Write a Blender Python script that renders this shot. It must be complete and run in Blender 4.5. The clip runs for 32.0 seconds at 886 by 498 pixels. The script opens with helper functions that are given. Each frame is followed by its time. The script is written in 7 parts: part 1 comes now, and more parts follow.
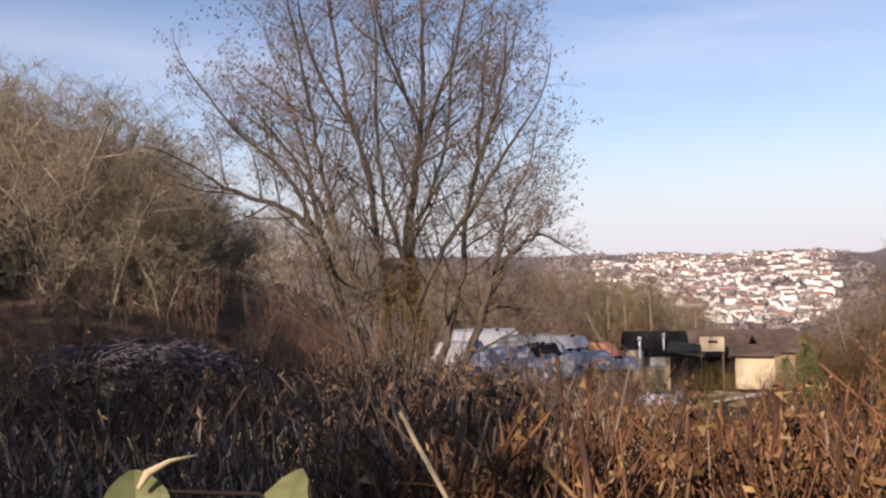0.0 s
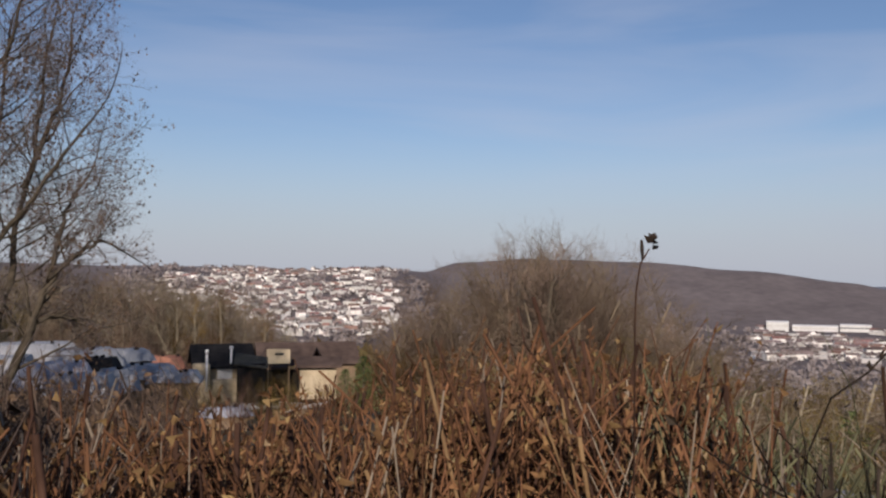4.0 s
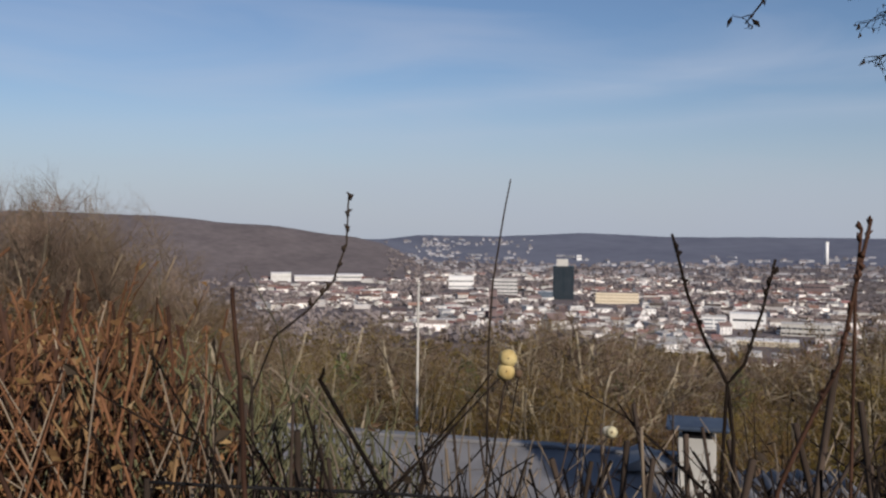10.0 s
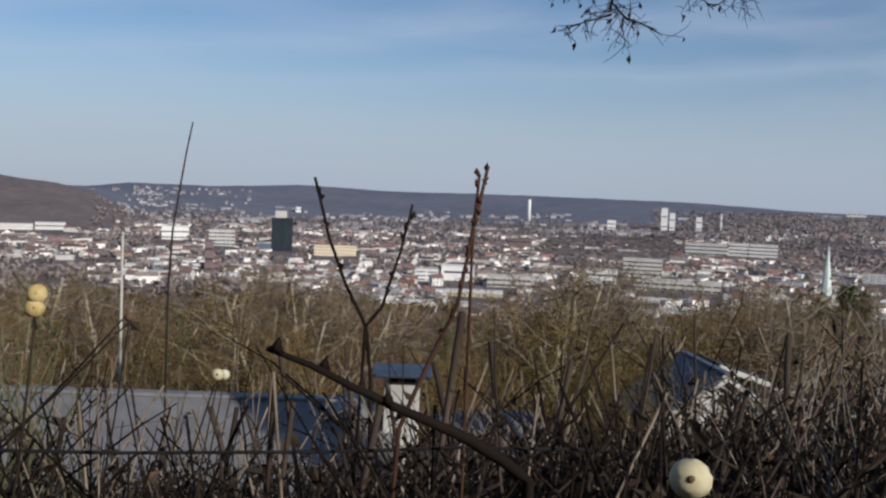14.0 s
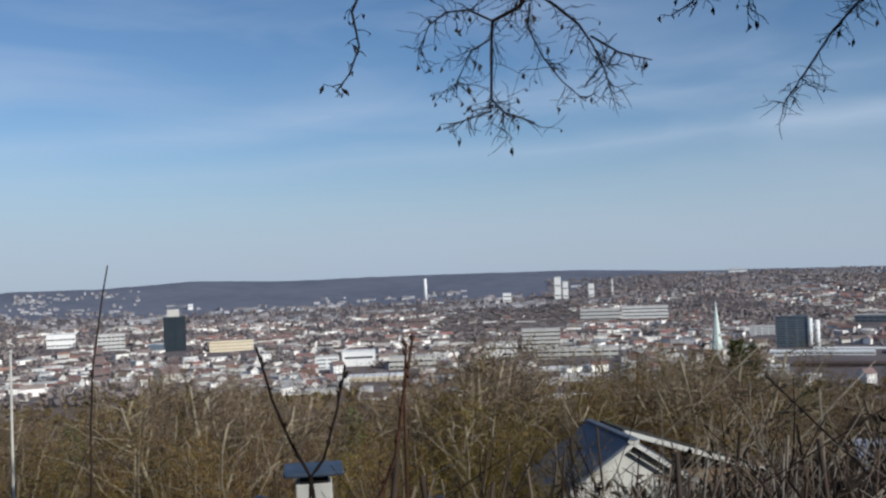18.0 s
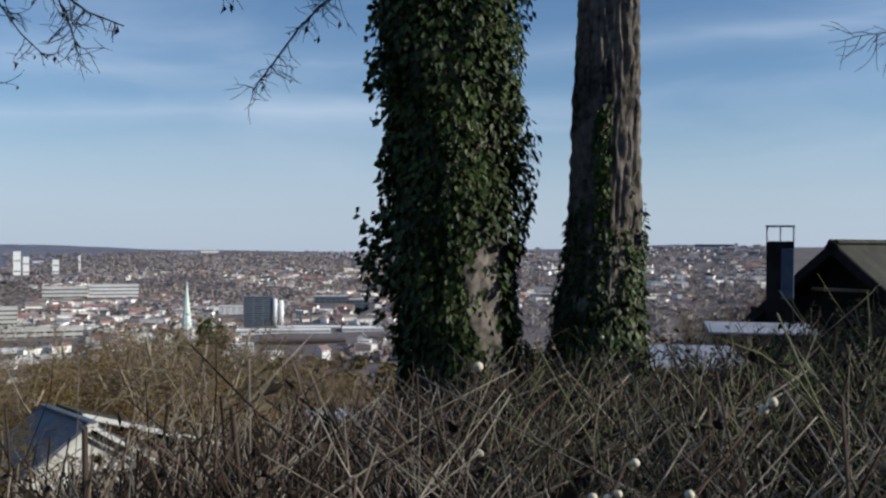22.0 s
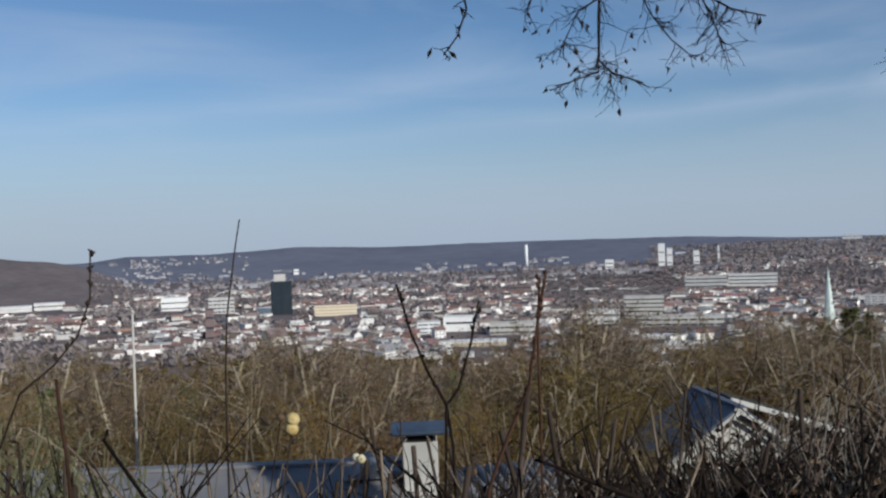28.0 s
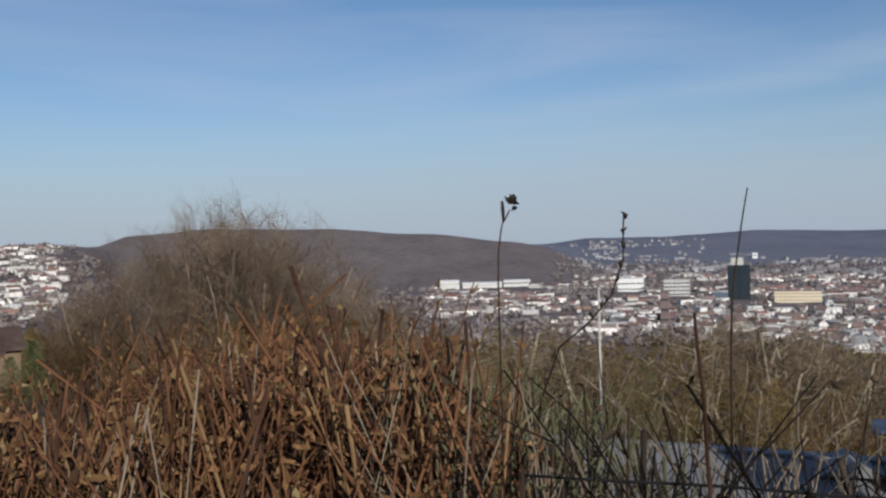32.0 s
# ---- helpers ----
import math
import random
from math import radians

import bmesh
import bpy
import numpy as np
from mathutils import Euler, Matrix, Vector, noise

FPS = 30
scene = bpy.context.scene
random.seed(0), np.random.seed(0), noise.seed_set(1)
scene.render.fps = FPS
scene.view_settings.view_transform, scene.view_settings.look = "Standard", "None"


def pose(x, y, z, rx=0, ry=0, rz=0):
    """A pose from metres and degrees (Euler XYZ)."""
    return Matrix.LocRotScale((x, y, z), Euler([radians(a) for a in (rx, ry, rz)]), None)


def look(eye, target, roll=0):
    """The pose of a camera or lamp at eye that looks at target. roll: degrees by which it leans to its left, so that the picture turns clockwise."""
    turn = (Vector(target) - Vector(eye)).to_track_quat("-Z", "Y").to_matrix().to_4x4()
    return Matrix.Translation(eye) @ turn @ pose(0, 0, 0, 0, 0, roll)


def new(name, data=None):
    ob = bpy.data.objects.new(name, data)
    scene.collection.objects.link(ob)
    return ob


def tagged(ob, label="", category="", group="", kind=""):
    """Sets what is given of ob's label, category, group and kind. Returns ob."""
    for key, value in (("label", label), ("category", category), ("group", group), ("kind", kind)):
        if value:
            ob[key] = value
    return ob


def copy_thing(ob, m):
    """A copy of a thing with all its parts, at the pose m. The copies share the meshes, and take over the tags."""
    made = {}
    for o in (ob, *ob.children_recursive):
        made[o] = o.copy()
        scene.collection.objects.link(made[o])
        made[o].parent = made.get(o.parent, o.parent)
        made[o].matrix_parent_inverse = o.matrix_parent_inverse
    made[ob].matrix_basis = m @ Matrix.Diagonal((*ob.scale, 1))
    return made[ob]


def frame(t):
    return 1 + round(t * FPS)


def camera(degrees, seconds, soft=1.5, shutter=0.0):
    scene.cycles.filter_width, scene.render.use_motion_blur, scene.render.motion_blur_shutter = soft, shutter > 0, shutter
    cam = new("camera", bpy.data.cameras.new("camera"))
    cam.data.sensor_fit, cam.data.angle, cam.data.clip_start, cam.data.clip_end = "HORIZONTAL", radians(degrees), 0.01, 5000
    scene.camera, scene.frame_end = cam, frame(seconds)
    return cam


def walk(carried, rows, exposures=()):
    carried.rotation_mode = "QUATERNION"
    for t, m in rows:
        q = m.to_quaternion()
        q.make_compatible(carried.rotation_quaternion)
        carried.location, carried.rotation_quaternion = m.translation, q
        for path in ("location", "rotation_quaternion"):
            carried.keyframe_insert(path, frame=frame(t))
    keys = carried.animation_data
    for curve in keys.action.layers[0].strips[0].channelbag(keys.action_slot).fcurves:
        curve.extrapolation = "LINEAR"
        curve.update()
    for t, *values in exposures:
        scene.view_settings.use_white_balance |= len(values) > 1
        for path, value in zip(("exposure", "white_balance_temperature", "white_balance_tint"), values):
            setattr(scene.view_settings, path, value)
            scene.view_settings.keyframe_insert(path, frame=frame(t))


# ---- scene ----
# camera and its way: a turn on the spot, with the sway of a hand
cam = camera(50.28, 32.0, soft=2.4, shutter=0.0)
PATH = [
    (0.0, pose(-0.205, 0.056, 0.022, 90.71, 1.36, 1.09)),
    (0.5, pose(-0.228, 0.059, 0.004, 91.37, 1.47, -1.95)),
    (1.0, pose(-0.193, 0.062, 0.012, 91.94, 1.00, -5.20)),
    (1.5, pose(-0.190, 0.069, 0.011, 92.06, 0.90, -8.29)),
    (2.0, pose(-0.153, 0.075, 0.016, 91.77, 0.41, -11.49)),
    (2.5, pose(-0.125, 0.072, 0.010, 91.57, 0.05, -15.18)),
    (3.0, pose(-0.127, 0.048, 0.015, 91.59, -0.13, -18.85)),
    (3.5, pose(-0.093, 0.066, 0.013, 91.53, -0.41, -21.75)),
    (5.5, pose(-0.038, 0.064, 0.002, 90.32, -0.69, -31.75)),
    (6.0, pose(-0.012, 0.083, -0.002, 90.17, -1.10, -34.52)),
    (6.5, pose(0.011, 0.100, -0.008, 89.76, -1.24, -37.30)),
    (7.0, pose(0.043, 0.121, -0.009, 89.26, -1.19, -40.04)),
    (7.5, pose(0.066, 0.118, -0.014, 88.89, -1.12, -42.53)),
    (8.0, pose(0.085, 0.117, -0.017, 88.88, -1.10, -44.88)),
    (8.5, pose(0.097, 0.114, -0.019, 88.97, -1.04, -46.86)),
    (9.0, pose(0.094, 0.087, -0.018, 88.93, -0.81, -48.45)),
    (9.5, pose(0.101, 0.092, -0.018, 88.79, -0.52, -50.46)),
    (10.0, pose(0.107, 0.094, -0.018, 88.74, -0.57, -53.52)),
    (10.5, pose(0.113, 0.083, -0.020, 88.56, -1.02, -56.04)),
    (11.0, pose(0.127, 0.075, -0.023, 88.02, -1.42, -57.89)),
    (11.5, pose(0.134, 0.065, -0.025, 87.64, -1.45, -59.16)),
    (12.0, pose(0.138, 0.064, -0.025, 87.19, -1.72, -61.04)),
    (12.5, pose(0.140, 0.058, -0.026, 86.87, -2.04, -63.36)),
    (13.0, pose(0.151, 0.052, -0.028, 86.73, -2.06, -65.69)),
    (13.5, pose(0.159, 0.035, -0.027, 86.51, -2.13, -67.98)),
    (14.0, pose(0.169, 0.021, -0.028, 86.24, -2.19, -70.40)),
    (14.5, pose(0.192, 0.014, -0.028, 86.10, -2.32, -72.28)),
    (16.5, pose(0.063, 0.092, 0.033, 89.43, -0.43, -77.31)),
    (17.0, pose(0.034, 0.051, 0.049, 90.02, 0.27, -77.67)),
    (17.5, pose(0.021, 0.023, 0.065, 90.47, 1.33, -77.21)),
    (18.0, pose(0.002, 0.007, 0.077, 91.21, 2.08, -76.78)),
    (18.5, pose(0.017, 0.004, 0.081, 92.21, 2.09, -77.27)),
    (19.0, pose(0.037, 0.002, 0.080, 92.47, 1.99, -79.08)),
    (19.5, pose(0.046, -0.011, 0.074, 91.77, 1.07, -85.13)),
    (20.0, pose(0.064, -0.020, 0.072, 91.28, 0.47, -91.30)),
    (20.5, pose(0.059, -0.033, 0.066, 90.86, 0.26, -95.50)),
    (21.0, pose(0.063, -0.039, 0.065, 90.45, 0.24, -97.93)),
    (21.5, pose(0.077, -0.046, 0.062, 90.01, 0.04, -101.40)),
    (22.0, pose(0.060, -0.062, 0.056, 89.50, -0.37, -107.95)),
    (22.5, pose(0.069, -0.080, 0.050, 88.94, -0.75, -112.55)),
    (23.0, pose(0.071, -0.091, 0.047, 88.46, -0.93, -114.45)),
    (23.5, pose(0.070, -0.092, 0.048, 88.23, -0.57, -112.68)),
    (24.0, pose(0.069, -0.078, 0.050, 88.32, 0.48, -105.72)),
    (24.5, pose(0.074, -0.047, 0.049, 88.46, 1.31, -97.45)),
    (25.0, pose(0.081, -0.020, 0.050, 88.46, 1.63, -90.08)),
    (25.5, pose(0.073, -0.011, 0.051, 88.76, 1.74, -84.19)),
    (27.5, pose(-0.084, 0.014, 0.045, 89.54, 1.87, -73.46)),
    (28.0, pose(-0.083, 0.029, 0.043, 89.37, 2.01, -70.66)),
    (28.5, pose(-0.098, 0.034, 0.043, 89.37, 2.24, -67.43)),
    (29.0, pose(-0.095, 0.052, 0.040, 89.32, 2.31, -64.18)),
    (29.5, pose(-0.086, 0.067, 0.037, 89.20, 2.41, -60.72)),
    (30.0, pose(-0.097, 0.076, 0.033, 89.08, 2.37, -57.01)),
    (30.5, pose(-0.100, 0.093, 0.030, 88.97, 2.46, -53.35)),
    (31.0, pose(-0.115, 0.108, 0.025, 89.08, 2.60, -49.74)),
    (31.5, pose(-0.139, 0.118, 0.021, 89.10, 2.19, -46.56)),
    (32.0, pose(-0.150, 0.156, 0.010, 89.17, 1.66, -43.50)),
]
walk(cam, PATH, [
    (0.0, 0.48, 6800, 24), (1.0, 0.25, 6700, 22), (2.0, -0.06, 6480, 21), (3.5, -0.25, 6250, 19), (6.0, -0.30, 6200, 17), (13.0, -0.31, 5920, 13), (19.0, -0.21, 5580, 8),
    (21.0, -0.26, 5660, 8), (22.5, 0.20, 5760, 9), (24.0, 0.55, 5950, 11), (25.5, -0.05, 5680, 8), (28.0, -0.31, 5600, 9), (32.0, -0.35, 5770, 10)])

# ---- sky and sun ----
SUN_AZ, SUN_EL = 207.5, 26.0   # degrees clockwise from +y, and above the horizon
world = bpy.data.worlds.new("sky")
scene.world = world
world.use_nodes = True
wn, wl = world.node_tree.nodes, world.node_tree.links
wn.clear()
w_out = wn.new("ShaderNodeOutputWorld")
w_bg = wn.new("ShaderNodeBackground")
w_bg.inputs["Strength"].default_value = 0.093
w_sky = wn.new("ShaderNodeTexSky")
w_sky.sky_type = "NISHITA"
w_sky.sun_disc = False
w_sky.sun_elevation = radians(SUN_EL)
w_sky.sun_rotation = radians(SUN_AZ)
w_sky.altitude = 250
w_sky.air_density, w_sky.dust_density, w_sky.ozone_density = 1.0, 0.3, 3.0
# thin cirrus streaks drawn out along one heading
w_tc = wn.new("ShaderNodeTexCoord")
w_map = wn.new("ShaderNodeMapping")
w_map.inputs["Rotation"].default_value = (0.12, 0.05, radians(-50))
w_map.inputs["Scale"].default_value = (0.9, 2.2, 9.0)
w_noise = wn.new("ShaderNodeTexNoise")
w_noise.inputs["Scale"].default_value = 1.5
w_noise.inputs["Detail"].default_value = 6
w_noise.inputs["Roughness"].default_value = 0.5
w_noise.inputs["Distortion"].default_value = 0.5
w_ramp = wn.new("ShaderNodeValToRGB")
w_ramp.color_ramp.elements[0].position, w_ramp.color_ramp.elements[1].position = 0.42, 0.80
w_ramp.color_ramp.elements[0].color = (0, 0, 0, 1)
w_ramp.color_ramp.elements[1].color = (0.42, 0.42, 0.42, 1)
w_mix = wn.new("ShaderNodeMixRGB")
w_mix.inputs["Color2"].default_value = (6.8, 7.2, 7.9, 1)
wl.new(w_tc.outputs["Generated"], w_map.inputs["Vector"])
wl.new(w_map.outputs["Vector"], w_noise.inputs["Vector"])
wl.new(w_noise.outputs["Fac"], w_ramp.inputs["Fac"])
wl.new(w_ramp.outputs["Color"], w_mix.inputs["Fac"])
wl.new(w_sky.outputs["Color"], w_mix.inputs["Color1"])
# two long thin streaks that rise along the sky
w_dir = wn.new("ShaderNodeSeparateXYZ")
wl.new(w_tc.outputs["Generated"], w_dir.inputs["Vector"])


def w_math(op, a, b=None, c=None):
    q = wn.new("ShaderNodeMath")
    q.operation = op
    for k, x in enumerate((a, b, c)):
        if x is None:
            continue
        if isinstance(x, (int, float)):
            q.inputs[k].default_value = x
        else:
            wl.new(x, q.inputs[k])
    return q.outputs[0]


w_az = w_math("ARCTAN2", w_dir.outputs["X"], w_dir.outputs["Y"])
w_wob = wn.new("ShaderNodeTexNoise")
w_wob.inputs["Scale"].default_value, w_wob.inputs["Detail"].default_value = 5.0, 4
wl.new(w_tc.outputs["Generated"], w_wob.inputs["Vector"])
w_streak = None
for rise, at_az, height, wide, strong in ((0.048, 88, 0.124, 0.022, 0.34), (0.10, 62, 0.145, 0.030, 0.22), (0.06, 118, 0.200, 0.030, 0.26), (-0.05, -20, 0.215, 0.060, 0.32)):
    w_mid = w_math("MULTIPLY_ADD", w_math("SUBTRACT", w_az, radians(at_az)), rise, height)
    w_off = w_math("SUBTRACT", w_math("MULTIPLY_ADD", w_wob.outputs["Fac"], 0.03, w_dir.outputs["Z"]), w_math("ADD", w_mid, 0.015))
    w_core = w_math("SUBTRACT", 1.0, w_math("DIVIDE", w_math("ABSOLUTE", w_off), wide))
    w_core = w_math("MAXIMUM", w_core, 0.0)
    w_far = w_math("MAXIMUM", w_math("SUBTRACT", 1.0, w_math("DIVIDE", w_math("ABSOLUTE", w_math("SUBTRACT", w_az, radians(at_az))), 0.85)), 0.0)
    w_one = w_math("MULTIPLY", w_math("MULTIPLY", w_math("POWER", w_core, 1.6), w_far), w_math("MULTIPLY", w_noise.outputs["Fac"], strong * 2.2))
    w_streak = w_one if w_streak is None else w_math("ADD", w_streak, w_one)
w_cirrus = wn.new("ShaderNodeMixRGB")
w_cirrus.inputs["Color2"].default_value = (7.4, 7.9, 8.6, 1)
wl.new(w_streak, w_cirrus.inputs["Fac"])
wl.new(w_mix.outputs["Color"], w_cirrus.inputs["Color1"])
# pale winter haze low over the horizon
w_sep = wn.new("ShaderNodeSeparateXYZ")
w_low = wn.new("ShaderNodeMapRange")
w_low.interpolation_type = "SMOOTHERSTEP"
w_low.inputs["From Min"].default_value, w_low.inputs["From Max"].default_value = 0.20, -0.03
w_low.inputs["To Min"].default_value, w_low.inputs["To Max"].default_value = 0.0, 0.85
w_haze = wn.new("ShaderNodeMixRGB")
w_haze.inputs["Color2"].default_value = (5.35, 5.95, 6.65, 1)
wl.new(w_tc.outputs["Generated"], w_sep.inputs["Vector"])
wl.new(w_sep.outputs["Z"], w_low.inputs["Value"])
wl.new(w_low.outputs["Result"], w_haze.inputs["Fac"])
wl.new(w_cirrus.outputs["Color"], w_haze.inputs["Color1"])
wl.new(w_haze.outputs["Color"], w_bg.inputs["Color"])
wl.new(w_bg.outputs["Background"], w_out.inputs["Surface"])

sun_data = bpy.data.lights.new("sun", "SUN")
sun_data.energy, sun_data.angle, sun_data.color = 5.2, radians(0.53), (1.0, 0.89, 0.72)
sun = new("sun", sun_data)
_e, _a = radians(SUN_EL), radians(SUN_AZ)
sun.matrix_world = look((math.sin(_a) * math.cos(_e) * 50, math.cos(_a) * math.cos(_e) * 50, math.sin(_e) * 50), (0, 0, 0))

# ---- materials ----
def mat(name, a, b, scale=6.0, rough=0.85, bump=0.3, metal=0.0, vary=0.0, by="", spec=0.10, coarse=0.12, hue=0.0, through_light=0.0):
    """Two colours mixed by grain and by wider stains; vary: how far single pieces differ in brightness, by island or object."""
    m = bpy.data.materials.new(name)
    m.use_nodes = True
    n, l = m.node_tree.nodes, m.node_tree.links
    p = n["Principled BSDF"]
    p.inputs["Roughness"].default_value = rough
    p.inputs["Metallic"].default_value = metal
    p.inputs["Specular IOR Level"].default_value = spec
    tc = n.new("ShaderNodeTexCoord")
    fine, wide = n.new("ShaderNodeTexNoise"), n.new("ShaderNodeTexNoise")
    fine.inputs["Scale"].default_value, fine.inputs["Detail"].default_value = scale, 5
    wide.inputs["Scale"].default_value, wide.inputs["Detail"].default_value = scale * coarse, 3
    add = n.new("ShaderNodeMath")
    add.operation = "ADD"
    ramp = n.new("ShaderNodeMapRange")
    ramp.inputs["From Min"].default_value, ramp.inputs["From Max"].default_value = 0.72, 1.28
    mix = n.new("ShaderNodeMixRGB")
    mix.inputs["Color1"].default_value, mix.inputs["Color2"].default_value = (*a, 1), (*b, 1)
    for t in (fine, wide):
        l.new(tc.outputs["Object"], t.inputs["Vector"])
    l.new(fine.outputs["Fac"], add.inputs[0])
    l.new(wide.outputs["Fac"], add.inputs[1])
    l.new(add.outputs[0], ramp.inputs["Value"])
    l.new(ramp.outputs["Result"], mix.inputs["Fac"])
    col = mix.outputs["Color"]
    if vary or hue:
        if by == "object":
            rnd = n.new("ShaderNodeObjectInfo").outputs["Random"]
        else:
            rnd = n.new("ShaderNodeNewGeometry").outputs["Random Per Island"]
        hsv = n.new("ShaderNodeHueSaturation")
        mr = n.new("ShaderNodeMapRange")
        mr.inputs["To Min"].default_value, mr.inputs["To Max"].default_value = 1 - vary, 1 + vary
        l.new(rnd, mr.inputs["Value"])
        l.new(mr.outputs["Result"], hsv.inputs["Value"])
        if hue:
            mh = n.new("ShaderNodeMapRange")
            mh.inputs["To Min"].default_value, mh.inputs["To Max"].default_value = 0.5 - hue, 0.5 + hue
            frac = n.new("ShaderNodeMath")
            frac.operation = "FRACT"
            mul = n.new("ShaderNodeMath")
            mul.operation = "MULTIPLY"
            mul.inputs[1].default_value = 17.3
            l.new(rnd, mul.inputs[0])
            l.new(mul.outputs[0], frac.inputs[0])
            l.new(frac.outputs[0], mh.inputs["Value"])
            l.new(mh.outputs["Result"], hsv.inputs["Hue"])
        l.new(col, hsv.inputs["Color"])
        col = hsv.outputs["Color"]
    l.new(col, p.inputs["Base Color"])
    if bump:
        bp = n.new("ShaderNodeBump")
        bp.inputs["Strength"].default_value = bump
        bp.inputs["Distance"].default_value = 0.2 / scale
        l.new(fine.outputs["Fac"], bp.inputs["Height"])
        l.new(bp.outputs["Normal"], p.inputs["Normal"])
    if through_light:
        tr = n.new("ShaderNodeBsdfTranslucent")
        l.new(col, tr.inputs["Color"])
        ms = n.new("ShaderNodeMixShader")
        ms.inputs[0].default_value = through_light
        l.new(p.outputs[0], ms.inputs[1])
        l.new(tr.outputs[0], ms.inputs[2])
        l.new(ms.outputs[0], n["Material Output"].inputs["Surface"])
    return m


M_EARTH = mat("winter_ground", (0.055, 0.042, 0.028), (0.10, 0.075, 0.045), 0.9, 0.95, 0.5)
# land and distant woods: colours paled to carry the haze of distance
M_LAND = mat("hazed_winter_land", (0.122, 0.104, 0.105), (0.178, 0.152, 0.150), 0.035, 0.95, 0.0, coarse=0.2)
M_WOODFAR = mat("hazed_bare_woods", (0.30, 0.258, 0.246), (0.385, 0.335, 0.318), 0.05, 0.95, 0.0, vary=0.10, through_light=0.3)
M_MOSS = mat("mossy_twig_ends", (0.075, 0.050, 0.016), (0.175, 0.122, 0.040), 3, 0.95, 0.0, vary=0.5, by="object", hue=0.02)
M_WALL = mat("render_wall", (0.62, 0.585, 0.54), (0.84, 0.81, 0.76), 0.4, 0.9, 0.0, vary=0.40, hue=0.03)
# far houses: distance haze put into duller wall and roof colours
M_WALLFAR = mat("hazed_house_wall", (0.27, 0.27, 0.29), (0.42, 0.415, 0.43), 0.4, 0.9, 0.0, vary=0.3)
M_ROOFFAR = mat("hazed_house_roof", (0.165, 0.145, 0.150), (0.24, 0.215, 0.215), 0.6, 0.9, 0.0, vary=0.3)
M_WALLOB = mat("house_wall", (0.58, 0.56, 0.53), (0.75, 0.74, 0.71), 0.4, 0.9, 0.0, vary=0.22, by="object", hue=0.03)
M_ROOFRED = mat("red_roof_tile", (0.185, 0.105, 0.09), (0.27, 0.16, 0.135), 0.6, 0.9, 0.0, vary=0.35, hue=0.02)
M_ROOFTILE = mat("old_roof_tile", (0.125, 0.100, 0.095), (0.230, 0.182, 0.165), 0.6, 0.9, 0.0, vary=0.45, hue=0.03)
M_ROOFOB = mat("house_roof_tile", (0.16, 0.112, 0.10), (0.25, 0.188, 0.170), 0.6, 0.9, 0.0, vary=0.35, by="object", hue=0.03)
M_FLATROOF = mat("flat_roof_felt", (0.40, 0.385, 0.365), (0.60, 0.58, 0.55), 0.2, 0.9, 0.0, vary=0.35)
M_WINDOW = mat("dark_window_glass", (0.03, 0.035, 0.045), (0.06, 0.07, 0.08), 0.5, 0.15, 0.0, spec=0.5)
M_WHITE = mat("white_paint", (0.74, 0.73, 0.70), (0.84, 0.83, 0.81), 0.3, 0.6, 0.0)
M_CONCRETE = mat("grey_concrete", (0.48, 0.46, 0.42), (0.60, 0.58, 0.53), 0.3, 0.9, 0.0)
M_YELLOW = mat("pale_yellow_render", (0.66, 0.57, 0.42), (0.76, 0.68, 0.53), 0.3, 0.9, 0.0)
M_GLASSDARK = mat("dark_curtain_wall", (0.018, 0.028, 0.036), (0.03, 0.042, 0.052), 0.2, 0.25, 0.0, spec=0.4)
M_GLASSBLUE = mat("blue_grey_curtain_wall", (0.10, 0.125, 0.155), (0.15, 0.175, 0.205), 0.2, 0.3, 0.0, spec=0.4)
M_COPPER = mat("green_copper", (0.58, 0.66, 0.60), (0.70, 0.76, 0.70), 0.5, 0.8, 0.0)
M_BRICK = mat("red_brick", (0.30, 0.13, 0.09), (0.38, 0.18, 0.12), 0.6, 0.9, 0.0)
M_BARK = mat("grey_brown_bark", (0.075, 0.060, 0.042), (0.175, 0.145, 0.105), 9, 0.9, 0.6)
M_BARKOLD = mat("furrowed_bark", (0.036, 0.031, 0.027), (0.23, 0.20, 0.172), 16, 0.92, 1.0)
M_TWIG = mat("bare_twigs", (0.115, 0.084, 0.056), (0.245, 0.186, 0.130), 5, 0.9, 0.0, vary=0.35, by="object", hue=0.015)
M_TWIGRED = mat("reddish_twigs", (0.090, 0.052, 0.038), (0.180, 0.112, 0.082), 5, 0.9, 0.0, vary=0.35)
M_TWIGOLIVE = mat("olive_mossy_twigs", (0.092, 0.060, 0.020), (0.225, 0.154, 0.052), 3, 0.9, 0.0, vary=0.5, by="object", hue=0.025)
M_TWIGGREY = mat("grey_brown_twigs", (0.14, 0.112, 0.078), (0.31, 0.255, 0.185), 5, 0.9, 0.0, vary=0.3, by="object", hue=0.015)
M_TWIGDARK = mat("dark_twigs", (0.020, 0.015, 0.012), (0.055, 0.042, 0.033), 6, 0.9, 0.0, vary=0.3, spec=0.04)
M_STEM = mat("dry_grey_stems", (0.115, 0.09, 0.066), (0.29, 0.235, 0.175), 12, 0.85, 0.2, vary=0.4)
M_STEMRED = mat("red_brown_stems", (0.064, 0.031, 0.016), (0.185, 0.090, 0.046), 14, 0.8, 0.2, vary=0.5)
M_STEMDARK = mat("dark_red_canes", (0.024, 0.013, 0.009), (0.085, 0.045, 0.030), 20, 0.75, 0.3, vary=0.4)
M_LEAFGOLD = mat("golden_withered_leaves", (0.14, 0.085, 0.035), (0.33, 0.225, 0.105), 40, 0.85, 0.3, vary=0.35, hue=0.01, through_light=0.15)
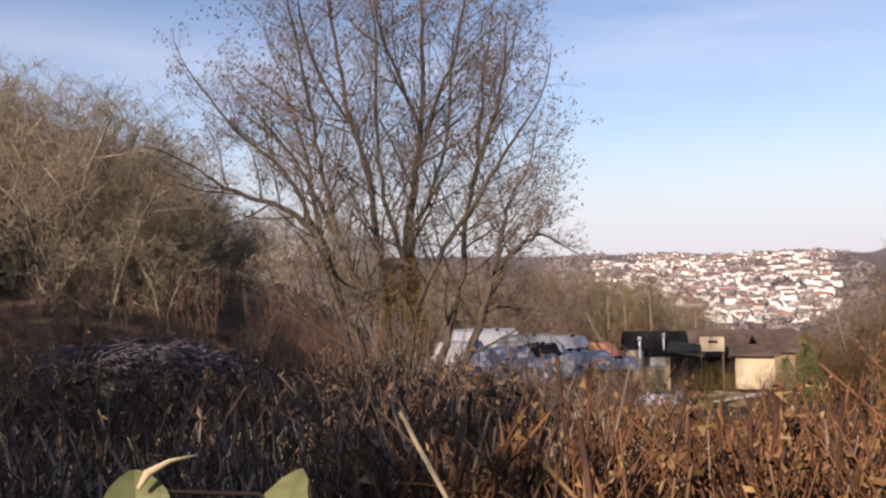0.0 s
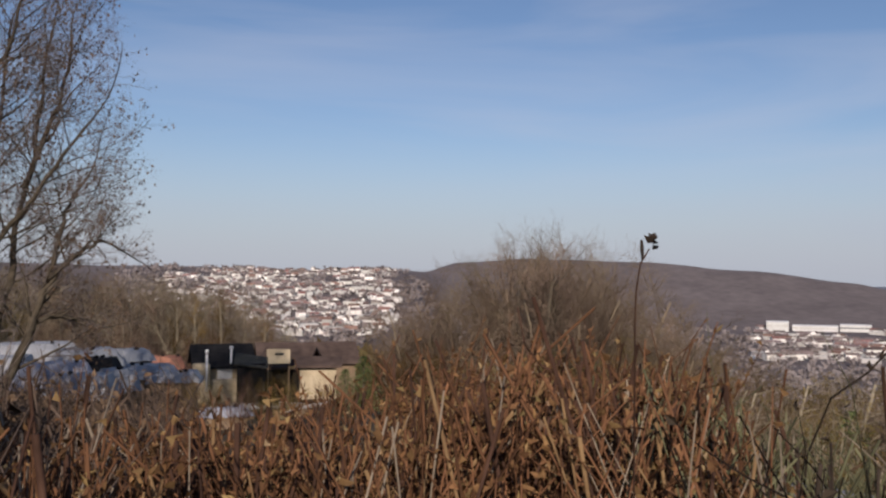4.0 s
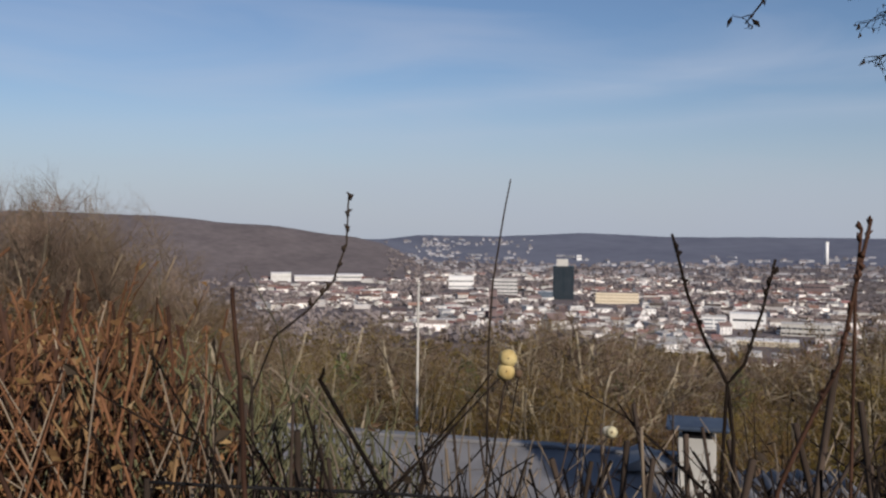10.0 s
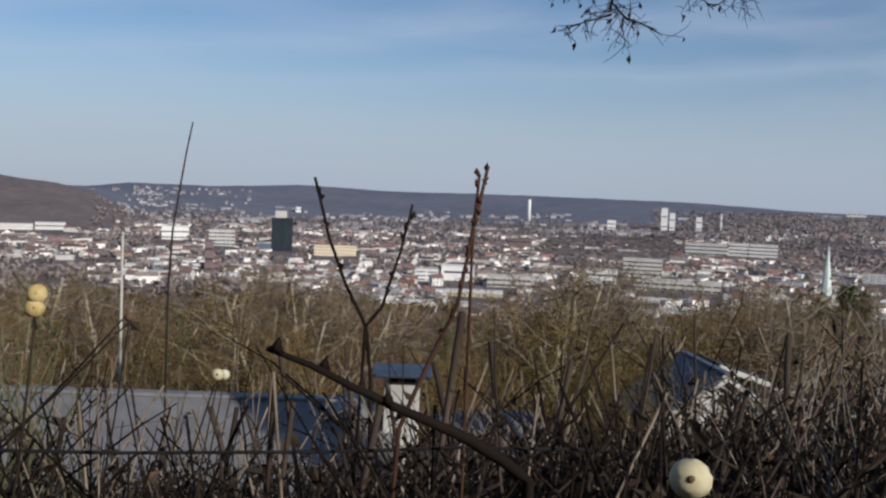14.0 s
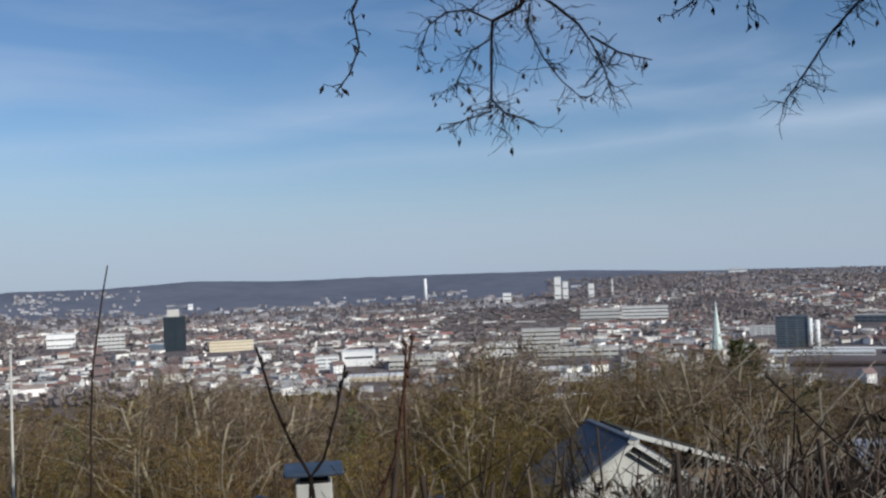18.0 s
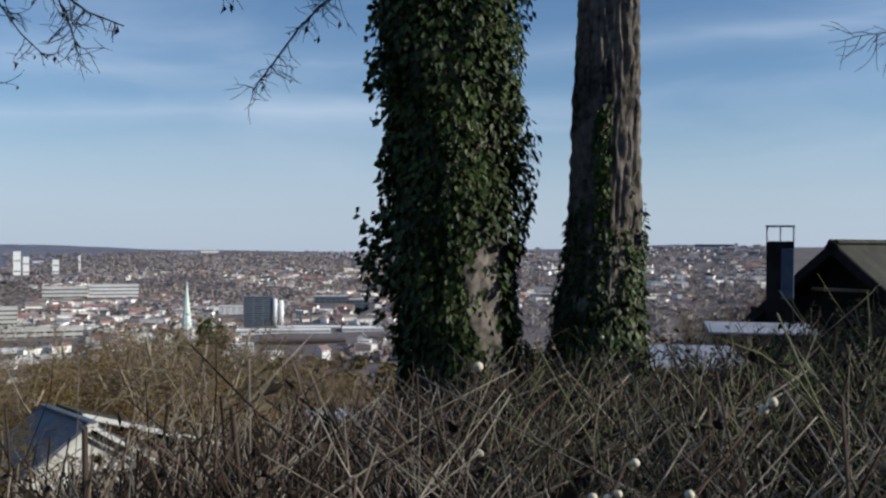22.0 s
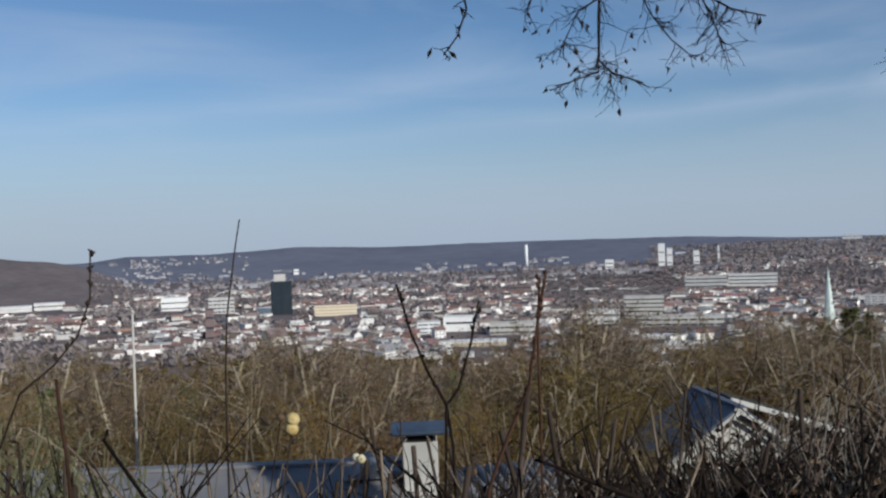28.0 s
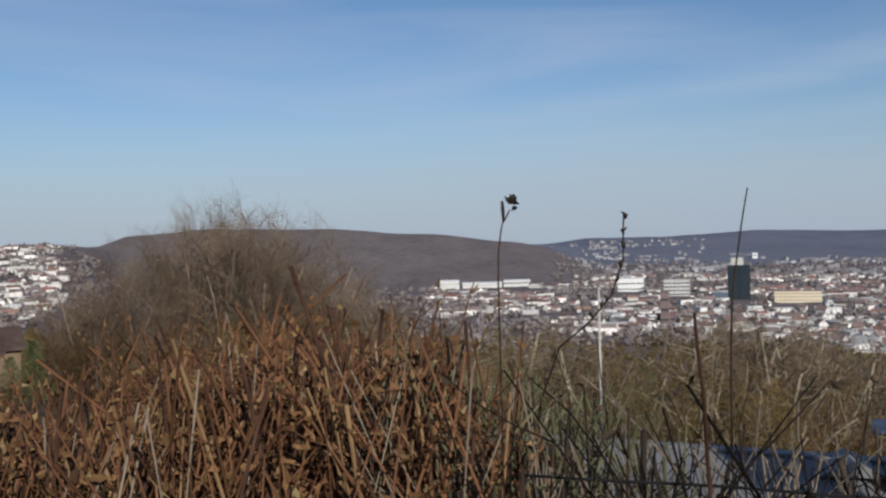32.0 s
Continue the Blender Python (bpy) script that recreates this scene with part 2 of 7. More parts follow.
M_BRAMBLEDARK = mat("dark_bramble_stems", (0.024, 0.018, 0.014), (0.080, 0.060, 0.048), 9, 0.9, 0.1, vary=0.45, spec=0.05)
M_STEMOLIVE = mat("olive_bramble_shoots", (0.060, 0.060, 0.030), (0.165, 0.160, 0.090), 12, 0.85, 0.2, vary=0.45)
M_BARKDARK = mat("dark_furrowed_bark", (0.045, 0.036, 0.026), (0.125, 0.103, 0.075), 9, 0.92, 0.6)
M_STEMGREY = mat("grey_bramble_canes", (0.115, 0.10, 0.080), (0.31, 0.275, 0.225), 12, 0.85, 0.2, vary=0.45)
M_STEMGOLD = mat("golden_dry_canes", (0.10, 0.056, 0.027), (0.25, 0.16, 0.08), 18, 0.8, 0.2, vary=0.4)
M_LEAFDARK = mat("near_black_leaves", (0.020, 0.015, 0.011), (0.055, 0.042, 0.030), 30, 0.8, 0.2, vary=0.4)
M_STRAW = mat("straw_stalk", (0.42, 0.33, 0.20), (0.60, 0.50, 0.33), 16, 0.8, 0.2, vary=0.2)
M_LEAFBROWN = mat("withered_brown_leaves", (0.080, 0.043, 0.022), (0.255, 0.140, 0.064), 40, 0.85, 0.3, vary=0.45, hue=0.01, through_light=0.15)
M_LEAFTAN = mat("withered_tan_leaves", (0.28, 0.19, 0.10), (0.48, 0.36, 0.21), 40, 0.8, 0.3, vary=0.35, hue=0.02, through_light=0.3)
M_LEAFDRY = mat("dry_hanging_leaves", (0.075, 0.050, 0.032), (0.17, 0.115, 0.075), 9, 0.85, 0.2, vary=0.3)
M_IVY = mat("dark_ivy_leaves", (0.014, 0.025, 0.006), (0.056, 0.078, 0.020), 14, 0.5, 0.2, vary=0.55, hue=0.02, spec=0.22, through_light=0.15)
M_GREENLEAF = mat("fresh_green_leaf", (0.085, 0.10, 0.035), (0.22, 0.225, 0.095), 50, 0.5, 0.3, spec=0.4, through_light=0.3)
M_BERRY = mat("white_snowberry", (0.52, 0.47, 0.35), (0.68, 0.64, 0.51), 90, 0.55, 0.1)
M_BERRYYEL = mat("yellowing_berry", (0.36, 0.24, 0.07), (0.68, 0.58, 0.30), 160, 0.6, 0.2)
M_BERRYCREAM = mat("cream_berry", (0.46, 0.40, 0.23), (0.62, 0.58, 0.40), 120, 0.5, 0.2)
M_CONIFER = mat("conifer_needles", (0.055, 0.075, 0.028), (0.12, 0.14, 0.055), 6, 0.8, 0.2, vary=0.4)
M_GABLE = mat("greyed_white_paint", (0.40, 0.39, 0.36), (0.56, 0.55, 0.51), 2, 0.8, 0.1)
M_SLATE = mat("weathered_sheet_roof", (0.122, 0.121, 0.126), (0.195, 0.193, 0.197), 2.5, 0.6, 0.2, spec=0.4)
M_ROOFBLUE = mat("blue_grey_roofing", (0.075, 0.088, 0.118), (0.125, 0.142, 0.178), 3, 0.5, 0.2, spec=0.4)
M_CAP = mat("dark_blue_metal_cap", (0.05, 0.07, 0.11), (0.09, 0.12, 0.17), 6, 0.45, 0.1, metal=0.3)
M_HUTDARK = mat("tarred_black_boards", (0.010, 0.010, 0.011), (0.022, 0.021, 0.022), 8, 0.8, 0.4)
M_HUTROOF = mat("mossy_roofing_felt", (0.036, 0.036, 0.031), (0.066, 0.064, 0.054), 4, 0.95, 0.4)
M_TARP = mat("pale_tarpaulin", (0.21, 0.22, 0.245), (0.34, 0.35, 0.37), 2, 0.55, 0.3)
M_TARPGREY = mat("grey_tarpaulin", (0.20, 0.21, 0.26), (0.32, 0.33, 0.38), 2, 0.6, 0.3)
M_METAL = mat("galvanised_tube", (0.42, 0.42, 0.42), (0.55, 0.55, 0.54), 8, 0.45, 0.1, metal=0.6)
M_POLE = mat("bleached_pole", (0.40, 0.38, 0.34), (0.54, 0.52, 0.47), 9, 0.7, 0.1)
M_COB = mat("sandy_plaster", (0.40, 0.32, 0.205), (0.54, 0.445, 0.305), 3, 0.9, 0.3)
M_TUFT = mat("slope_woods", (0.078, 0.059, 0.028), (0.160, 0.122, 0.060), 0.05, 0.95, 0.0, vary=0.35, hue=0.02)
# far hills: bluish distance haze is put into the land colour
M_LANDFAR = mat("hazed_far_hills", (0.122, 0.130, 0.170), (0.162, 0.172, 0.214), 0.012, 0.95, 0.0, coarse=0.2)
M_TWIGPALE = mat("pale_grey_twigs", (0.115, 0.092, 0.080), (0.255, 0.212, 0.190), 5, 0.9, 0.0, vary=0.3)
M_BRAMBLE = mat("bramble_stems", (0.042, 0.029, 0.022), (0.130, 0.093, 0.071), 9, 0.85, 0.1, vary=0.45)
M_BARKPALE = mat("pale_bark", (0.16, 0.135, 0.09), (0.36, 0.305, 0.215), 5, 0.9, 0.2)
M_STEMBLACK = mat("blackish_shoots", (0.010, 0.008, 0.007), (0.030, 0.022, 0.018), 9, 0.9, 0.1, vary=0.3, spec=0.03)
M_BROWNROOF = mat("dark_brown_roofing", (0.060, 0.042, 0.036), (0.12, 0.085, 0.070), 3, 0.9, 0.3)
M_WOOD = mat("weathered_boards", (0.16, 0.11, 0.07), (0.28, 0.20, 0.13), 8, 0.85, 0.4)
# blue of the sky-lit shade is put into this wood colour
M_LOG = mat("shade_blue_branches", (0.07, 0.062, 0.07), (0.16, 0.14, 0.15), 6, 0.85, 0.4, vary=0.4)


# ---- mesh tools ----
rnd = random.Random(7)


def U(a, b):
    return rnd.uniform(a, b)


def polar(az, r, z=0.0):
    a = radians(az)
    return Vector((r * math.sin(a), r * math.cos(a), z))


def spot(az, el, r):
    """The place at that heading and angle above the level, r metres away along the ground."""
    return polar(az, r, r * math.tan(radians(el)))


def part(name, data, material, parent=None, label="", kind=""):
    """One mesh object from a bmesh or a Soup, under a thing or at top level."""
    if isinstance(data, Soup):
        me = data.mesh(name)
    else:
        me = bpy.data.meshes.new(name)
        data.to_mesh(me)
        data.free()
    me.materials.append(material)
    ob = new(name, me)
    if parent:
        ob.parent = parent
    return tagged(ob, label=label, kind=kind)


def thing(name, label, category, group="", kind="", at=(0, 0, 0), turn=0.0):
    ob = new(name)
    ob.empty_display_size = 0.2
    ob.matrix_basis = pose(*at, 0, 0, turn)
    return tagged(ob, label, category, group, kind)


class Soup:
    """Gathers tubes, leaves and boxes into one mesh."""

    def __init__(self, smooth=True):
        self.v, self.f, self.smooth = [], [], smooth

    def tube(self, pts, radii, sides=3):
        n0 = len(self.v)
        k = len(pts)
        for i, (p, r) in enumerate(zip(pts, radii)):
            d = (pts[min(i + 1, k - 1)] - pts[max(i - 1, 0)])
            if d.length < 1e-7:
                d = Vector((0, 0, 1))
            d.normalize()
            s = d.cross(Vector((0.31, 0.17, 0.93)) if abs(d.z) < 0.9 else Vector((1, 0.2, 0))).normalized()
            t = d.cross(s)
            for j in range(sides):
                a = 2 * math.pi * j / sides
                self.v.append(p + (s * math.cos(a) + t * math.sin(a)) * r)
        for i in range(k - 1):
            for j in range(sides):
                a, b = n0 + i * sides + j, n0 + i * sides + (j + 1) % sides
                self.f.append((a, b, b + sides, a + sides))
        self.f.append(tuple(n0 + (k - 1) * sides + j for j in range(sides)))
        self.f.append(tuple(n0 + j for j in reversed(range(sides))))

    def leaf(self, p, d, size, wide=0.55, curl=0.35, up=None):
        """A folded pointed leaf of four triangles that starts at p and points along d."""
        d = d.normalized()
        s = d.cross(up or Vector((U(-1, 1), U(-1, 1), U(-1, 1)))).normalized()
        n = s.cross(d)
        o = len(self.v)
        self.v += [p, p + d * size * 0.45 + s * size * wide * 0.5 + n * size * curl * 0.5, p + d * size * 0.5,
                   p + d * size * 0.45 - s * size * wide * 0.5 + n * size * curl * 0.5, p + d * size + n * size * curl * U(-0.6, 0.8)]
        self.f += [(o, o + 2, o + 1), (o, o + 3, o + 2), (o + 1, o + 2, o + 4), (o + 2, o + 3, o + 4)]

    def box(self, x0, x1, y0, y1, z0, z1, m=None):
        o = len(self.v)
        for z in (z0, z1):
            for x, y in ((x0, y0), (x1, y0), (x1, y1), (x0, y1)):
                q = Vector((x, y, z))
                self.v.append(m @ q if m else q)
        self.f += [(o + 3, o + 2, o + 1, o), (o + 4, o + 5, o + 6, o + 7)]
        for j in range(4):
            k = (j + 1) % 4
            self.f.append((o + j, o + k, o + k + 4, o + j + 4))

    def gable(self, x0, x1, y0, y1, z0, h, over=0.4, thick=0.25, m=None):
        """A pitched roof with its ridge along x, as two thick slabs joined at the ridge."""
        yc = (y0 + y1) / 2
        o = len(self.v)
        sl = h / (yc - y0)
        ring = [(y0 - over, z0 - over * sl), (yc, z0 + h), (y1 + over, z0 - over * sl),
                (y1 + over, z0 - over * sl + thick), (yc, z0 + h + thick * 1.2), (y0 - over, z0 - over * sl + thick)]
        for x in (x0 - over, x1 + over):
            for y, z in ring:
                q = Vector((x, y, z))
                self.v.append(m @ q if m else q)
        for j in range(6):
            k = (j + 1) % 6
            self.f.append((o + j, o + k, o + k + 6, o + j + 6))
        self.f += [(o + 5, o + 4, o + 1, o), (o + 4, o + 3, o + 2, o + 1), (o + 6, o + 7, o + 10, o + 11), (o + 7, o + 8, o + 9, o + 10)]

    def prism(self, x0, x1, y0, y1, z0, h, m=None):
        """The gable triangles of a wall under a pitched roof."""
        yc = (y0 + y1) / 2
        o = len(self.v)
        for x in (x0, x1):
            for y, z in ((y0, z0), (y1, z0), (yc, z0 + h)):
                q = Vector((x, y, z))
                self.v.append(m @ q if m else q)
        self.f += [(o + 2, o + 1, o), (o + 3, o + 4, o + 5), (o, o + 1, o + 4, o + 3), (o + 1, o + 2, o + 5, o + 4), (o + 2, o, o + 3, o + 5)]

    def blob(self, c, r, squash=1.0, rings=5, sides=8, rough=0.1):
        o = len(self.v)
        for i in range(rings + 1):
            a = math.pi * i / rings
            for j in range(sides):
                b = 2 * math.pi * (j + 0.5 * (i % 2)) / sides
                k = r * (1 + U(-rough, rough))
                self.v.append(Vector(c) + Vector((math.sin(a) * math.cos(b) * k, math.sin(a) * math.sin(b) * k, math.cos(a) * k * squash)))
        for i in range(rings):
            for j in range(sides):
                a, b = o + i * sides + j, o + i * sides + (j + 1) % sides
                self.f.append((a, a + sides, b + sides, b))

    def mesh(self, name):
        me = bpy.data.meshes.new(name)
        me.from_pydata([tuple(v) for v in self.v], [], self.f)
        if self.smooth:
            me.polygons.foreach_set("use_smooth", [True] * len(me.polygons))
        me.update()
        return me


def way(p, steps, d, length, bend, lift=0.0):
    """A crooked line from p: steps points, bending by chance and lifting or drooping."""
    pts, q, d = [p.copy()], p.copy(), d.normalized()
    for _ in range(steps):
        d = (d + Vector((U(-bend, bend), U(-bend, bend), U(-bend, bend) + lift))).normalized()
        q = q + d * (length / steps)
        pts.append(q)
    return pts, d


# ---- the lie of the land: height by heading and distance ----
LAND = []
ALLOTMENT = ((0, -1.6), (10, -2.4), (35, -5.0), (60, -8), (120, -20), (500, -90))
BANK = ((0, -1.6), (6, -2.8), (10, -4.5), (30, -9), (60, -17), (120, -34), (500, -113))


def lie(az, *steps):
    """The fall of the land along one heading: distance and height of each break in the slope."""
    LAND.append((az, steps))


lie(-180, (0, -1.6), (10, -1.2), (40, 2), (200, 25), (1500, 80), (4900, 90))
lie(-60, (0, -1.6), (10, -1.3), (30, 0), (60, 4), (200, 20), (1500, 70), (4900, 80))
lie(-25, (0, -1.6), (8, -1.7), (20, -1.4), (40, 0), (80, 3), (200, 6), (900, -10), (2000, -20), (4900, 10))
lie(-12, (0, -1.6), (10, -2), (20, -2.3), (40, -2), (80, -1), (150, -4), (500, -40), (1500, -90), (3000, -10), (4900, 20))
lie(-2, (0, -1.6), (10, -2.2), (20, -2.9), (45, -5), (80, -8), (150, -20), (500, -90), (1200, -115), (2200, -60), (3000, 12), (4900, 15))
lie(8, *ALLOTMENT, (1400, -105), (2800, 8), (4900, -40))
lie(12, *ALLOTMENT, (1400, -103), (2800, 2), (4900, -40))
lie(16, *ALLOTMENT, (1400, -103), (2800, -2), (4900, -40))
lie(20.5, (0, -1.6), (10, -2.4), (35, -5.2), (60, -9), (120, -24), (500, -95), (1400, -104), (2800, 10), (4900, -40))
lie(23, (0, -1.6), (10, -2.5), (35, -5.6), (60, -10), (120, -28), (500, -100), (1400, -128), (2900, -3), (4900, -40))
lie(25, (0, -1.6), (10, -2.6), (30, -6), (60, -12), (120, -30), (500, -110), (1500, -145), (2700, -130), (3400, 27), (4900, -20))
lie(29, (0, -1.6), (10, -2.8), (30, -7), (60, -13), (120, -30), (500, -110), (1500, -150), (2700, -140), (3400, 44), (4900, -20))
lie(36, (0, -1.6), (10, -3), (30, -8), (60, -15), (120, -32), (500, -110), (1500, -150), (2700, -145), (3400, 35), (4900, -40))
lie(42, (0, -1.6), (6, -2.6), (10, -4), (30, -9), (60, -16), (120, -32), (500, -110), (1500, -150), (2700, -148), (3400, 8), (4900, -60))
lie(48, *BANK, (1500, -150), (2700, -148), (3400, -31), (4900, -60))
lie(50, *BANK, (1500, -150), (2700, -149), (3400, -62), (4900, -60))
lie(52, *BANK, (1500, -150), (2900, -150), (3500, -140), (4000, -100), (4750, -36))
lie(57, *BANK, (1500, -150), (2900, -150), (3600, -140), (4750, -40))
lie(62, *BANK, (1300, -150), (3000, -150), (3800, -140), (4750, -17))
lie(67, *BANK, (1300, -150), (3000, -150), (3800, -135), (4750, -33))
lie(75, (0, -1.6), (6, -2.6), (10, -4.3), (30, -9), (60, -18), (120, -38), (500, -120), (1100, -150), (3000, -145), (3900, -125), (4750, -28))
lie(84, (0, -1.6), (6, -2.4), (10, -3.6), (30, -8.5), (60, -18), (120, -38), (500, -120), (1050, -150), (2600, -143), (3900, -110), (4750, -31))
lie(93, (0, -1.6), (6, -2.1), (10, -2.9), (30, -8), (60, -17), (120, -36), (500, -118), (1100, -150), (2200, -140), (3200, -95), (4200, -62), (4750, -55))
lie(103, (0, -1.5), (6, -1.6), (10, -2.2), (30, -6.5), (60, -14), (120, -34), (500, -115), (1200, -148), (2000, -138), (3000, -90), (4200, -60), (4750, -61))
lie(112, (0, -1.4), (6, -1.25), (10, -1.7), (30, -5), (60, -11), (120, -30), (500, -110), (1300, -145), (2000, -130), (3000, -75), (4200, -40), (4750, -43))
lie(123, (0, -1.4), (6, -1.15), (10, -1.5), (30, -3.5), (60, -8), (120, -24), (500, -95), (1500, -135), (2200, -110), (3000, -60), (4200, -9), (4750, -20))
lie(129, (0, -1.4), (6, -1.1), (14, -1.5), (30, -2.5), (60, -5), (120, -15), (500, -60), (2000, -90), (3500, -20), (4750, -20))
lie(136, (0, -1.4), (6, -0.9), (12, -0.7), (30, -0.8), (60, -1), (200, -2), (1500, 5), (4900, 10))
lie(155, (0, -1.5), (6, -0.8), (14, 0.2), (40, 3), (200, 20), (1500, 60), (4900, 80))
lie(180, (0, -1.6), (10, -1.2), (40, 2), (200, 25), (1500, 80), (4900, 90))
LAND_AZ = [k[0] for k in LAND]
LAND_R = np.array([0.0, 1, 2, 4, 6, 8, 10, 13, 17, 22, 28, 35, 45, 57, 72, 90, 115, 145, 185, 235, 300, 380, 480, 600, 730, 880, 1050, 1200, 1350, 1500, 1650,
                   1800, 1950, 2100, 2250, 2400, 2550, 2700, 2850, 3000, 3150, 3300, 3400, 3500, 3650, 3800, 3950, 4100, 4250, 4400, 4550, 4700, 4800, 4900])
LAND_T = [np.interp(LAND_R, [p[0] for p in k[1]], [p[1] for p in k[1]]) for k in LAND]


def land_row(az):
    i = max(0, min(len(LAND) - 2, int(np.searchsorted(LAND_AZ, az)) - 1))
    k = (az - LAND_AZ[i]) / (LAND_AZ[i + 1] - LAND_AZ[i])
    k = max(0.0, min(1.0, k))
    k = k * k * (3 - 2 * k) if LAND_AZ[i + 1] - LAND_AZ[i] > 5 else k
    return LAND_T[i] * (1 - k) + LAND_T[i + 1] * k


def land(x, y):
    return float(np.interp(math.hypot(x, y), LAND_R, land_row(math.degrees(math.atan2(x, y)))))


def ground(az, r):
    """The point of the ground at that heading and distance."""
    return polar(az, r, float(np.interp(r, LAND_R, land_row(az))))


def build_ground():
    azs = [a for a in np.arange(-180, -32, 6)] + [a for a in np.arange(-32, 146, 0.75)] + [a for a in np.arange(146, 179, 6)]
    n, v, f = len(LAND_R), [], []
    for a in azs:
        row = land_row(a)
        for r, z in zip(LAND_R, row):
            p = polar(a, max(r, 0.05), z)
            q = p * 0.011
            j = noise.noise(Vector((q.x, q.y, 0.0))) * min(3.0, r * 0.003) + noise.noise(p * 0.9) * min(0.12, 0.02 * r)
            p.z += j
            v.append(p)
    m = len(azs)
    for i in range(m):
        for k in range(n - 1):
            a, b = i * n + k, ((i + 1) % m) * n + k
            f.append((a, a + 1, b + 1, b))
    s = Soup()
    s.v, s.f = v, f
    ob = part("ground", s, M_EARTH, None, "winter hillside ground falling to a town valley with wooded hills", "structure")
    ob["category"] = "ground"
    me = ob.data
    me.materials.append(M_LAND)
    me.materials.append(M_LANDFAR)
    # ground by distance: near earth, greyed land, then the haze-blue hills
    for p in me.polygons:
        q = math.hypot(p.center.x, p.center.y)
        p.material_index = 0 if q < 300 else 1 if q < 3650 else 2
    return ob


build_ground()


# ---- the town in the valley ----
def town_house(kind):
    """A pitched or flat house with its walls, roof, chimney and front windows, facing -y."""
    w, d, h, ph = ((11, 10, 8, 4.5), (14, 11, 11, 5), (18, 12, 13, 5), (9, 9, 6, 4), (26, 13, 12, 0), (34, 16, 10, 0))[kind]
    t = thing("town_house" if ph else "town_block", "pale rendered town house under a dark tiled roof" if ph else "pale flat-roofed town block with rows of windows", "house" if ph else "building", "houses of the town")
    s = Soup(False)
    s.box(-w / 2, w / 2, -d / 2, d / 2, -4, h)
    if ph:
        s.prism(-w / 2, w / 2, -d / 2, d / 2, h, ph)
    wall = part("wall", s, M_WALLOB, t)
    s = Soup(False)
    if ph:
        s.gable(-w / 2, w / 2, -d / 2, d / 2, h, ph, 0.6, 0.35)
        roof = part("roof", s, M_ROOFOB, t)
        s = Soup(False)
        s.box(w * 0.18, w * 0.18 + 1, 0.6, 1.6, h + ph * 0.4, h + ph + 1.3)
        part("chimney", s, M_BRICK, roof)
    else:
        s.box(-w / 2 - 0.4, w / 2 + 0.4, -d / 2 - 0.4, d / 2 + 0.4, h, h + 0.7)
        part("roof", s, M_FLATROOF, t)
    cols, rows = max(2, int(w / 5)), max(1, int(h / 4.2))
    cols = min(cols, 4)
    for r in range(rows):
        for c in range(cols):
            s = Soup(False)
            x, z = -w / 2 + w * (c + 0.5) / cols, h * (r + 0.5) / rows
            s.box(x - 0.9, x + 0.9, -d / 2 - 0.06, -d / 2 + 0.1, z - 0.9, z + 0.9)
            part("window", s, M_WINDOW, wall)
    return t


LANDMARKS = []   # headings and distances kept free of small houses


def free(az, r, pad=0.0):
    return all(abs(az - a) > w + pad or not -max(g * 0.6 + 50, 170) < r - q < g for a, q, w, g in LANDMARKS)


def base(az, r, turn=0.0):
    p = ground(az, r)
    return pose(p.x, p.y, p.z, 0, 0, -az + turn)


def slab_building(name, label, az0, az1, el_top, r, depth, wall, glass, floors, bays, roofm=None, turn=0.0, depth_down=30, category="building"):
    """A long building between two headings, its roof at that angle; bands of windows on the front."""
    azc = (az0 + az1) / 2
    w = 2 * r * math.tan(radians((az1 - az0) / 2))
    g = ground(azc, r)
    top = r * math.tan(radians(el_top))
    h = top - g.z
    t = thing(name, label, category, at=(g.x, g.y, g.z), turn=-azc + turn)
    s = Soup(False)
    s.box(-w / 2, w / 2, 0, depth, -depth_down, h)
    front = part("wall", s, wall, t)
    s = Soup(False)
    s.box(-w / 2 - 0.5, w / 2 + 0.5, -0.5, depth + 0.5, h, h + 1.2)
    part("roof", s, roofm or M_FLATROOF, t)
    for k in range(floors):
        z0 = h - (k + 0.72) * (h / (floors + 0.3)) if floors > 2 else h * (0.62 - 0.45 * k)
        fh = min(h / (floors + 0.3) * 0.34, 3.0)
        for b in range(bays):
            s = Soup(False)
            x0 = -w / 2 + w * (b + 0.08) / bays
            s.box(x0, x0 + w * 0.84 / bays, -0.25, 0.2, z0 - fh / 2, z0 + fh / 2)
            part("window", s, glass, front)
    LANDMARKS.append((azc, r, (az1 - az0) / 2 + 0.15, depth * 1.6 + 25))
    return t, w, h


# dark office tower with a lower plinth and a plant room on its roof
tw, w_, h_ = slab_building("office_tower", "tall dark glass office tower with pale plant room on top", 60.2, 61.45, -2.25, 2020, 26, M_GLASSDARK, M_WINDOW, 17, 2, M_GLASSDARK)
s = Soup(False)
s.box(-w_ * 0.33, w_ * 0.22, 6, 20, h_ + 1, h_ + 16)
part("plant_room", s, M_CONCRETE, tw, "pale rooftop plant room")
s = Soup(False)
s.box(-w_ * 1.2, -w_ * 0.5, -4, 26, -5, 16)
part("plinth", s, M_GLASSBLUE, tw, "lower dark annexe")

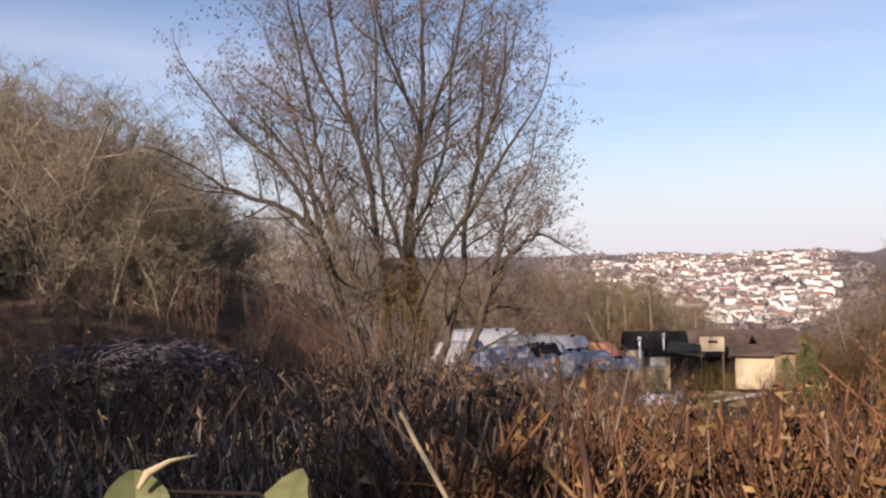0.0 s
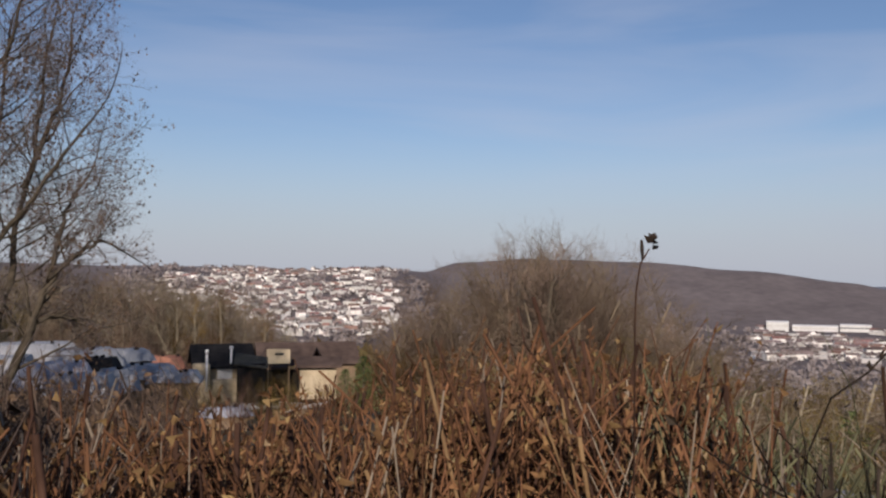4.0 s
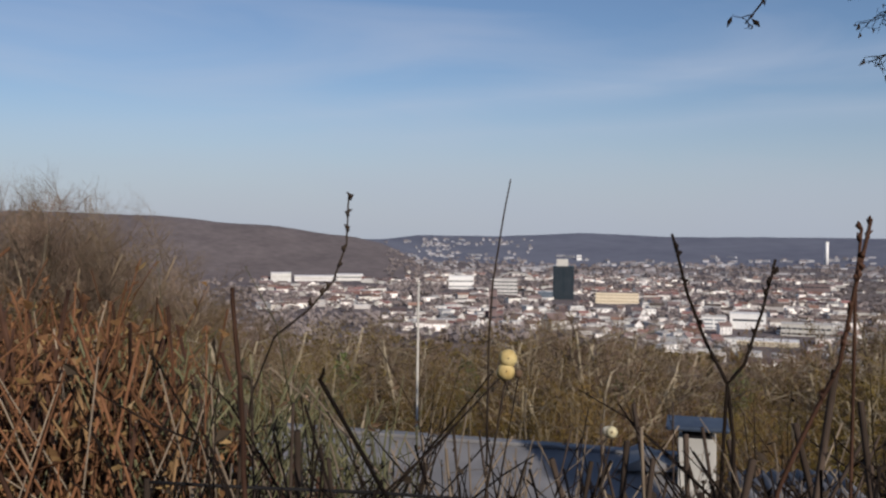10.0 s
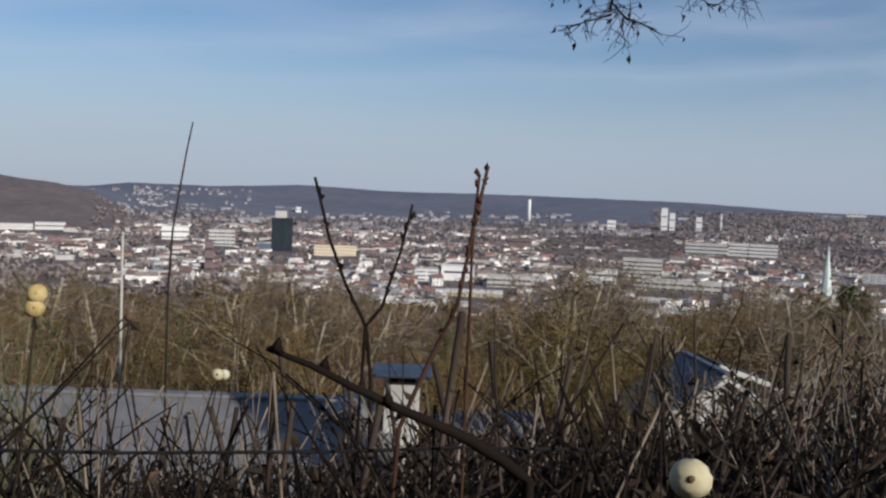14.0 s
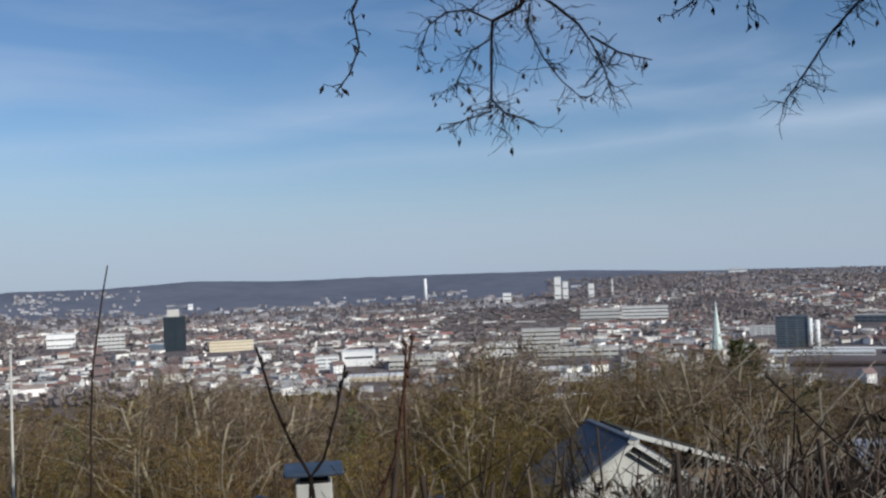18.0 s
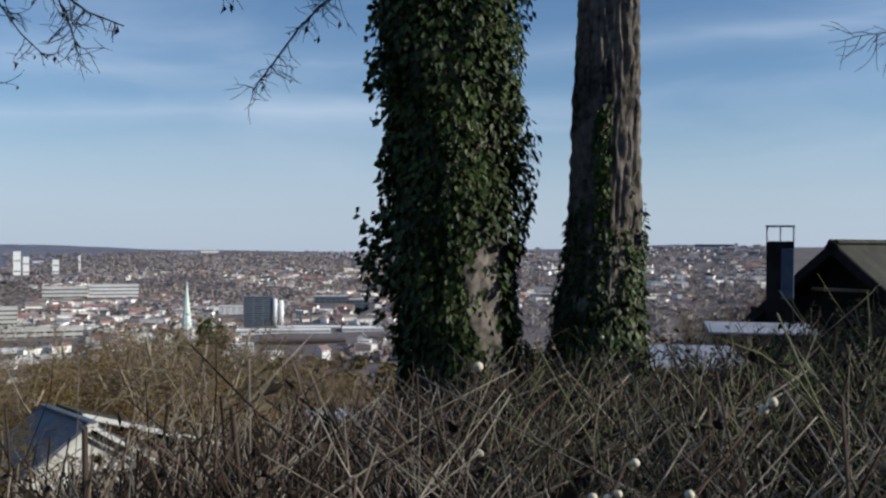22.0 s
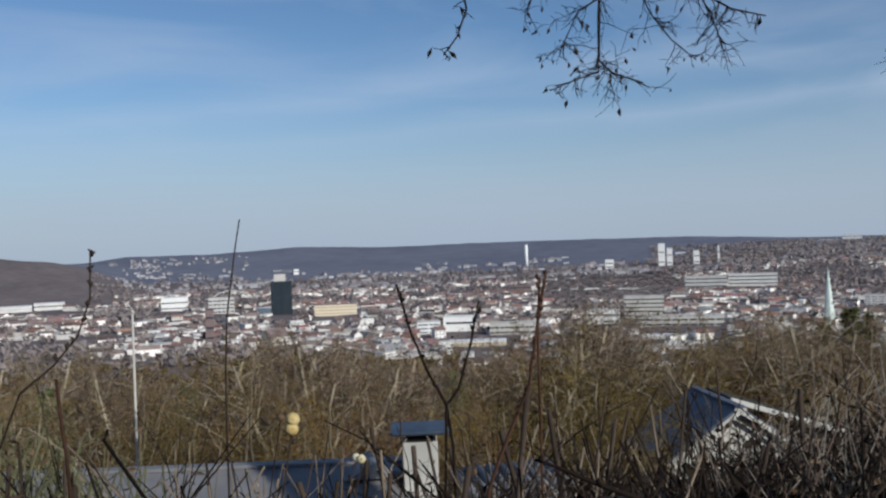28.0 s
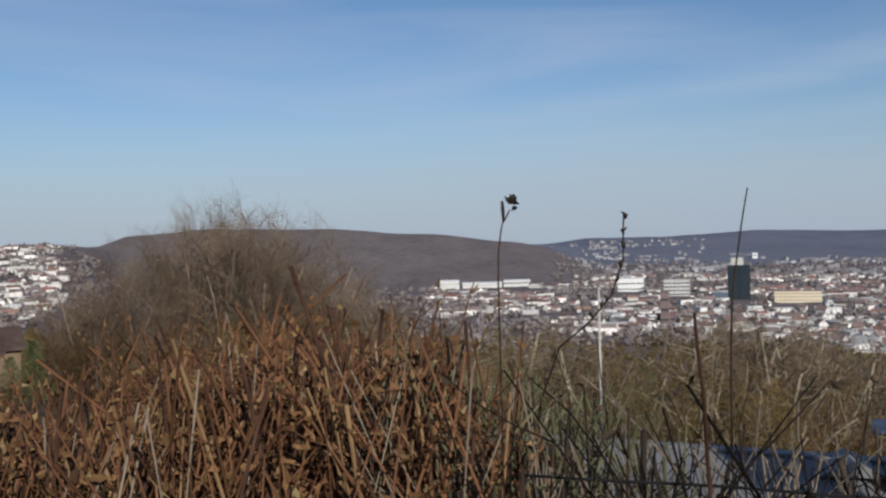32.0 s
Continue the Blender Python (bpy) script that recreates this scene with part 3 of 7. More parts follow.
slab_building("factory_hall", "long white factory hall at the foot of the wooded hill", 43.2, 44.4, -2.80, 2560, 60, M_WALLOB, M_CONCRETE, 1, 3, M_WHITE, category="hall")
slab_building("factory_hall", "long white factory hall at the foot of the wooded hill", 44.6, 47.0, -2.98, 2600, 60, M_WALLOB, M_CONCRETE, 1, 7, M_WHITE, category="hall")
slab_building("factory_hall", "long white factory hall at the foot of the wooded hill", 47.1, 48.7, -2.88, 2620, 60, M_WALLOB, M_WINDOW, 1, 9, M_WHITE, category="hall")
slab_building("apartment_block", "pale yellow apartment block in the town", 62.75, 65.3, -3.75, 1960, 16, M_YELLOW, M_COB, 3, 12, M_ROOFTILE)
slab_building("office_block", "grey office block with bands of windows", 81.4, 83.7, -3.85, 1650, 22, M_CONCRETE, M_WINDOW, 5, 12)
slab_building("office_block", "pale office block beside the larger grey one", 79.2, 81.1, -4.6, 1560, 24, M_WHITE, M_WINDOW, 2, 6)
slab_building("school_building", "long low grey building with a flat roof", 82.1, 87.1, -5.02, 1500, 22, M_CONCRETE, M_WINDOW, 2, 10)
slab_building("white_department_store", "windowless white block in the town centre", 70.5, 72.5, -4.80, 1500, 30, M_WHITE, M_WINDOW, 1, 1, M_WHITE)
slab_building("office_block", "dark glazed block beside the white one", 68.9, 70.3, -5.02, 1480, 20, M_WHITE, M_GLASSBLUE, 3, 2)
slab_building("office_block", "pale office block with pilasters in the town centre", 73.3, 76.0, -5.25, 1440, 22, M_CONCRETE, M_WINDOW, 2, 9)
slab_building("apartment_block", "long white apartment slab above the parkland", 84.95, 87.3, -2.74, 2250, 14, M_WALLOB, M_WINDOW, 4, 16)
slab_building("apartment_block", "long white apartment slab above the parkland", 87.4, 90.1, -2.64, 2280, 14, M_WALLOB, M_WINDOW, 4, 20)
slab_building("apartment_block", "brick-red block among the houses", 74.5, 75.9, -3.0, 2500, 30, M_ROOFTILE, M_WINDOW, 1, 5, M_ROOFTILE)
slab_building("clinic_building", "distant white clinic on the hill crest", 93.6, 94.6, -0.58, 4300, 20, M_WHITE, M_WINDOW, 1, 4, depth_down=5)
slab_building("clinic_building", "distant white low clinic wing on the hill", 92.3, 93.4, -0.82, 4250, 20, M_WHITE, M_WINDOW, 1, 4, depth_down=5)
slab_building("apartment_block", "distant grey slab of flats with a white end wall", 122.9, 125.1, -0.12, 4000, 20, M_GLASSBLUE, M_WINDOW, 2, 8, depth_down=5)
slab_building("stair_tower", "white end wall of the distant flats", 125.12, 125.3, -0.05, 3990, 30, M_WHITE, M_WHITE, 1, 1, depth_down=5)
slab_building("hall_building", "large pale railway hall with a bright flat roof", 101.9, 104.4, -5.35, 1500, 40, M_WHITE, M_WINDOW, 1, 6, M_WHITE, category="hall")
slab_building("platform_hall", "long low pale railway platform roof", 98.0, 101.8, -5.25, 1560, 24, M_WALLOB, M_CONCRETE, 1, 14, M_WHITE, category="hall")
slab_building("office_block", "dark blue glazed block in the town", 102.3, 103.5, -3.6, 1900, 25, M_GLASSBLUE, M_WINDOW, 3, 3)
slab_building("apartment_block", "sand-coloured tall block among the houses", 103.2, 104.4, -2.0, 2600, 25, M_COB, M_WINDOW, 3, 4)
slab_building("office_block", "white office block behind the church spire", 94.6, 96.0, -3.95, 1820, 16, M_WHITE, M_WINDOW, 4, 4)
slab_building("apartment_block", "pale apartment block with bands of windows in the valley", 56.57, 58.06, -3.06, 2150, 30, M_WALLOB, M_WINDOW, 4, 6)
slab_building("office_block", "flat white block in the valley", 53.9, 55.42, -2.92, 2350, 40, M_WHITE, M_WINDOW, 2, 7, M_WHITE)
slab_building("brick_tower", "square red-brick tower in the town", 56.35, 56.85, -3.75, 1500, 12, M_ROOFTILE, M_WINDOW, 3, 1, M_ROOFTILE, category="tower")
slab_building("brick_hall", "low red-brick hall beside the tower", 56.1, 57.2, -5.1, 1510, 25, M_ROOFTILE, M_WINDOW, 1, 4, M_ROOFRED, category="hall")
slab_building("cream_block", "long low cream building with a flat roof", 70.8, 74.3, -6.32, 1290, 30, M_YELLOW, M_WINDOW, 2, 8, M_WHITE)
slab_building("market_hall", "long flat pale roof in the town", 82.4, 84.5, -6.28, 1330, 40, M_WHITE, M_CONCRETE, 1, 6, M_WHITE, category="hall")
slab_building("market_hall", "long flat pale roof in the town", 83.6, 86.9, -6.75, 1230, 40, M_WHITE, M_CONCRETE, 1, 9, M_WHITE, category="hall")
slab_building("market_hall", "low flat pale roof near the wood", 82.8, 85.7, -7.95, 1060, 30, M_WHITE, M_CONCRETE, 1, 7, M_WHITE, category="hall")
slab_building("long_hall", "long pale hall below the high-rise", 95.6, 101.2, -5.42, 1480, 24, M_WHITE, M_WINDOW, 1, 16, M_WHITE, category="hall")
slab_building("dark_hall", "long dark brown hall with a flat roof", 96.9, 102.1, -6.1, 1340, 30, M_BROWNROOF, M_WINDOW, 1, 12, M_BROWNROOF, category="hall")
slab_building("white_block", "small white block with rows of windows", 95.4, 96.65, -6.25, 1250, 20, M_WHITE, M_WINDOW, 3, 4, M_WHITE)
slab_building("far_block", "dark block with a pale lower storey", 100.2, 102.2, -3.4, 2050, 25, M_GLASSBLUE, M_WINDOW, 2, 6)
# big gabled hall of the old town
p = ground(60.37, 1420)
t = thing("gabled_hall", "large beige hall with a steep dark gabled roof", "hall", at=tuple(p), turn=-60.37 + 40)
top = 1420 * math.tan(radians(-5.0)) - p.z
s = Soup(False)
s.box(-18, 18, -11, 11, -5, top - 11)
s.prism(-18, 18, -11, 11, top - 11, 10)
part("wall", s, M_CONCRETE, t)
s = Soup(False)
s.gable(-18, 18, -11, 11, top - 11, 10, 0.8, 0.5)
part("roof", s, M_ROOFTILE, t)
LANDMARKS.append((60.37, 1420, 1.0, 60))
slab_building("white_tank_building", "white building on the wooded slope", 61.6, 61.9, -1.55, 3900, 20, M_WHITE, M_WINDOW, 1, 2, M_WHITE)

# high-rise slab of dark glass with two white stair towers at its end
tw, w_, h_ = slab_building("high_rise", "dark glass high-rise with two white stair towers", 96.05, 97.75, -3.45, 1600, 18, M_GLASSBLUE, M_GLASSDARK, 12, 3, M_GLASSDARK)
for k, (a, b, up) in enumerate(((0.50, 0.66, 3), (0.70, 0.88, 0))):
    s = Soup()
    s.tube([Vector((w_ * (a + b) / 2, 1, -10)), Vector((w_ * (a + b) / 2, 1, h_ - 5 + up))], [w_ * (b - a) / 2] * 2, 18)
    part("stair_tower", s, M_WHITE, tw, "round plain white stair tower")

# church with a slender green copper spire
g = ground(92.78, 1350)
church = thing("church", "church with a slender green copper spire", "church", at=tuple(g), turn=-92.78)
tip = 1350 * math.tan(radians(-2.38)) - g.z
s = Soup(False)
s.box(-3.5, 3.5, -3.5, 3.5, -5, tip * 0.26)
part("tower", s, M_CONCRETE, church)
s = Soup(False)
s.tube([Vector((0, 0, tip * 0.26)), Vector((0, 0, tip * 0.36)), Vector((0, 0, tip))], [8.0, 6.6, 0.2], 8)
part("spire", s, M_COPPER, church, "green copper spire")
s = Soup(False)
s.box(-7, 7, 3.5, 32, -5, 14)
s.prism(-7, 7, 3.5, 32, 14, 7)
part("nave", s, M_CONCRETE, church)
s = Soup(False)
s.gable(-7, 7, 3.5, 32, 14, 7)
part("roof", s, M_ROOFOB, church)

# white chimney stack, its smoke left out
g = ground(75.66, 3850)
top = 3850 * math.tan(radians(-0.57)) - g.z
stack = thing("chimney_stack", "tall slender white chimney stack", "chimney", at=tuple(g))
s = Soup()
s.tube([Vector((0, 0, -5)), Vector((0, 0, top * 0.5)), Vector((0, 0, top))], [7.6, 6.9, 6.4], 14)
part("shaft", s, M_WHITE, stack)
s = Soup()
s.tube([Vector((0, 0, top)), Vector((0, 0, top + 2.5))], [6.8, 6.8], 14)
part("rim", s, M_CONCRETE, stack)

# white tower blocks far off
for az, w, el in ((83.66, 0.38, -0.76), (84.12, 0.32, -1.05), (85.65, 0.34, -1.22), (80.6, 0.5, -1.62), (86.9, 0.10, -0.98)):
    slab_building("tower_block", "distant white tower block", az - w / 2, az + w / 2, el, 3400, 18, M_WHITE, M_WINDOW, 2, 1, M_WHITE)

# the arched bridge in the valley
g = ground(57.9, 2700)
bridge = thing("arch_bridge", "pale arched bridge in the valley", "bridge", at=tuple(g), turn=-57.9)
for side in (-4, 4):
    s = Soup()
    pts = [Vector((x, side, 6 + 20 * (1 - (x / 55) ** 2))) for x in range(-55, 56, 11)]
    s.tube(pts, [1.4] * len(pts), 5)
    part("arch", s, M_CONCRETE, bridge)
s = Soup(False)
s.box(-70, 70, -5, 5, 4, 6)
part("deck", s, M_CONCRETE, bridge)

# houses that can be told apart, as things of their own
protos = [town_house(k) for k in range(6)]
for k, t in enumerate(protos):
    p = ground(64 + 3.1 * k, 1330 + 45 * k)
    t.matrix_basis = pose(p.x, p.y, p.z, 0, 0, -(64 + 3.1 * k) + 25 * (k % 3 - 1))
spots = []
for az0, az1, r0, r1, count in ((53, 66, 1350, 1750, 40), (66, 92, 1080, 1500, 72), (92, 104, 1150, 1600, 30), (119, 126, 2200, 2900, 12), (10, 20.5, 1480, 2100, 40)):
    for _ in range(count):
        for _try in range(20):
            az, r = U(az0, az1), U(r0, r1)
            if free(az, r, 0.3) and all((az - a) ** 2 * 600 + (r - q) ** 2 > 1100 for a, q in spots):
                spots.append((az, r))
                k = rnd.choice((0, 1, 2, 4, 5, 4, 5, 5) if az > 30 else (0, 0, 3, 1, 4))
                copy_thing(protos[k], base(az, r, rnd.choice((-60, -25, 0, 20, 50, 85)) + U(-8, 8)))
                break

# the rest of the town, uncounted
walls, roofs, red_roofs, flats, far_walls, far_roofs = (Soup(False) for _ in range(6))


def small_house(az, r, big=1.0):
    p = ground(az, r)
    m = pose(p.x, p.y, p.z, 0, 0, -az + rnd.choice((0, 12, -30, -20, 30, 75)) + U(-10, 10))
    flat = rnd.random() < 0.36
    w, d, h = U(9, 24) * big, U(8, 11) * big, U(5, 9) * (0.7 + 0.3 * big)
    if flat:
        w, h = w * U(1.3, 2.6), h * 0.9
    # beyond 3000 m the haze-dulled walls and roofs are used
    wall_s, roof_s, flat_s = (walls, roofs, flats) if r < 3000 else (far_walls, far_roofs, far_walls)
    wall_s.box(-w / 2, w / 2, -d / 2, d / 2, -4, h, m)
    if flat:
        flat_s.box(-w / 2 - 0.3, w / 2 + 0.3, -d / 2 - 0.3, d / 2 + 0.3, h, h + 0.6, m)
    else:
        ph = U(3, 5)
        wall_s.prism(-w / 2, w / 2, -d / 2, d / 2, h, ph, m)
        (red_roofs if r < 3000 and rnd.random() < 0.3 else roof_s).gable(-w / 2, w / 2, -d / 2, d / 2, h, ph, 0.5, 0.3, m)


def density(az, r):
    """How closely built the town is at a place, from its streets, parks and woods."""
    p = polar(az, r)
    n = noise.noise(Vector((p.x * 0.0042, p.y * 0.0042, 3.1))) + 0.5 * noise.noise(Vector((p.x * 0.012, p.y * 0.012, 8.7)))
    if 76.5 < az < 84.5 and 2050 < r < 2950 or 92 < az < 99 and 2050 < r < 2400 or 55.5 < az < 58.5 and 2300 < r < 3300 or 106 < az < 112 and r < 1900 or 83 < az < 101 and r > 3000 + 60 * (az - 83):
        n -= 0.5     # parks and wooded slopes inside the town
    return n


for az0, az1, r0, r1, count, bias, big in (
        (50.5, 110, 1250, 2300, 760, 0.05, 1.35), (51, 112, 2200, 3300, 1150, -0.05, 1.0), (56, 112, 3200, 4100, 300, -0.25, 1.2), (90, 112, 2300, 4300, 280, -0.1, 1.1),
        (51.2, 59, 3300, 4550, 170, 0.0, 0.6), (66, 100, 1020, 1300, 60, 0.0, 1.3), (112, 128, 1900, 3900, 520, 0.05, 1.3), (42.5, 51, 1700, 2600, 160, -0.05, 1.6),
        (10.5, 21.3, 1420, 2700, 480, 0.22, 1.0), (7.5, 12, 1700, 2500, 70, 0.05, 1.0), (12, 16.5, 2450, 2800, 60, 0.3, 1.0)):
    done = 0
    for _try in range(count * 4):
        az, r = U(az0, az1), math.sqrt(U(r0 * r0, r1 * r1))
        if density(az, r) + bias < U(-0.25, 0.25) or not free(az, r):
            continue
        small_house(az, r, big)
        done += 1
        if done >= count:
            break
for _ in range(70):   # houses before the long slabs
    az, r = U(84.8, 90.4), U(2165, 2225)
    small_house(az, r, U(1.2, 1.6))
town = thing("distant_town", "distant pale houses with dark roofs filling the valley", "town", kind="stuff")
part("house_walls", walls, M_WALL, town, kind="stuff")
part("house_roofs", roofs, M_ROOFTILE, town, kind="stuff")
part("red_roofs", red_roofs, M_ROOFRED, town, kind="stuff")
part("flat_roofs", flats, M_FLATROOF, town, kind="stuff")
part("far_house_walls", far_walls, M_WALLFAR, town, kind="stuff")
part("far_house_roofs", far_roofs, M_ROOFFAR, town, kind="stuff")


# bare woods on the hills and between the houses: loose tufts of upright shards
def tuft(s, p, h, w, n=9):
    for _ in range(n):
        a, q = U(0, 2 * math.pi), p + Vector((U(-w, w) * 0.5, U(-w, w) * 0.5, U(0, h * 0.35)))
        t = q + Vector((U(-w, w) * 0.35, U(-w, w) * 0.35, h * U(0.4, 0.75)))
        d = Vector((math.cos(a), math.sin(a), 0)) * w * U(0.12, 0.3)
        o = len(s.v)
        s.v += [q - d * 0.4, q + d * 0.4, t + d, t - d, t + Vector((d.y, -d.x, h * U(0.05, 0.25)))]
        s.f += [(o, o + 1, o + 2, o + 3), (o + 3, o + 2, o + 4)]


hill, parks, slope_wood = Soup(False), Soup(False), Soup(False)
for az0, az1, r0, r1, count in ((-30, 0, 300, 1200, 300),):
    for _ in range(count):
        az, r = U(az0, az1), U(r0, r1)
        tuft(hill, ground(az, r) - Vector((0, 0, 3)), U(4, 6.5), U(24, 40), 6)
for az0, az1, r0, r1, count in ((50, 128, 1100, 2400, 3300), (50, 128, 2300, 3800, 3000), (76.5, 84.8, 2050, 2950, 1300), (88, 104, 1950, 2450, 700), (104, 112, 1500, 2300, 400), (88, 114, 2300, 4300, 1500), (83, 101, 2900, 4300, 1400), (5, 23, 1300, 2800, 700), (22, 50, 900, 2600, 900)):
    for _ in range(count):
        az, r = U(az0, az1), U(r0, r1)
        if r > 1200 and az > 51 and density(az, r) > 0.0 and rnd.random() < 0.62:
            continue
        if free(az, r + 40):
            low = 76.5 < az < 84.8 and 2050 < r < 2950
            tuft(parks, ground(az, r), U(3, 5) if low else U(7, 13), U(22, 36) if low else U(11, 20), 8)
for _ in range(5200):
    az, r = U(18, 116), 110 * (1150 / 110) ** rnd.random()
    k = min(1.0, r / 400)
    tuft(slope_wood, ground(az, r), U(7, 11), U(3, 5) + 6 * k, 14)
slope = thing("slope_woods", "bare olive-brown woods on the slope below", "woods", kind="stuff")
part("tree_crowns", slope_wood, M_TUFT, slope, kind="stuff")
woods = thing("far_woods", "bare winter woods covering the distant hills", "woods", kind="stuff")
# both woods use the haze-paled colours
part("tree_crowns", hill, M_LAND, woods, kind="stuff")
town_trees = thing("town_trees", "bare winter trees between the distant houses", "trees", kind="stuff")
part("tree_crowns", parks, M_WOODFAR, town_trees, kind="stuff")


# ---- huts, roofs and allotment on the slope ----
def board(name, m4, sx, sy, sz, material, parent, label="", bevel=0.01):
    """A bevelled board of that size round the middle of the pose m4."""
    bm = bmesh.new()
    bmesh.ops.create_cube(bm, size=1, matrix=m4 @ Matrix.Diagonal((sx, sy, sz, 1)))
    if bevel:
        bmesh.ops.bevel(bm, geom=bm.edges[:], offset=min(bevel, sx * 0.3, sy * 0.3, sz * 0.3), segments=1, affect="EDGES")
    return part(name, bm, material, parent, label)


def frame_of(origin, along, z=None):
    """A pose at origin with x along that heading in the ground plane."""
    d = Vector((along.x, along.y, 0)).normalized()
    return Matrix.Translation(origin) @ Vector((1, 0, 0)).rotation_difference(d).to_matrix().to_4x4()


# long low roof below the hedge
A, B = spot(43.7, -11.9, 13.2), spot(67.4, -13.15, 13.0)
span = (B - A).length
shed = thing("long_shed", "long low shed with a weathered pale grey sheet roof", "shed")
shed.matrix_basis = frame_of(A, B - A)
rise = B.z - A.z
# in its own frame: x along the ridge, -y towards the hedge
n_sheets = 8
for k in range(n_sheets):
    x0, x1 = span * k / n_sheets, span * (k + 1) / n_sheets
    zc = rise * (k + 0.5) / n_sheets
    board("roof_sheet", pose((x0 + x1) / 2, -1.35, zc - 0.34 - 0.004 * (k % 2), 14, math.degrees(-math.atan2(rise, span)), 0), span / n_sheets + 0.03, 2.85, 0.035, M_SLATE, shed)
board("ridge_cap", pose(span / 2, 0.06, rise / 2 + 0.03, 0, math.degrees(-math.atan2(rise, span)), 0), span + 0.1, 0.22, 0.05, M_SLATE, shed)
board("back_roof", pose(span / 2, 0.95, rise / 2 - 0.28, -18, math.degrees(-math.atan2(rise, span)), 0), span, 1.9, 0.035, M_SLATE, shed)
board("front_wall", pose(span / 2, -2.5, rise / 2 - 1.55, 0, 0, 0), span - 0.3, 0.12, 1.7, M_WOOD, shed)
board("end_wall", pose(0.12, -0.9, -1.3, 0, 0, 0), 0.12, 3.0, 1.6, M_WOOD, shed)
board("end_wall", pose(span - 0.12, -0.9, -1.6, 0, 0, 0), 0.12, 3.0, 1.7, M_WOOD, shed)
board("back_wall", pose(span / 2, 1.6, rise / 2 - 1.6, 0, 0, 0), span - 0.3, 0.12, 2.0, M_WOOD, shed)
hip = bmesh.new()
quad = [hip.verts.new(c) for c in ((0.03, 0.12, 0.04), (-1.25, 0.12, -1.02), (-1.35, -2.75, -1.55), (0.03, -2.75, -0.70))]
low = [hip.verts.new(v.co + Vector((0.02, 0, -0.04))) for v in quad]
hip.faces.new(quad)
hip.faces.new(low[::-1])
for a, b in ((0, 1), (1, 2), (2, 3), (3, 0)):
    hip.faces.new((quad[b], quad[a], low[a], low[b]))
part("hip_sheet", hip, M_TARP, shed, "pale sloping sheet at the end of the roof")
s = Soup(False)
s.prism(-0.5, 0.25, -0.42, 0.42, -0.12, 0.20, pose(span * 0.915, -0.1, rise * 0.915 + 0.06, 0, 0, 90))
part("roof_lump", s, M_SLATE, shed, "raised pale corner of the roofing")

# white flue with a dark cap
P = spot(68.55, -14.9, 12.4)
flue = thing("roof_flue", "square white flue with a dark blue metal cap", "chimney", at=tuple(P), turn=-68.5)
board("shaft", pose(0, 0, 0.14), 0.46, 0.42, 1.12, M_GABLE, flue)
board("collar", pose(0, 0, 0.73), 0.36, 0.34, 0.10, M_HUTDARK, flue)
board("cap", pose(0.0, 0, 0.84), 0.76, 0.62, 0.06, M_CAP, flue, "dark blue metal cap", 0.02)
s = Soup(False)
s.prism(-0.37, 0.37, -0.30, 0.30, 0.868, 0.075)
part("cap_ridge", s, M_CAP, flue)
for x in (-0.16, 0.16):
    board("cap_strut", pose(x, -0.14, 0.77), 0.03, 0.03, 0.12, M_CAP, flue)

# corrugated sheet beside the flue
P0, P1 = spot(70.8, -14.3, 12.6), spot(77.0, -13.9, 13.2)
lean = thing("corrugated_lean_to", "low lean-to with pale corrugated sheeting and dark wall", "shed")
lean.matrix_basis = frame_of(P0, P1 - P0)
L = (P1 - P0).length
for k in range(9):
    x = L * (k + 0.5) / 9
    s = Soup()
    s.tube([Vector((x, -1.0, -0.25)), Vector((x, 0.35, 0.02))], [L / 20, L / 20], 6)
    part("corrugation", s, M_SLATE, lean)
board("sheet_edge", pose(L / 2, -0.3, -0.16, 11, 0, 0), L, 1.35, 0.03, M_SLATE, lean)
board("wall", pose(L / 2, -0.5, -1.0), L, 1.0, 1.5, M_HUTDARK, lean)

# tall thin pole behind the roof
top = Vector((13.43, 10.49, -1.02))
pole = thing("bean_pole", "tall thin bleached pole standing behind the shed", "pole", at=(13.43, 10.49, -6.5))
s = Soup()
s.tube([Vector((-0.05, 0.04, 0.0)), Vector((0, 0, 2.8)), Vector((0.02, 0, 5.46))], [0.028, 0.024, 0.020], 7)
part("shaft", s, M_POLE, pole)
s = Soup()
s.blob((0.02, 0, 5.47), 0.035)
part("knob", s, M_POLE, pole)

# garden house with a blue-grey roof and a white gable
P1, P2 = spot(87.6, -10.25, 22.0), spot(85.2, -9.15, 24.5)
gh = thing("garden_house", "small garden house with a blue-grey roof and white gable", "house")
gh.matrix_basis = frame_of(P1, P2 - P1)
L, half, drop = (P2 - P1).length + 0.1, 1.7, 1.12
pitch = math.degrees(math.atan2(drop, half))
slope = math.hypot(half, drop)
for k in range(5):
    x = L * (k + 0.5) / 5
    board("roof_sheet", pose(x - 0.1, half / 2 + 0.03, -drop / 2 - 0.004 * (k % 2), -pitch, 0, 0), L / 5 + 0.05, slope + 0.25, 0.05, M_ROOFBLUE, gh)
    board("roof_sheet", pose(x - 0.1, -half / 2 - 0.03, -drop / 2 - 0.004 * (k % 2), pitch, 0, 0), L / 5 + 0.05, slope + 0.25, 0.05, M_ROOFBLUE, gh)
s = Soup(False)
s.box(0.12, L - 0.2, -half + 0.2, half - 0.2, -4.2, -drop + 0.05)
s.prism(0.12, L - 0.2, -half + 0.2, half - 0.2, -drop + 0.05, drop - 0.2)
part("wall", s, M_GABLE, gh)
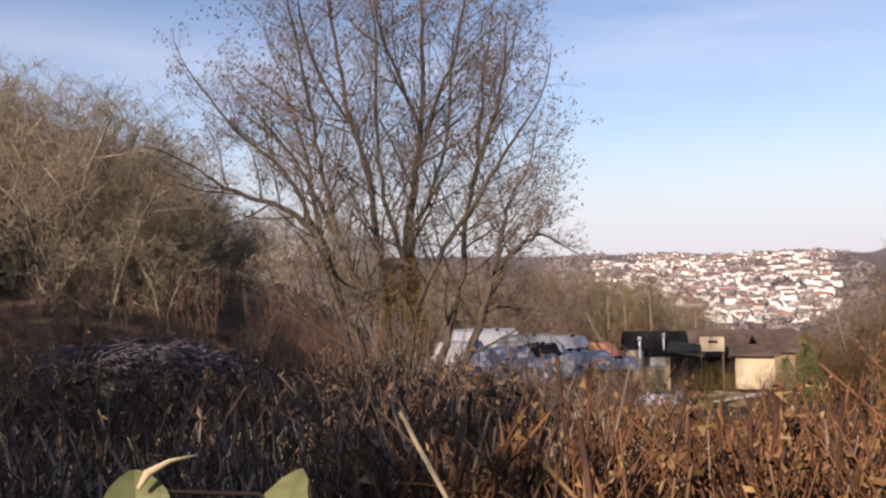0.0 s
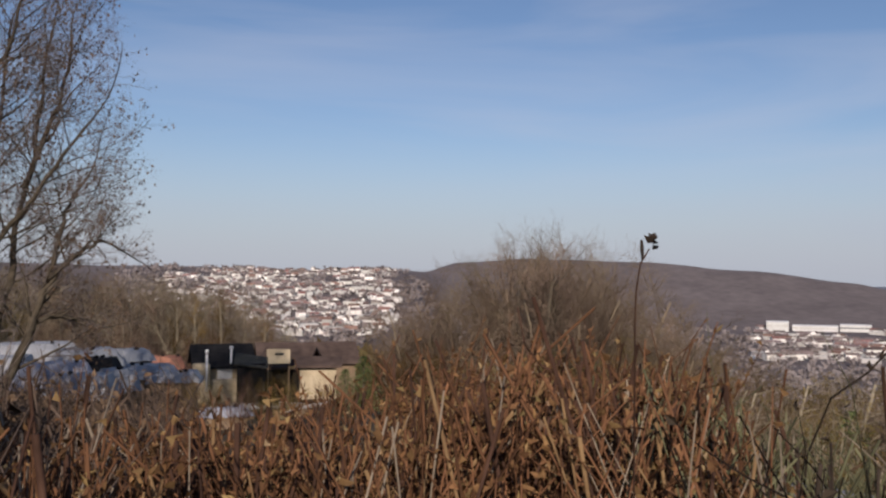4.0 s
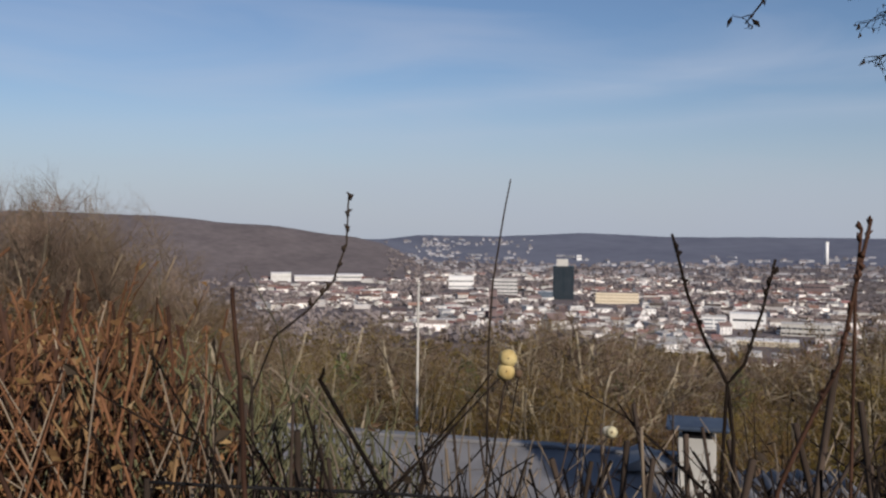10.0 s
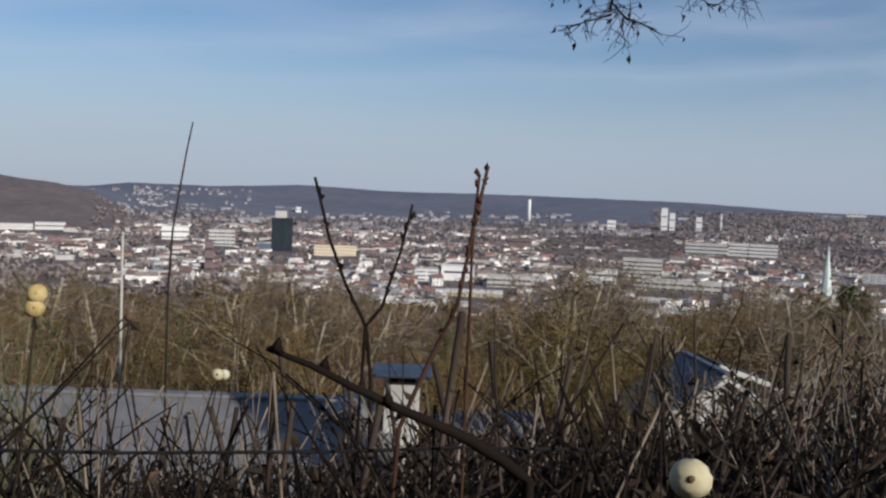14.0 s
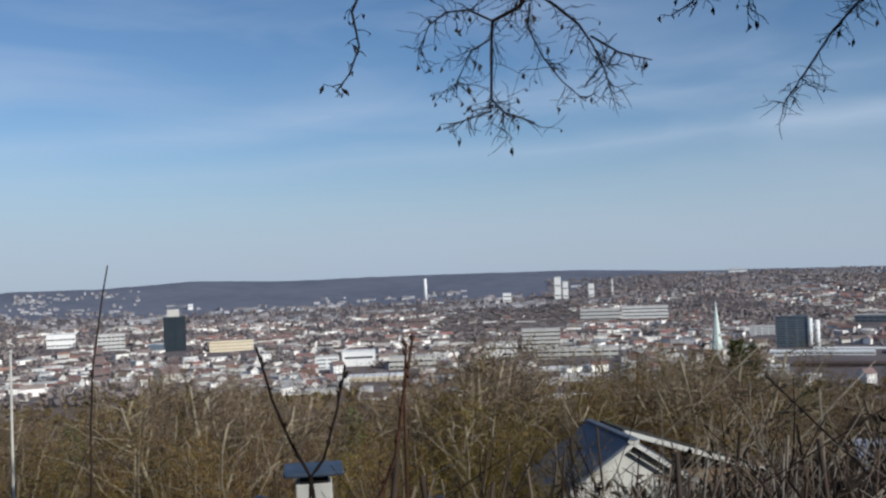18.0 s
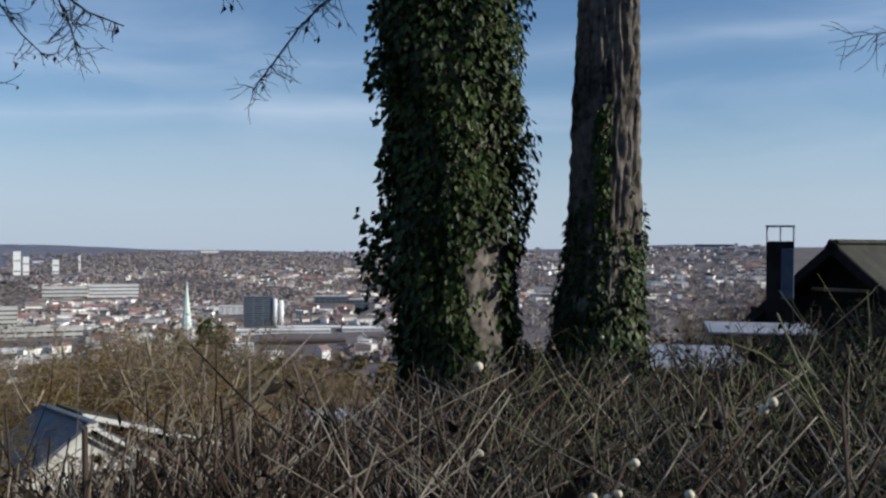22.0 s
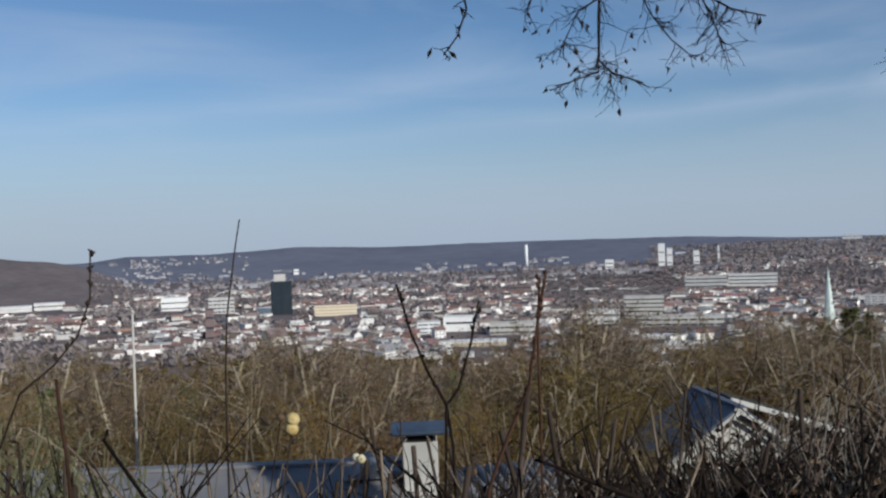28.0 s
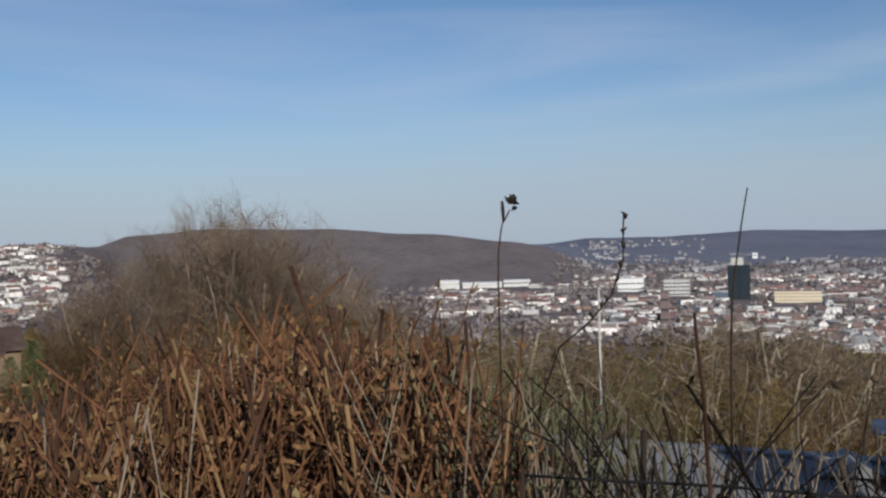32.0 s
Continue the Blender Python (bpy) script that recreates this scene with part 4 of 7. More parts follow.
for sgn in (1, -1):
    board("bargeboard", pose(-0.16, sgn * half / 2, -drop / 2 - 0.06, -sgn * pitch, 0, 0), 0.04, slope + 0.3, 0.10, M_GABLE, gh, "white bargeboard")
board("window", pose(0.08, 0.15, -1.75), 0.06, 0.8, 0.75, M_WINDOW, gh)
board("window_frame", pose(0.09, 0.15, -1.33), 0.08, 0.95, 0.07, M_WHITE, gh)
board("ridge_cap", pose(L / 2 - 0.1, 0, 0.05), L + 0.2, 0.2, 0.05, M_ROOFBLUE, gh)
for k in range(3):
    board("side_roof", pose(L - 0.75 + 0.004 * k, -1.0 - 1.35 * k, -0.22 - 0.44 * k, 18, 0, 0), 1.5, 1.42, 0.06, M_HUTROOF, gh, "dark felt side roof")
board("side_edge", pose(L - 1.53, -2.35, -0.70, 18, 0, 0), 0.05, 4.2, 0.12, M_GABLE, gh, "pale edge of the side roof")
board("side_wall", pose(L - 0.75, -2.4, -2.6), 1.3, 3.6, 2.9, M_WOOD, gh)

# black hut with a free-standing chimney
apex = Vector((11.51, -10.06, 0.03))
hd = Vector((math.sin(radians(160)), math.cos(radians(160)), 0))
hut = thing("black_hut", "black tarred wooden hut with a mossy pitched roof", "hut")
hut.matrix_basis = frame_of(apex, hd)
L, half, drop = 2.9, 1.75, 1.45
slope, pitch = math.hypot(half, drop), math.degrees(math.atan2(drop, half))
for sgn in (1, -1):
    board("roof", pose(L / 2 - 0.2, sgn * half / 2, -drop / 2, -sgn * pitch, 0, 0), L + 0.4, slope + 0.2, 0.07, M_HUTROOF, hut)
    board("verge", pose(-0.42, sgn * half / 2, -drop / 2 - 0.05, -sgn * pitch, 0, 0), 0.04, slope + 0.2, 0.14, M_HUTDARK, hut)
s = Soup(False)
s.box(0, L - 0.3, -half + 0.2, half - 0.2, -2.6, -drop + 0.1)
s.prism(0, L - 0.3, -half + 0.2, half - 0.2, -drop + 0.1, drop - 0.25)
part("wall", s, M_HUTDARK, hut)
for k in range(7):
    y = -half + 0.35 + k * (2 * half - 0.7) / 6
    board("wall_board", pose(-0.012, y, -1.75), 0.03, 0.42, 1.5, M_HUTDARK, hut, bevel=0.006)
board("shelf_rail", pose(-0.14, -0.15, -0.66), 0.06, 1.25, 0.05, M_STEM, hut, "bleached rail on the gable")
board("ridge_cap", pose(L / 2 - 0.2, 0, 0.05), L + 0.4, 0.16, 0.04, M_HUTROOF, hut)
s = Soup()
s.tube([Vector((2.5, 0.1, -0.2)), Vector((2.5, 0.1, 0.34))], [0.03, 0.03], 8)
part("stove_pipe", s, M_HUTDARK, hut)
ck = Vector((11.44, -8.83, 0))
chim = thing("black_chimney", "free-standing black chimney with a metal frame on top", "chimney", at=(ck.x, ck.y, -1.6), turn=-127.6)
board("shaft", pose(0, 0.0, 0.84), 0.375, 0.375, 1.68, M_HUTDARK, chim)
board("patch", pose(0.10, -0.19, 1.22), 0.17, 0.03, 0.72, M_CAP, chim, "grey metal plate")
for x in (-0.18, 0, 0.18):
    for y in (-0.18, 0.18):
        if x or y < 0:
            board("cap_post", pose(x, y, 1.78), 0.022, 0.022, 0.22, M_METAL, chim, bevel=0.004)
for x in (-0.18, 0.18):
    board("cap_bar", pose(x, 0, 1.895), 0.025, 0.40, 0.025, M_METAL, chim, bevel=0.004)
for y in (-0.18, 0.18):
    board("cap_bar", pose(0, y, 1.895), 0.40, 0.025, 0.025, M_METAL, chim, bevel=0.004)

# low shed down the bank, its roof seen between the stems
p = spot(103.6, -10.3, 14.5)
t = thing("low_shed", "low shed with a blue-grey sheet roof below the brambles", "shed", at=tuple(p), turn=-103.6 + 12)
for k in range(3):
    board("roof_sheet", pose(-0.62 + 0.62 * k, -0.5, -0.16 - 0.004 * (k % 2), 18, 0, 0), 0.64, 1.6, 0.035, M_ROOFBLUE if k % 2 else M_TARPGREY, t)
board("front_wall", pose(0, -1.1, -1.1), 1.8, 0.08, 1.5, M_WOOD, t)
board("back_wall", pose(0, 0.2, -0.9), 1.8, 0.08, 1.7, M_WOOD, t)

# flat pale-covered roofs beyond the trunks
for az, el, r, w, d in ((122.6, -6.5, 12.0, 1.3, 1.5), (126.6, -4.75, 13.5, 1.4, 0.9)):
    p = spot(az, el, r)
    t = thing("cold_frame", "low cold frame under pale sheeting", "cold frame", "cold frames by the hut", at=tuple(p), turn=-az + 8)
    board("sheet", pose(0, 0, 0.02, 4, 0, 0), w, d, 0.04, M_TARPGREY, t)
    board("box", pose(0, 0, -0.5), w - 0.1, d - 0.1, 0.96, M_WOOD, t)

# allotment under tarpaulins
def heap(az, el, r, w, d, h, material, label, turn=0.0):
    """A sagging cover laid over stacked goods."""
    p = spot(az, el, r)
    t = thing("covered_stack", label, "tarpaulin", "covered stacks of the allotment", at=tuple(p), turn=-az + turn)
    bm = bmesh.new()
    bmesh.ops.create_grid(bm, x_segments=14, y_segments=10, size=0.5)
    for v in bm.verts:
        x, y = v.co.x, v.co.y
        edge = max(abs(x), abs(y)) * 2
        v.co.z = h * (1 - max(0, edge - 0.72) * 3.2) + 0.05 * noise.noise(Vector((x * 4 + az, y * 4, r))) + 0.02 * noise.noise(Vector((x * 11, y * 11 + az, r))) - h
        v.co.x, v.co.y = x * w, y * d
    part("cover", bm, material, t)
    for x0, x1, top in ((-0.38, -0.13, -0.17), (-0.12, 0.14, -0.15), (0.15, 0.38, -0.19)):
        s = Soup(False)
        s.box(w * x0, w * x1, -d * 0.38, d * 0.38, -h - 1.4, top)
        part("stacked_box", s, M_WOOD, t)
    for k in range(2):
        s = Soup()
        s.blob((U(-0.3, 0.3) * w, U(-0.3, 0.1) * d, 0.03), 0.07, 0.7, 4, 7, 0.2)
        part("weight_stone", s, M_HUTDARK, t)
    return t


heap(1.0, -4.2, 34, 3.0, 2.2, 0.7, M_TARP, "pale blue-grey tarpaulin over stacked goods", 4)
heap(-0.6, -4.9, 30, 1.7, 2.0, 0.7, M_TARP, "pale tarpaulin over a stack", -10)
heap(3.6, -4.6, 32, 2.2, 2.0, 0.6, M_TARP, "pale tarpaulin with a dark strip over a stack", 8)
heap(1.6, -5.3, 28, 2.6, 1.6, 0.7, M_TARPGREY, "grey tarpaulin over a long stack", 5)
heap(4.2, -5.1, 29, 1.2, 1.2, 0.5, M_HUTDARK, "dark sheet over a stack", -12)
heap(3.4, -6.0, 25, 1.7, 1.5, 0.6, M_TARP, "pale tarpaulin over a low stack", -14)
heap(5.2, -5.75, 26, 0.9, 1.1, 0.6, M_TARP, "crumpled pale tarpaulin on a low stack", 25)
heap(6.0, -4.65, 33, 1.2, 1.5, 0.4, M_TARP, "pale sheet on a small stack", 20)
heap(7.0, -5.55, 29, 1.7, 1.2, 0.4, M_TARP, "pale flat sheet on a bench", 10)
heap(8.4, -5.95, 27, 1.5, 1.0, 0.3, M_TARP, "pale flat sheet on a bench", -6)
heap(11.2, -8.1, 22, 1.2, 0.6, 0.2, M_TARPGREY, "pale board lying among dead leaves", 10)
heap(8.0, -5.1, 36, 1.3, 1.0, 0.5, M_BRICK, "rust-red cover on a small stack", 0)

# sandy-walled hut with a dark roof, beside the covered stacks
def garden_hut(name, label, az, el_eave, r, w, h, d, ph, wallm, roofm, turn, door=True):
    p = spot(az, el_eave, r)
    t = thing(name, label, "hut", at=tuple(p), turn=-az + turn)
    s = Soup(False)
    s.box(-w / 2, w / 2, 0, d, -h, 0)
    s.prism(-w / 2, w / 2, 0, d, 0, ph)
    part("wall", s, wallm, t)
    s = Soup(False)
    s.gable(-w / 2, w / 2, 0, d, 0, ph, 0.22, 0.09)
    part("roof", s, roofm, t)
    if door:
        board("window", pose(0.02, -0.03, -0.40), 0.54, 0.07, 0.80, M_WHITE, t, "white-boarded window")
        board("low_wall", pose(0.1, -0.3, -1.15), 1.2, 0.5, 1.3, M_COB, t, "sandy plastered low wall", 0.06)
        board("post", pose(-w * 0.5 + 0.1, -0.3, -0.65), 0.62, 0.4, 1.5, M_COB, t, "pale sandy pier", 0.06)
    return t


garden_hut("cob_hut", "small sandy-plastered hut with a dark roof", 11.2, -5.65, 36, 1.9, 2.2, 2.0, 0.6, M_COB, M_HUTDARK, 6)
p = spot(12.75, -5.75, 35.2)
t = thing("dark_lean_to", "dark boarded lean-to against the sandy hut", "shed", at=tuple(p), turn=-12.75)
board("wall", pose(0, 0, -0.7), 1.0, 1.2, 1.7, M_HUTDARK, t)
board("roof", pose(0, -0.05, 0.2, 10, 8, 0), 1.2, 1.5, 0.06, M_HUTROOF, t)
garden_hut("dark_shed", "dark wooden shed with a pale gable panel", 14.6, -5.75, 38, 1.7, 2.0, 2.0, 0.6, M_HUTDARK, M_BROWNROOF, -20, False)
p = spot(14.35, -5.1, 37.2)
t = thing("gable_sheeting", "cream sheeting fixed high on the dark shed", "sheeting", at=tuple(p), turn=-14.35)
board("sheet", pose(0, -0.1, -0.05, -22, 0, 0), 0.90, 0.05, 0.58, M_COB, t)
board("slot", pose(0.03, -0.16, 0.05, -22, 0, 0), 0.34, 0.03, 0.07, M_HUTDARK, t, "dark slot in the sheeting")
board("post", pose(-0.4, 0.05, -0.9), 0.06, 0.06, 1.7, M_WOOD, t)
board("post", pose(0.4, 0.05, -0.9), 0.06, 0.06, 1.7, M_WOOD, t)
garden_hut("brown_shed", "low brown shed with a long weathered roof", 16.2, -5.5, 44, 4.3, 2.4, 2.4, 0.7, M_WOOD, M_BROWNROOF, 8, False)
garden_hut("plank_shed", "small shed of sandy planks", 16.7, -5.75, 37, 1.4, 1.3, 1.4, 0.2, M_COB, M_BROWNROOF, 0, False)
for k in range(14):
    p = spot(U(11.8, 16.0), -U(8.3, 8.9), U(26, 29))
    t = thing("loose_plank", "pale weathered plank lying on the allotment", "plank", "planks on the allotment", at=(p.x, p.y, land(p.x, p.y) + 0.30), turn=U(-40, 40))
    board("plank", pose(0, 0, 0, U(-8, 8), U(-6, 6), 0), U(0.6, 1.7), U(0.12, 0.3), 0.05, M_STEM if k % 3 else M_GABLE, t)
    board("prop", pose(0, 0, -0.2), 0.3, 0.2, 0.36, M_WOOD, t)
for az, el, r, h in ((10.2, -4.75, 35, 0.6), (11.6, -4.55, 36, 0.5)):
    p = spot(az, el, r)
    t = thing("flue_pipe", "thin pale flue pipe above the hut roof", "pipe", at=(p.x, p.y, p.z - h))
    s = Soup()
    s.tube([Vector((0, 0, -0.9)), Vector((0, 0, h * 0.8))], [0.04, 0.04], 8)
    part("pipe", s, M_WHITE, t)
    s = Soup()
    s.tube([Vector((0, 0, h * 0.8)), Vector((0, 0, h))], [0.08, 0.06], 8)
    part("cowl", s, M_WHITE, t)

# long heap of cut wood and brush, its bluish shade put into the colour
heap_t = thing("wood_pile", "long low pile of cut branches, bluish shade in their colour", "wood pile")
s = Soup()
for k in range(4200):
    az, r = U(-27.5, -12.0), U(10.5, 13.5)
    f = 1 - abs((az + 19.5) / 7.2) ** 3
    top = r * math.tan(radians(-4.15))
    p = polar(az, r, 0)
    low = land(p.x, p.y)
    p.z = low + (U(0.0, 1.0) if k > 260 else U(0.85, 1.0)) * max(0.05, (top - low) * f)
    d = Vector((U(-1, 1), U(-1, 1), U(-0.25, 0.15)))
    pts, _d = way(p, 2, d, U(0.2, 0.55), 0.2)
    q = s if k > 260 else Soup()
    q.tube(pts, [U(0.004, 0.010)] * 3, 4)
    if k <= 260:
        part("branch", q, M_LOG, heap_t)
part("brushwood", s, M_LOG, heap_t, kind="stuff")


# ---- trees ----
def grow(limbs, twigs, p, d, length, r, level, cfg, leaves=None):
    """A branch and, from it, smaller ones. cfg by level: steps, bend, lift, children, where from, child length, spread."""
    c = cfg[level]
    pts, _d = way(p, c["steps"], d, length, c["bend"], c["lift"])
    k = len(pts)
    end = r * c.get("taper", 0.35)
    radii = [r + (end - r) * i / (k - 1) for i in range(k)]
    (limbs if level <= cfg[0].get("limb_levels", 1) else twigs).tube(pts, radii, c.get("sides", 3))
    if leaves is not None and level >= len(cfg) - 2:
        for _ in range(int(c.get("leaves", 0) + rnd.random())):
            q = pts[rnd.randrange(1, k)]
            leaves.leaf(q, Vector((U(-1, 1), U(-1, 1), U(-1.6, 0.0))), cfg[0]["leaf"] * U(0.7, 1.3), 0.5, 0.5)
    if level + 1 >= len(cfg):
        return
    n = c["children"]
    n = int(n) + (rnd.random() < n - int(n))
    for i in range(n):
        f = c["start"] + (1 - c["start"]) * ((i + U(0.1, 0.9)) / n)
        j = min(k - 2, int(f * (k - 1)))
        u = f * (k - 1) - j
        q = pts[j].lerp(pts[j + 1], u)
        t = (pts[j + 1] - pts[j]).normalized()
        side = Vector((U(-1, 1), U(-1, 1), U(-1, 1)))
        side = (side - t * side.dot(t)).normalized()
        nd = t * (1 - c["spread"]) + side * c["spread"] + Vector((0, 0, c.get("rise", 0.1)))
        grow(limbs, twigs, q, nd, length * c["ratio"] * U(0.65, 1.2) * (c.get("reach", 1.15) - c.get("fall", 0.5) * f), (r + (end - r) * f) * c.get("thin", 0.6), level + 1, cfg, leaves)


def bare_tree(name, label, h, stems, cfg, barkm, twigm, base_r, lean=0.25, leaves_m=None, group=""):
    """A leafless tree or bush: trunk and limbs as one mesh, fine twigs as another, at the origin."""
    t = thing(name, label, "tree" if name == "bare_tree" else name, group)
    limbs, twigs = Soup(), Soup()
    leaves = Soup(False) if leaves_m else None
    for k in range(stems):
        a = 2 * math.pi * (k + U(-0.3, 0.3)) / stems
        d = Vector((math.cos(a) * lean * U(0.5, 1.3), math.sin(a) * lean * U(0.5, 1.3), 1))
        if stems == 1:
            d = Vector((U(-0.05, 0.05), U(-0.05, 0.05), 1))
        grow(limbs, twigs, Vector((math.cos(a), math.sin(a), 0)) * base_r * (0.8 if stems > 1 else 0) + Vector((0, 0, -0.6)), d, h * U(0.8, 1.05), base_r * (U(0.55, 0.9) if stems > 1 else 1), 0, cfg, leaves)
    part("trunk", limbs, barkm, t)
    part("crown", twigs, twigm, t)
    if leaves_m:
        part("leaves", leaves, leaves_m, t)
    return t


def lv(steps, bend, lift, children=0, start=0.3, ratio=0.5, spread=0.55, **more):
    return dict(steps=steps, bend=bend, lift=lift, children=children, start=start, ratio=ratio, spread=spread, **more)


# forms of trees, each built once
WOOD = [
    lv(6, 0.08, 0.05, 13, 0.25, 0.42, 0.55, sides=5, thin=0.5, taper=0.25, limb_levels=1),
    lv(4, 0.20, 0.03, 10, 0.2, 0.48, 0.6, sides=3, thin=0.55),
    lv(3, 0.26, 0.02, 8, 0.15, 0.5, 0.65, thin=0.75, taper=0.6),
    lv(2, 0.32, 0.0, 0, taper=0.7),
]
SLIM = [
    lv(6, 0.06, 0.04, 16, 0.3, 0.26, 0.5, sides=5, thin=0.42, taper=0.25, limb_levels=0),
    lv(3, 0.16, 0.10, 8, 0.15, 0.5, 0.55, thin=0.55),
    lv(2, 0.28, 0.03, 6, 0.1, 0.55, 0.65, thin=0.8, taper=0.7),
    lv(2, 0.3, 0.03, 0),
]
BUSH = [
    lv(4, 0.12, 0.03, 9, 0.25, 0.45, 0.5, sides=4, thin=0.5, taper=0.3, limb_levels=0),
    lv(3, 0.2, 0.05, 8, 0.1, 0.5, 0.55, thin=0.6),
    lv(2, 0.28, 0.04, 5, 0.1, 0.55, 0.6, thin=0.7, taper=0.5),
    lv(2, 0.3, 0.02, 0),
]
PALE = [
    lv(6, 0.16, 0.04, 6, 0.3, 0.42, 0.5, sides=4, thin=0.6, taper=0.35, limb_levels=1),
    lv(4, 0.25, 0.08, 7, 0.2, 0.5, 0.55, thin=0.5),
    lv(3, 0.3, 0.04, 3, 0.2, 0.6, 0.6, thin=0.7, taper=0.5),
    lv(2, 0.3, 0.02, 0),
]
CROWN = [
    lv(6, 0.20, 0.03, 10, 0.28, 0.52, 0.72, sides=5, thin=0.55, taper=0.3, limb_levels=1),
    lv(5, 0.32, 0.03, 9, 0.2, 0.46, 0.72, sides=3, thin=0.5),
    lv(3, 0.36, 0.0, 7, 0.15, 0.5, 0.7, thin=0.7, taper=0.5, leaves=0.9),
    lv(2, 0.4, -0.03, 0, leaves=0.5),
]
CROWN[0]["leaf"] = 0.085
BROAD = [
    lv(7, 0.16, 0.03, 13, 0.25, 0.50, 0.70, sides=6, thin=0.6, taper=0.3, limb_levels=1),
    lv(5, 0.30, 0.05, 10, 0.2, 0.48, 0.68, sides=4, thin=0.6),
    lv(3, 0.34, 0.02, 8, 0.15, 0.5, 0.65, thin=0.75, taper=0.5, leaves=0.4),
    lv(2, 0.4, 0.0, 0, leaves=0.25),
]
BROAD[0]["leaf"] = 0.07
GROVE = [
    lv(7, 0.18, 0.03, 13, 0.20, 0.52, 0.72, sides=5, thin=0.6, taper=0.3, limb_levels=1),
    lv(5, 0.32, 0.04, 11, 0.2, 0.46, 0.68, sides=4, thin=0.6),
    lv(3, 0.36, 0.02, 9, 0.15, 0.5, 0.65, thin=0.75, taper=0.6),
    lv(2, 0.4, 0.0, 0),
]
DOME = [
    lv(7, 0.12, 0.05, 17, 0.22, 0.46, 0.58, sides=5, thin=0.5, taper=0.25, limb_levels=0),
    lv(5, 0.20, 0.05, 12, 0.15, 0.45, 0.55, sides=3, thin=0.5),
    lv(3, 0.26, 0.04, 9, 0.12, 0.5, 0.6, thin=0.6, taper=0.5),
    lv(2, 0.30, 0.03, 0),
]
SAPLING = [
    lv(5, 0.10, 0.05, 5, 0.3, 0.3, 0.4, sides=4, thin=0.6, taper=0.4, limb_levels=0),
    lv(3, 0.16, 0.10, 3, 0.2, 0.5, 0.5, thin=0.7, taper=0.6),
    lv(2, 0.2, 0.05, 0),
]
forms = {
    "broad": bare_tree("bare_tree", "broad bare tree with grey-brown limbs and dense twigs", 6.5, 2, BROAD, M_BARKPALE, M_TWIG, 0.17, 0.25, M_MOSS, group="trees of the wood"),
    "round": bare_tree("bare_tree", "rounded bare tree with pale crooked limbs and mossy twigs", 6.0, 3, CROWN, M_BARKPALE, M_TWIGOLIVE, 0.14, 0.42, M_MOSS, group="trees of the wood"),
    "round2": bare_tree("bare_tree", "broad bare tree with dark limbs and mossy twigs", 6.0, 2, CROWN, M_BARK, M_TWIGOLIVE, 0.15, 0.3, M_MOSS, group="trees of the wood"),
    "oak": bare_tree("bare_tree", "bare winter tree with a broad twiggy crown", 9.0, 1, WOOD, M_BARK, M_TWIG, 0.22, group="trees of the wood"),
    "oak2": bare_tree("bare_tree", "bare winter tree with several stems and twiggy crown", 7.5, 4, WOOD, M_BARK, M_TWIGOLIVE, 0.17, 0.5, group="trees of the wood"),
    "slim": bare_tree("bare_tree", "slim bare winter tree with a pale trunk", 9.5, 1, SLIM, M_BARKPALE, M_TWIGOLIVE, 0.13, group="trees of the wood"),
    "slim2": bare_tree("bare_tree", "slim bare winter tree with brownish twigs", 9.0, 2, SLIM, M_BARK, M_TWIG, 0.11, 0.12, group="trees of the wood"),
    "grove": bare_tree("bare_tree", "broad bare tree with grey-brown crooked limbs", 6.5, 3, GROVE, M_BARKPALE, M_TWIGGREY, 0.15, 0.35, group="trees of the wood"),
    "dome": bare_tree("bare_tree", "large bare tree with a dome of fine twigs", 9.0, 2, DOME, M_TWIG, M_TWIG, 0.18, 0.2, group="trees of the wood"),
    "sapling": bare_tree("sapling", "clump of upright reddish-brown bare saplings", 4.5, 9, SAPLING, M_TWIGRED, M_TWIGRED, 0.03, 0.22, group="saplings at the edge of the wood"),
    "bush": bare_tree("shrub", "bare olive-brown shrub with dense fine twigs", 4.2, 7, BUSH, M_BARK, M_TWIGOLIVE, 0.05, 0.5, group="shrubs on the slope"),
    "pale": bare_tree("shrub", "pale-limbed bare shrub with several crooked stems", 4.5, 7, PALE, M_BARKPALE, M_TWIGOLIVE, 0.085, 0.42, group="shrubs on the slope"),
    "bush2": bare_tree("shrub", "bare reddish-brown shrub with dense fine twigs", 4.0, 6, BUSH, M_TWIGRED, M_TWIGRED, 0.045, 0.4, group="shrubs on the slope"),
}
first = dict.fromkeys(forms, True)
TALL = {k: float(np.percentile([v.co.z for c in t.children for v in c.data.vertices], 99.3)) for k, t in forms.items()}


def plant(form, az, r, size, top_el=None):
    """Set a tree on the ground; with top_el, its size is such that its top shows at that angle."""
    g = ground(az, r)
    if top_el is not None:
        full = TALL[form]
        size = max(0.3, (r * math.tan(radians(top_el)) - g.z) / full)
    m = pose(g.x, g.y, g.z, 0, 0, U(0, 360))
    if first[form]:
        first[form] = False
        ob = forms[form]
        ob.matrix_basis = m
    else:
        ob = copy_thing(forms[form], m)
    ob.scale = (size * U(0.9, 1.1), size * U(0.9, 1.1), size)
    return ob


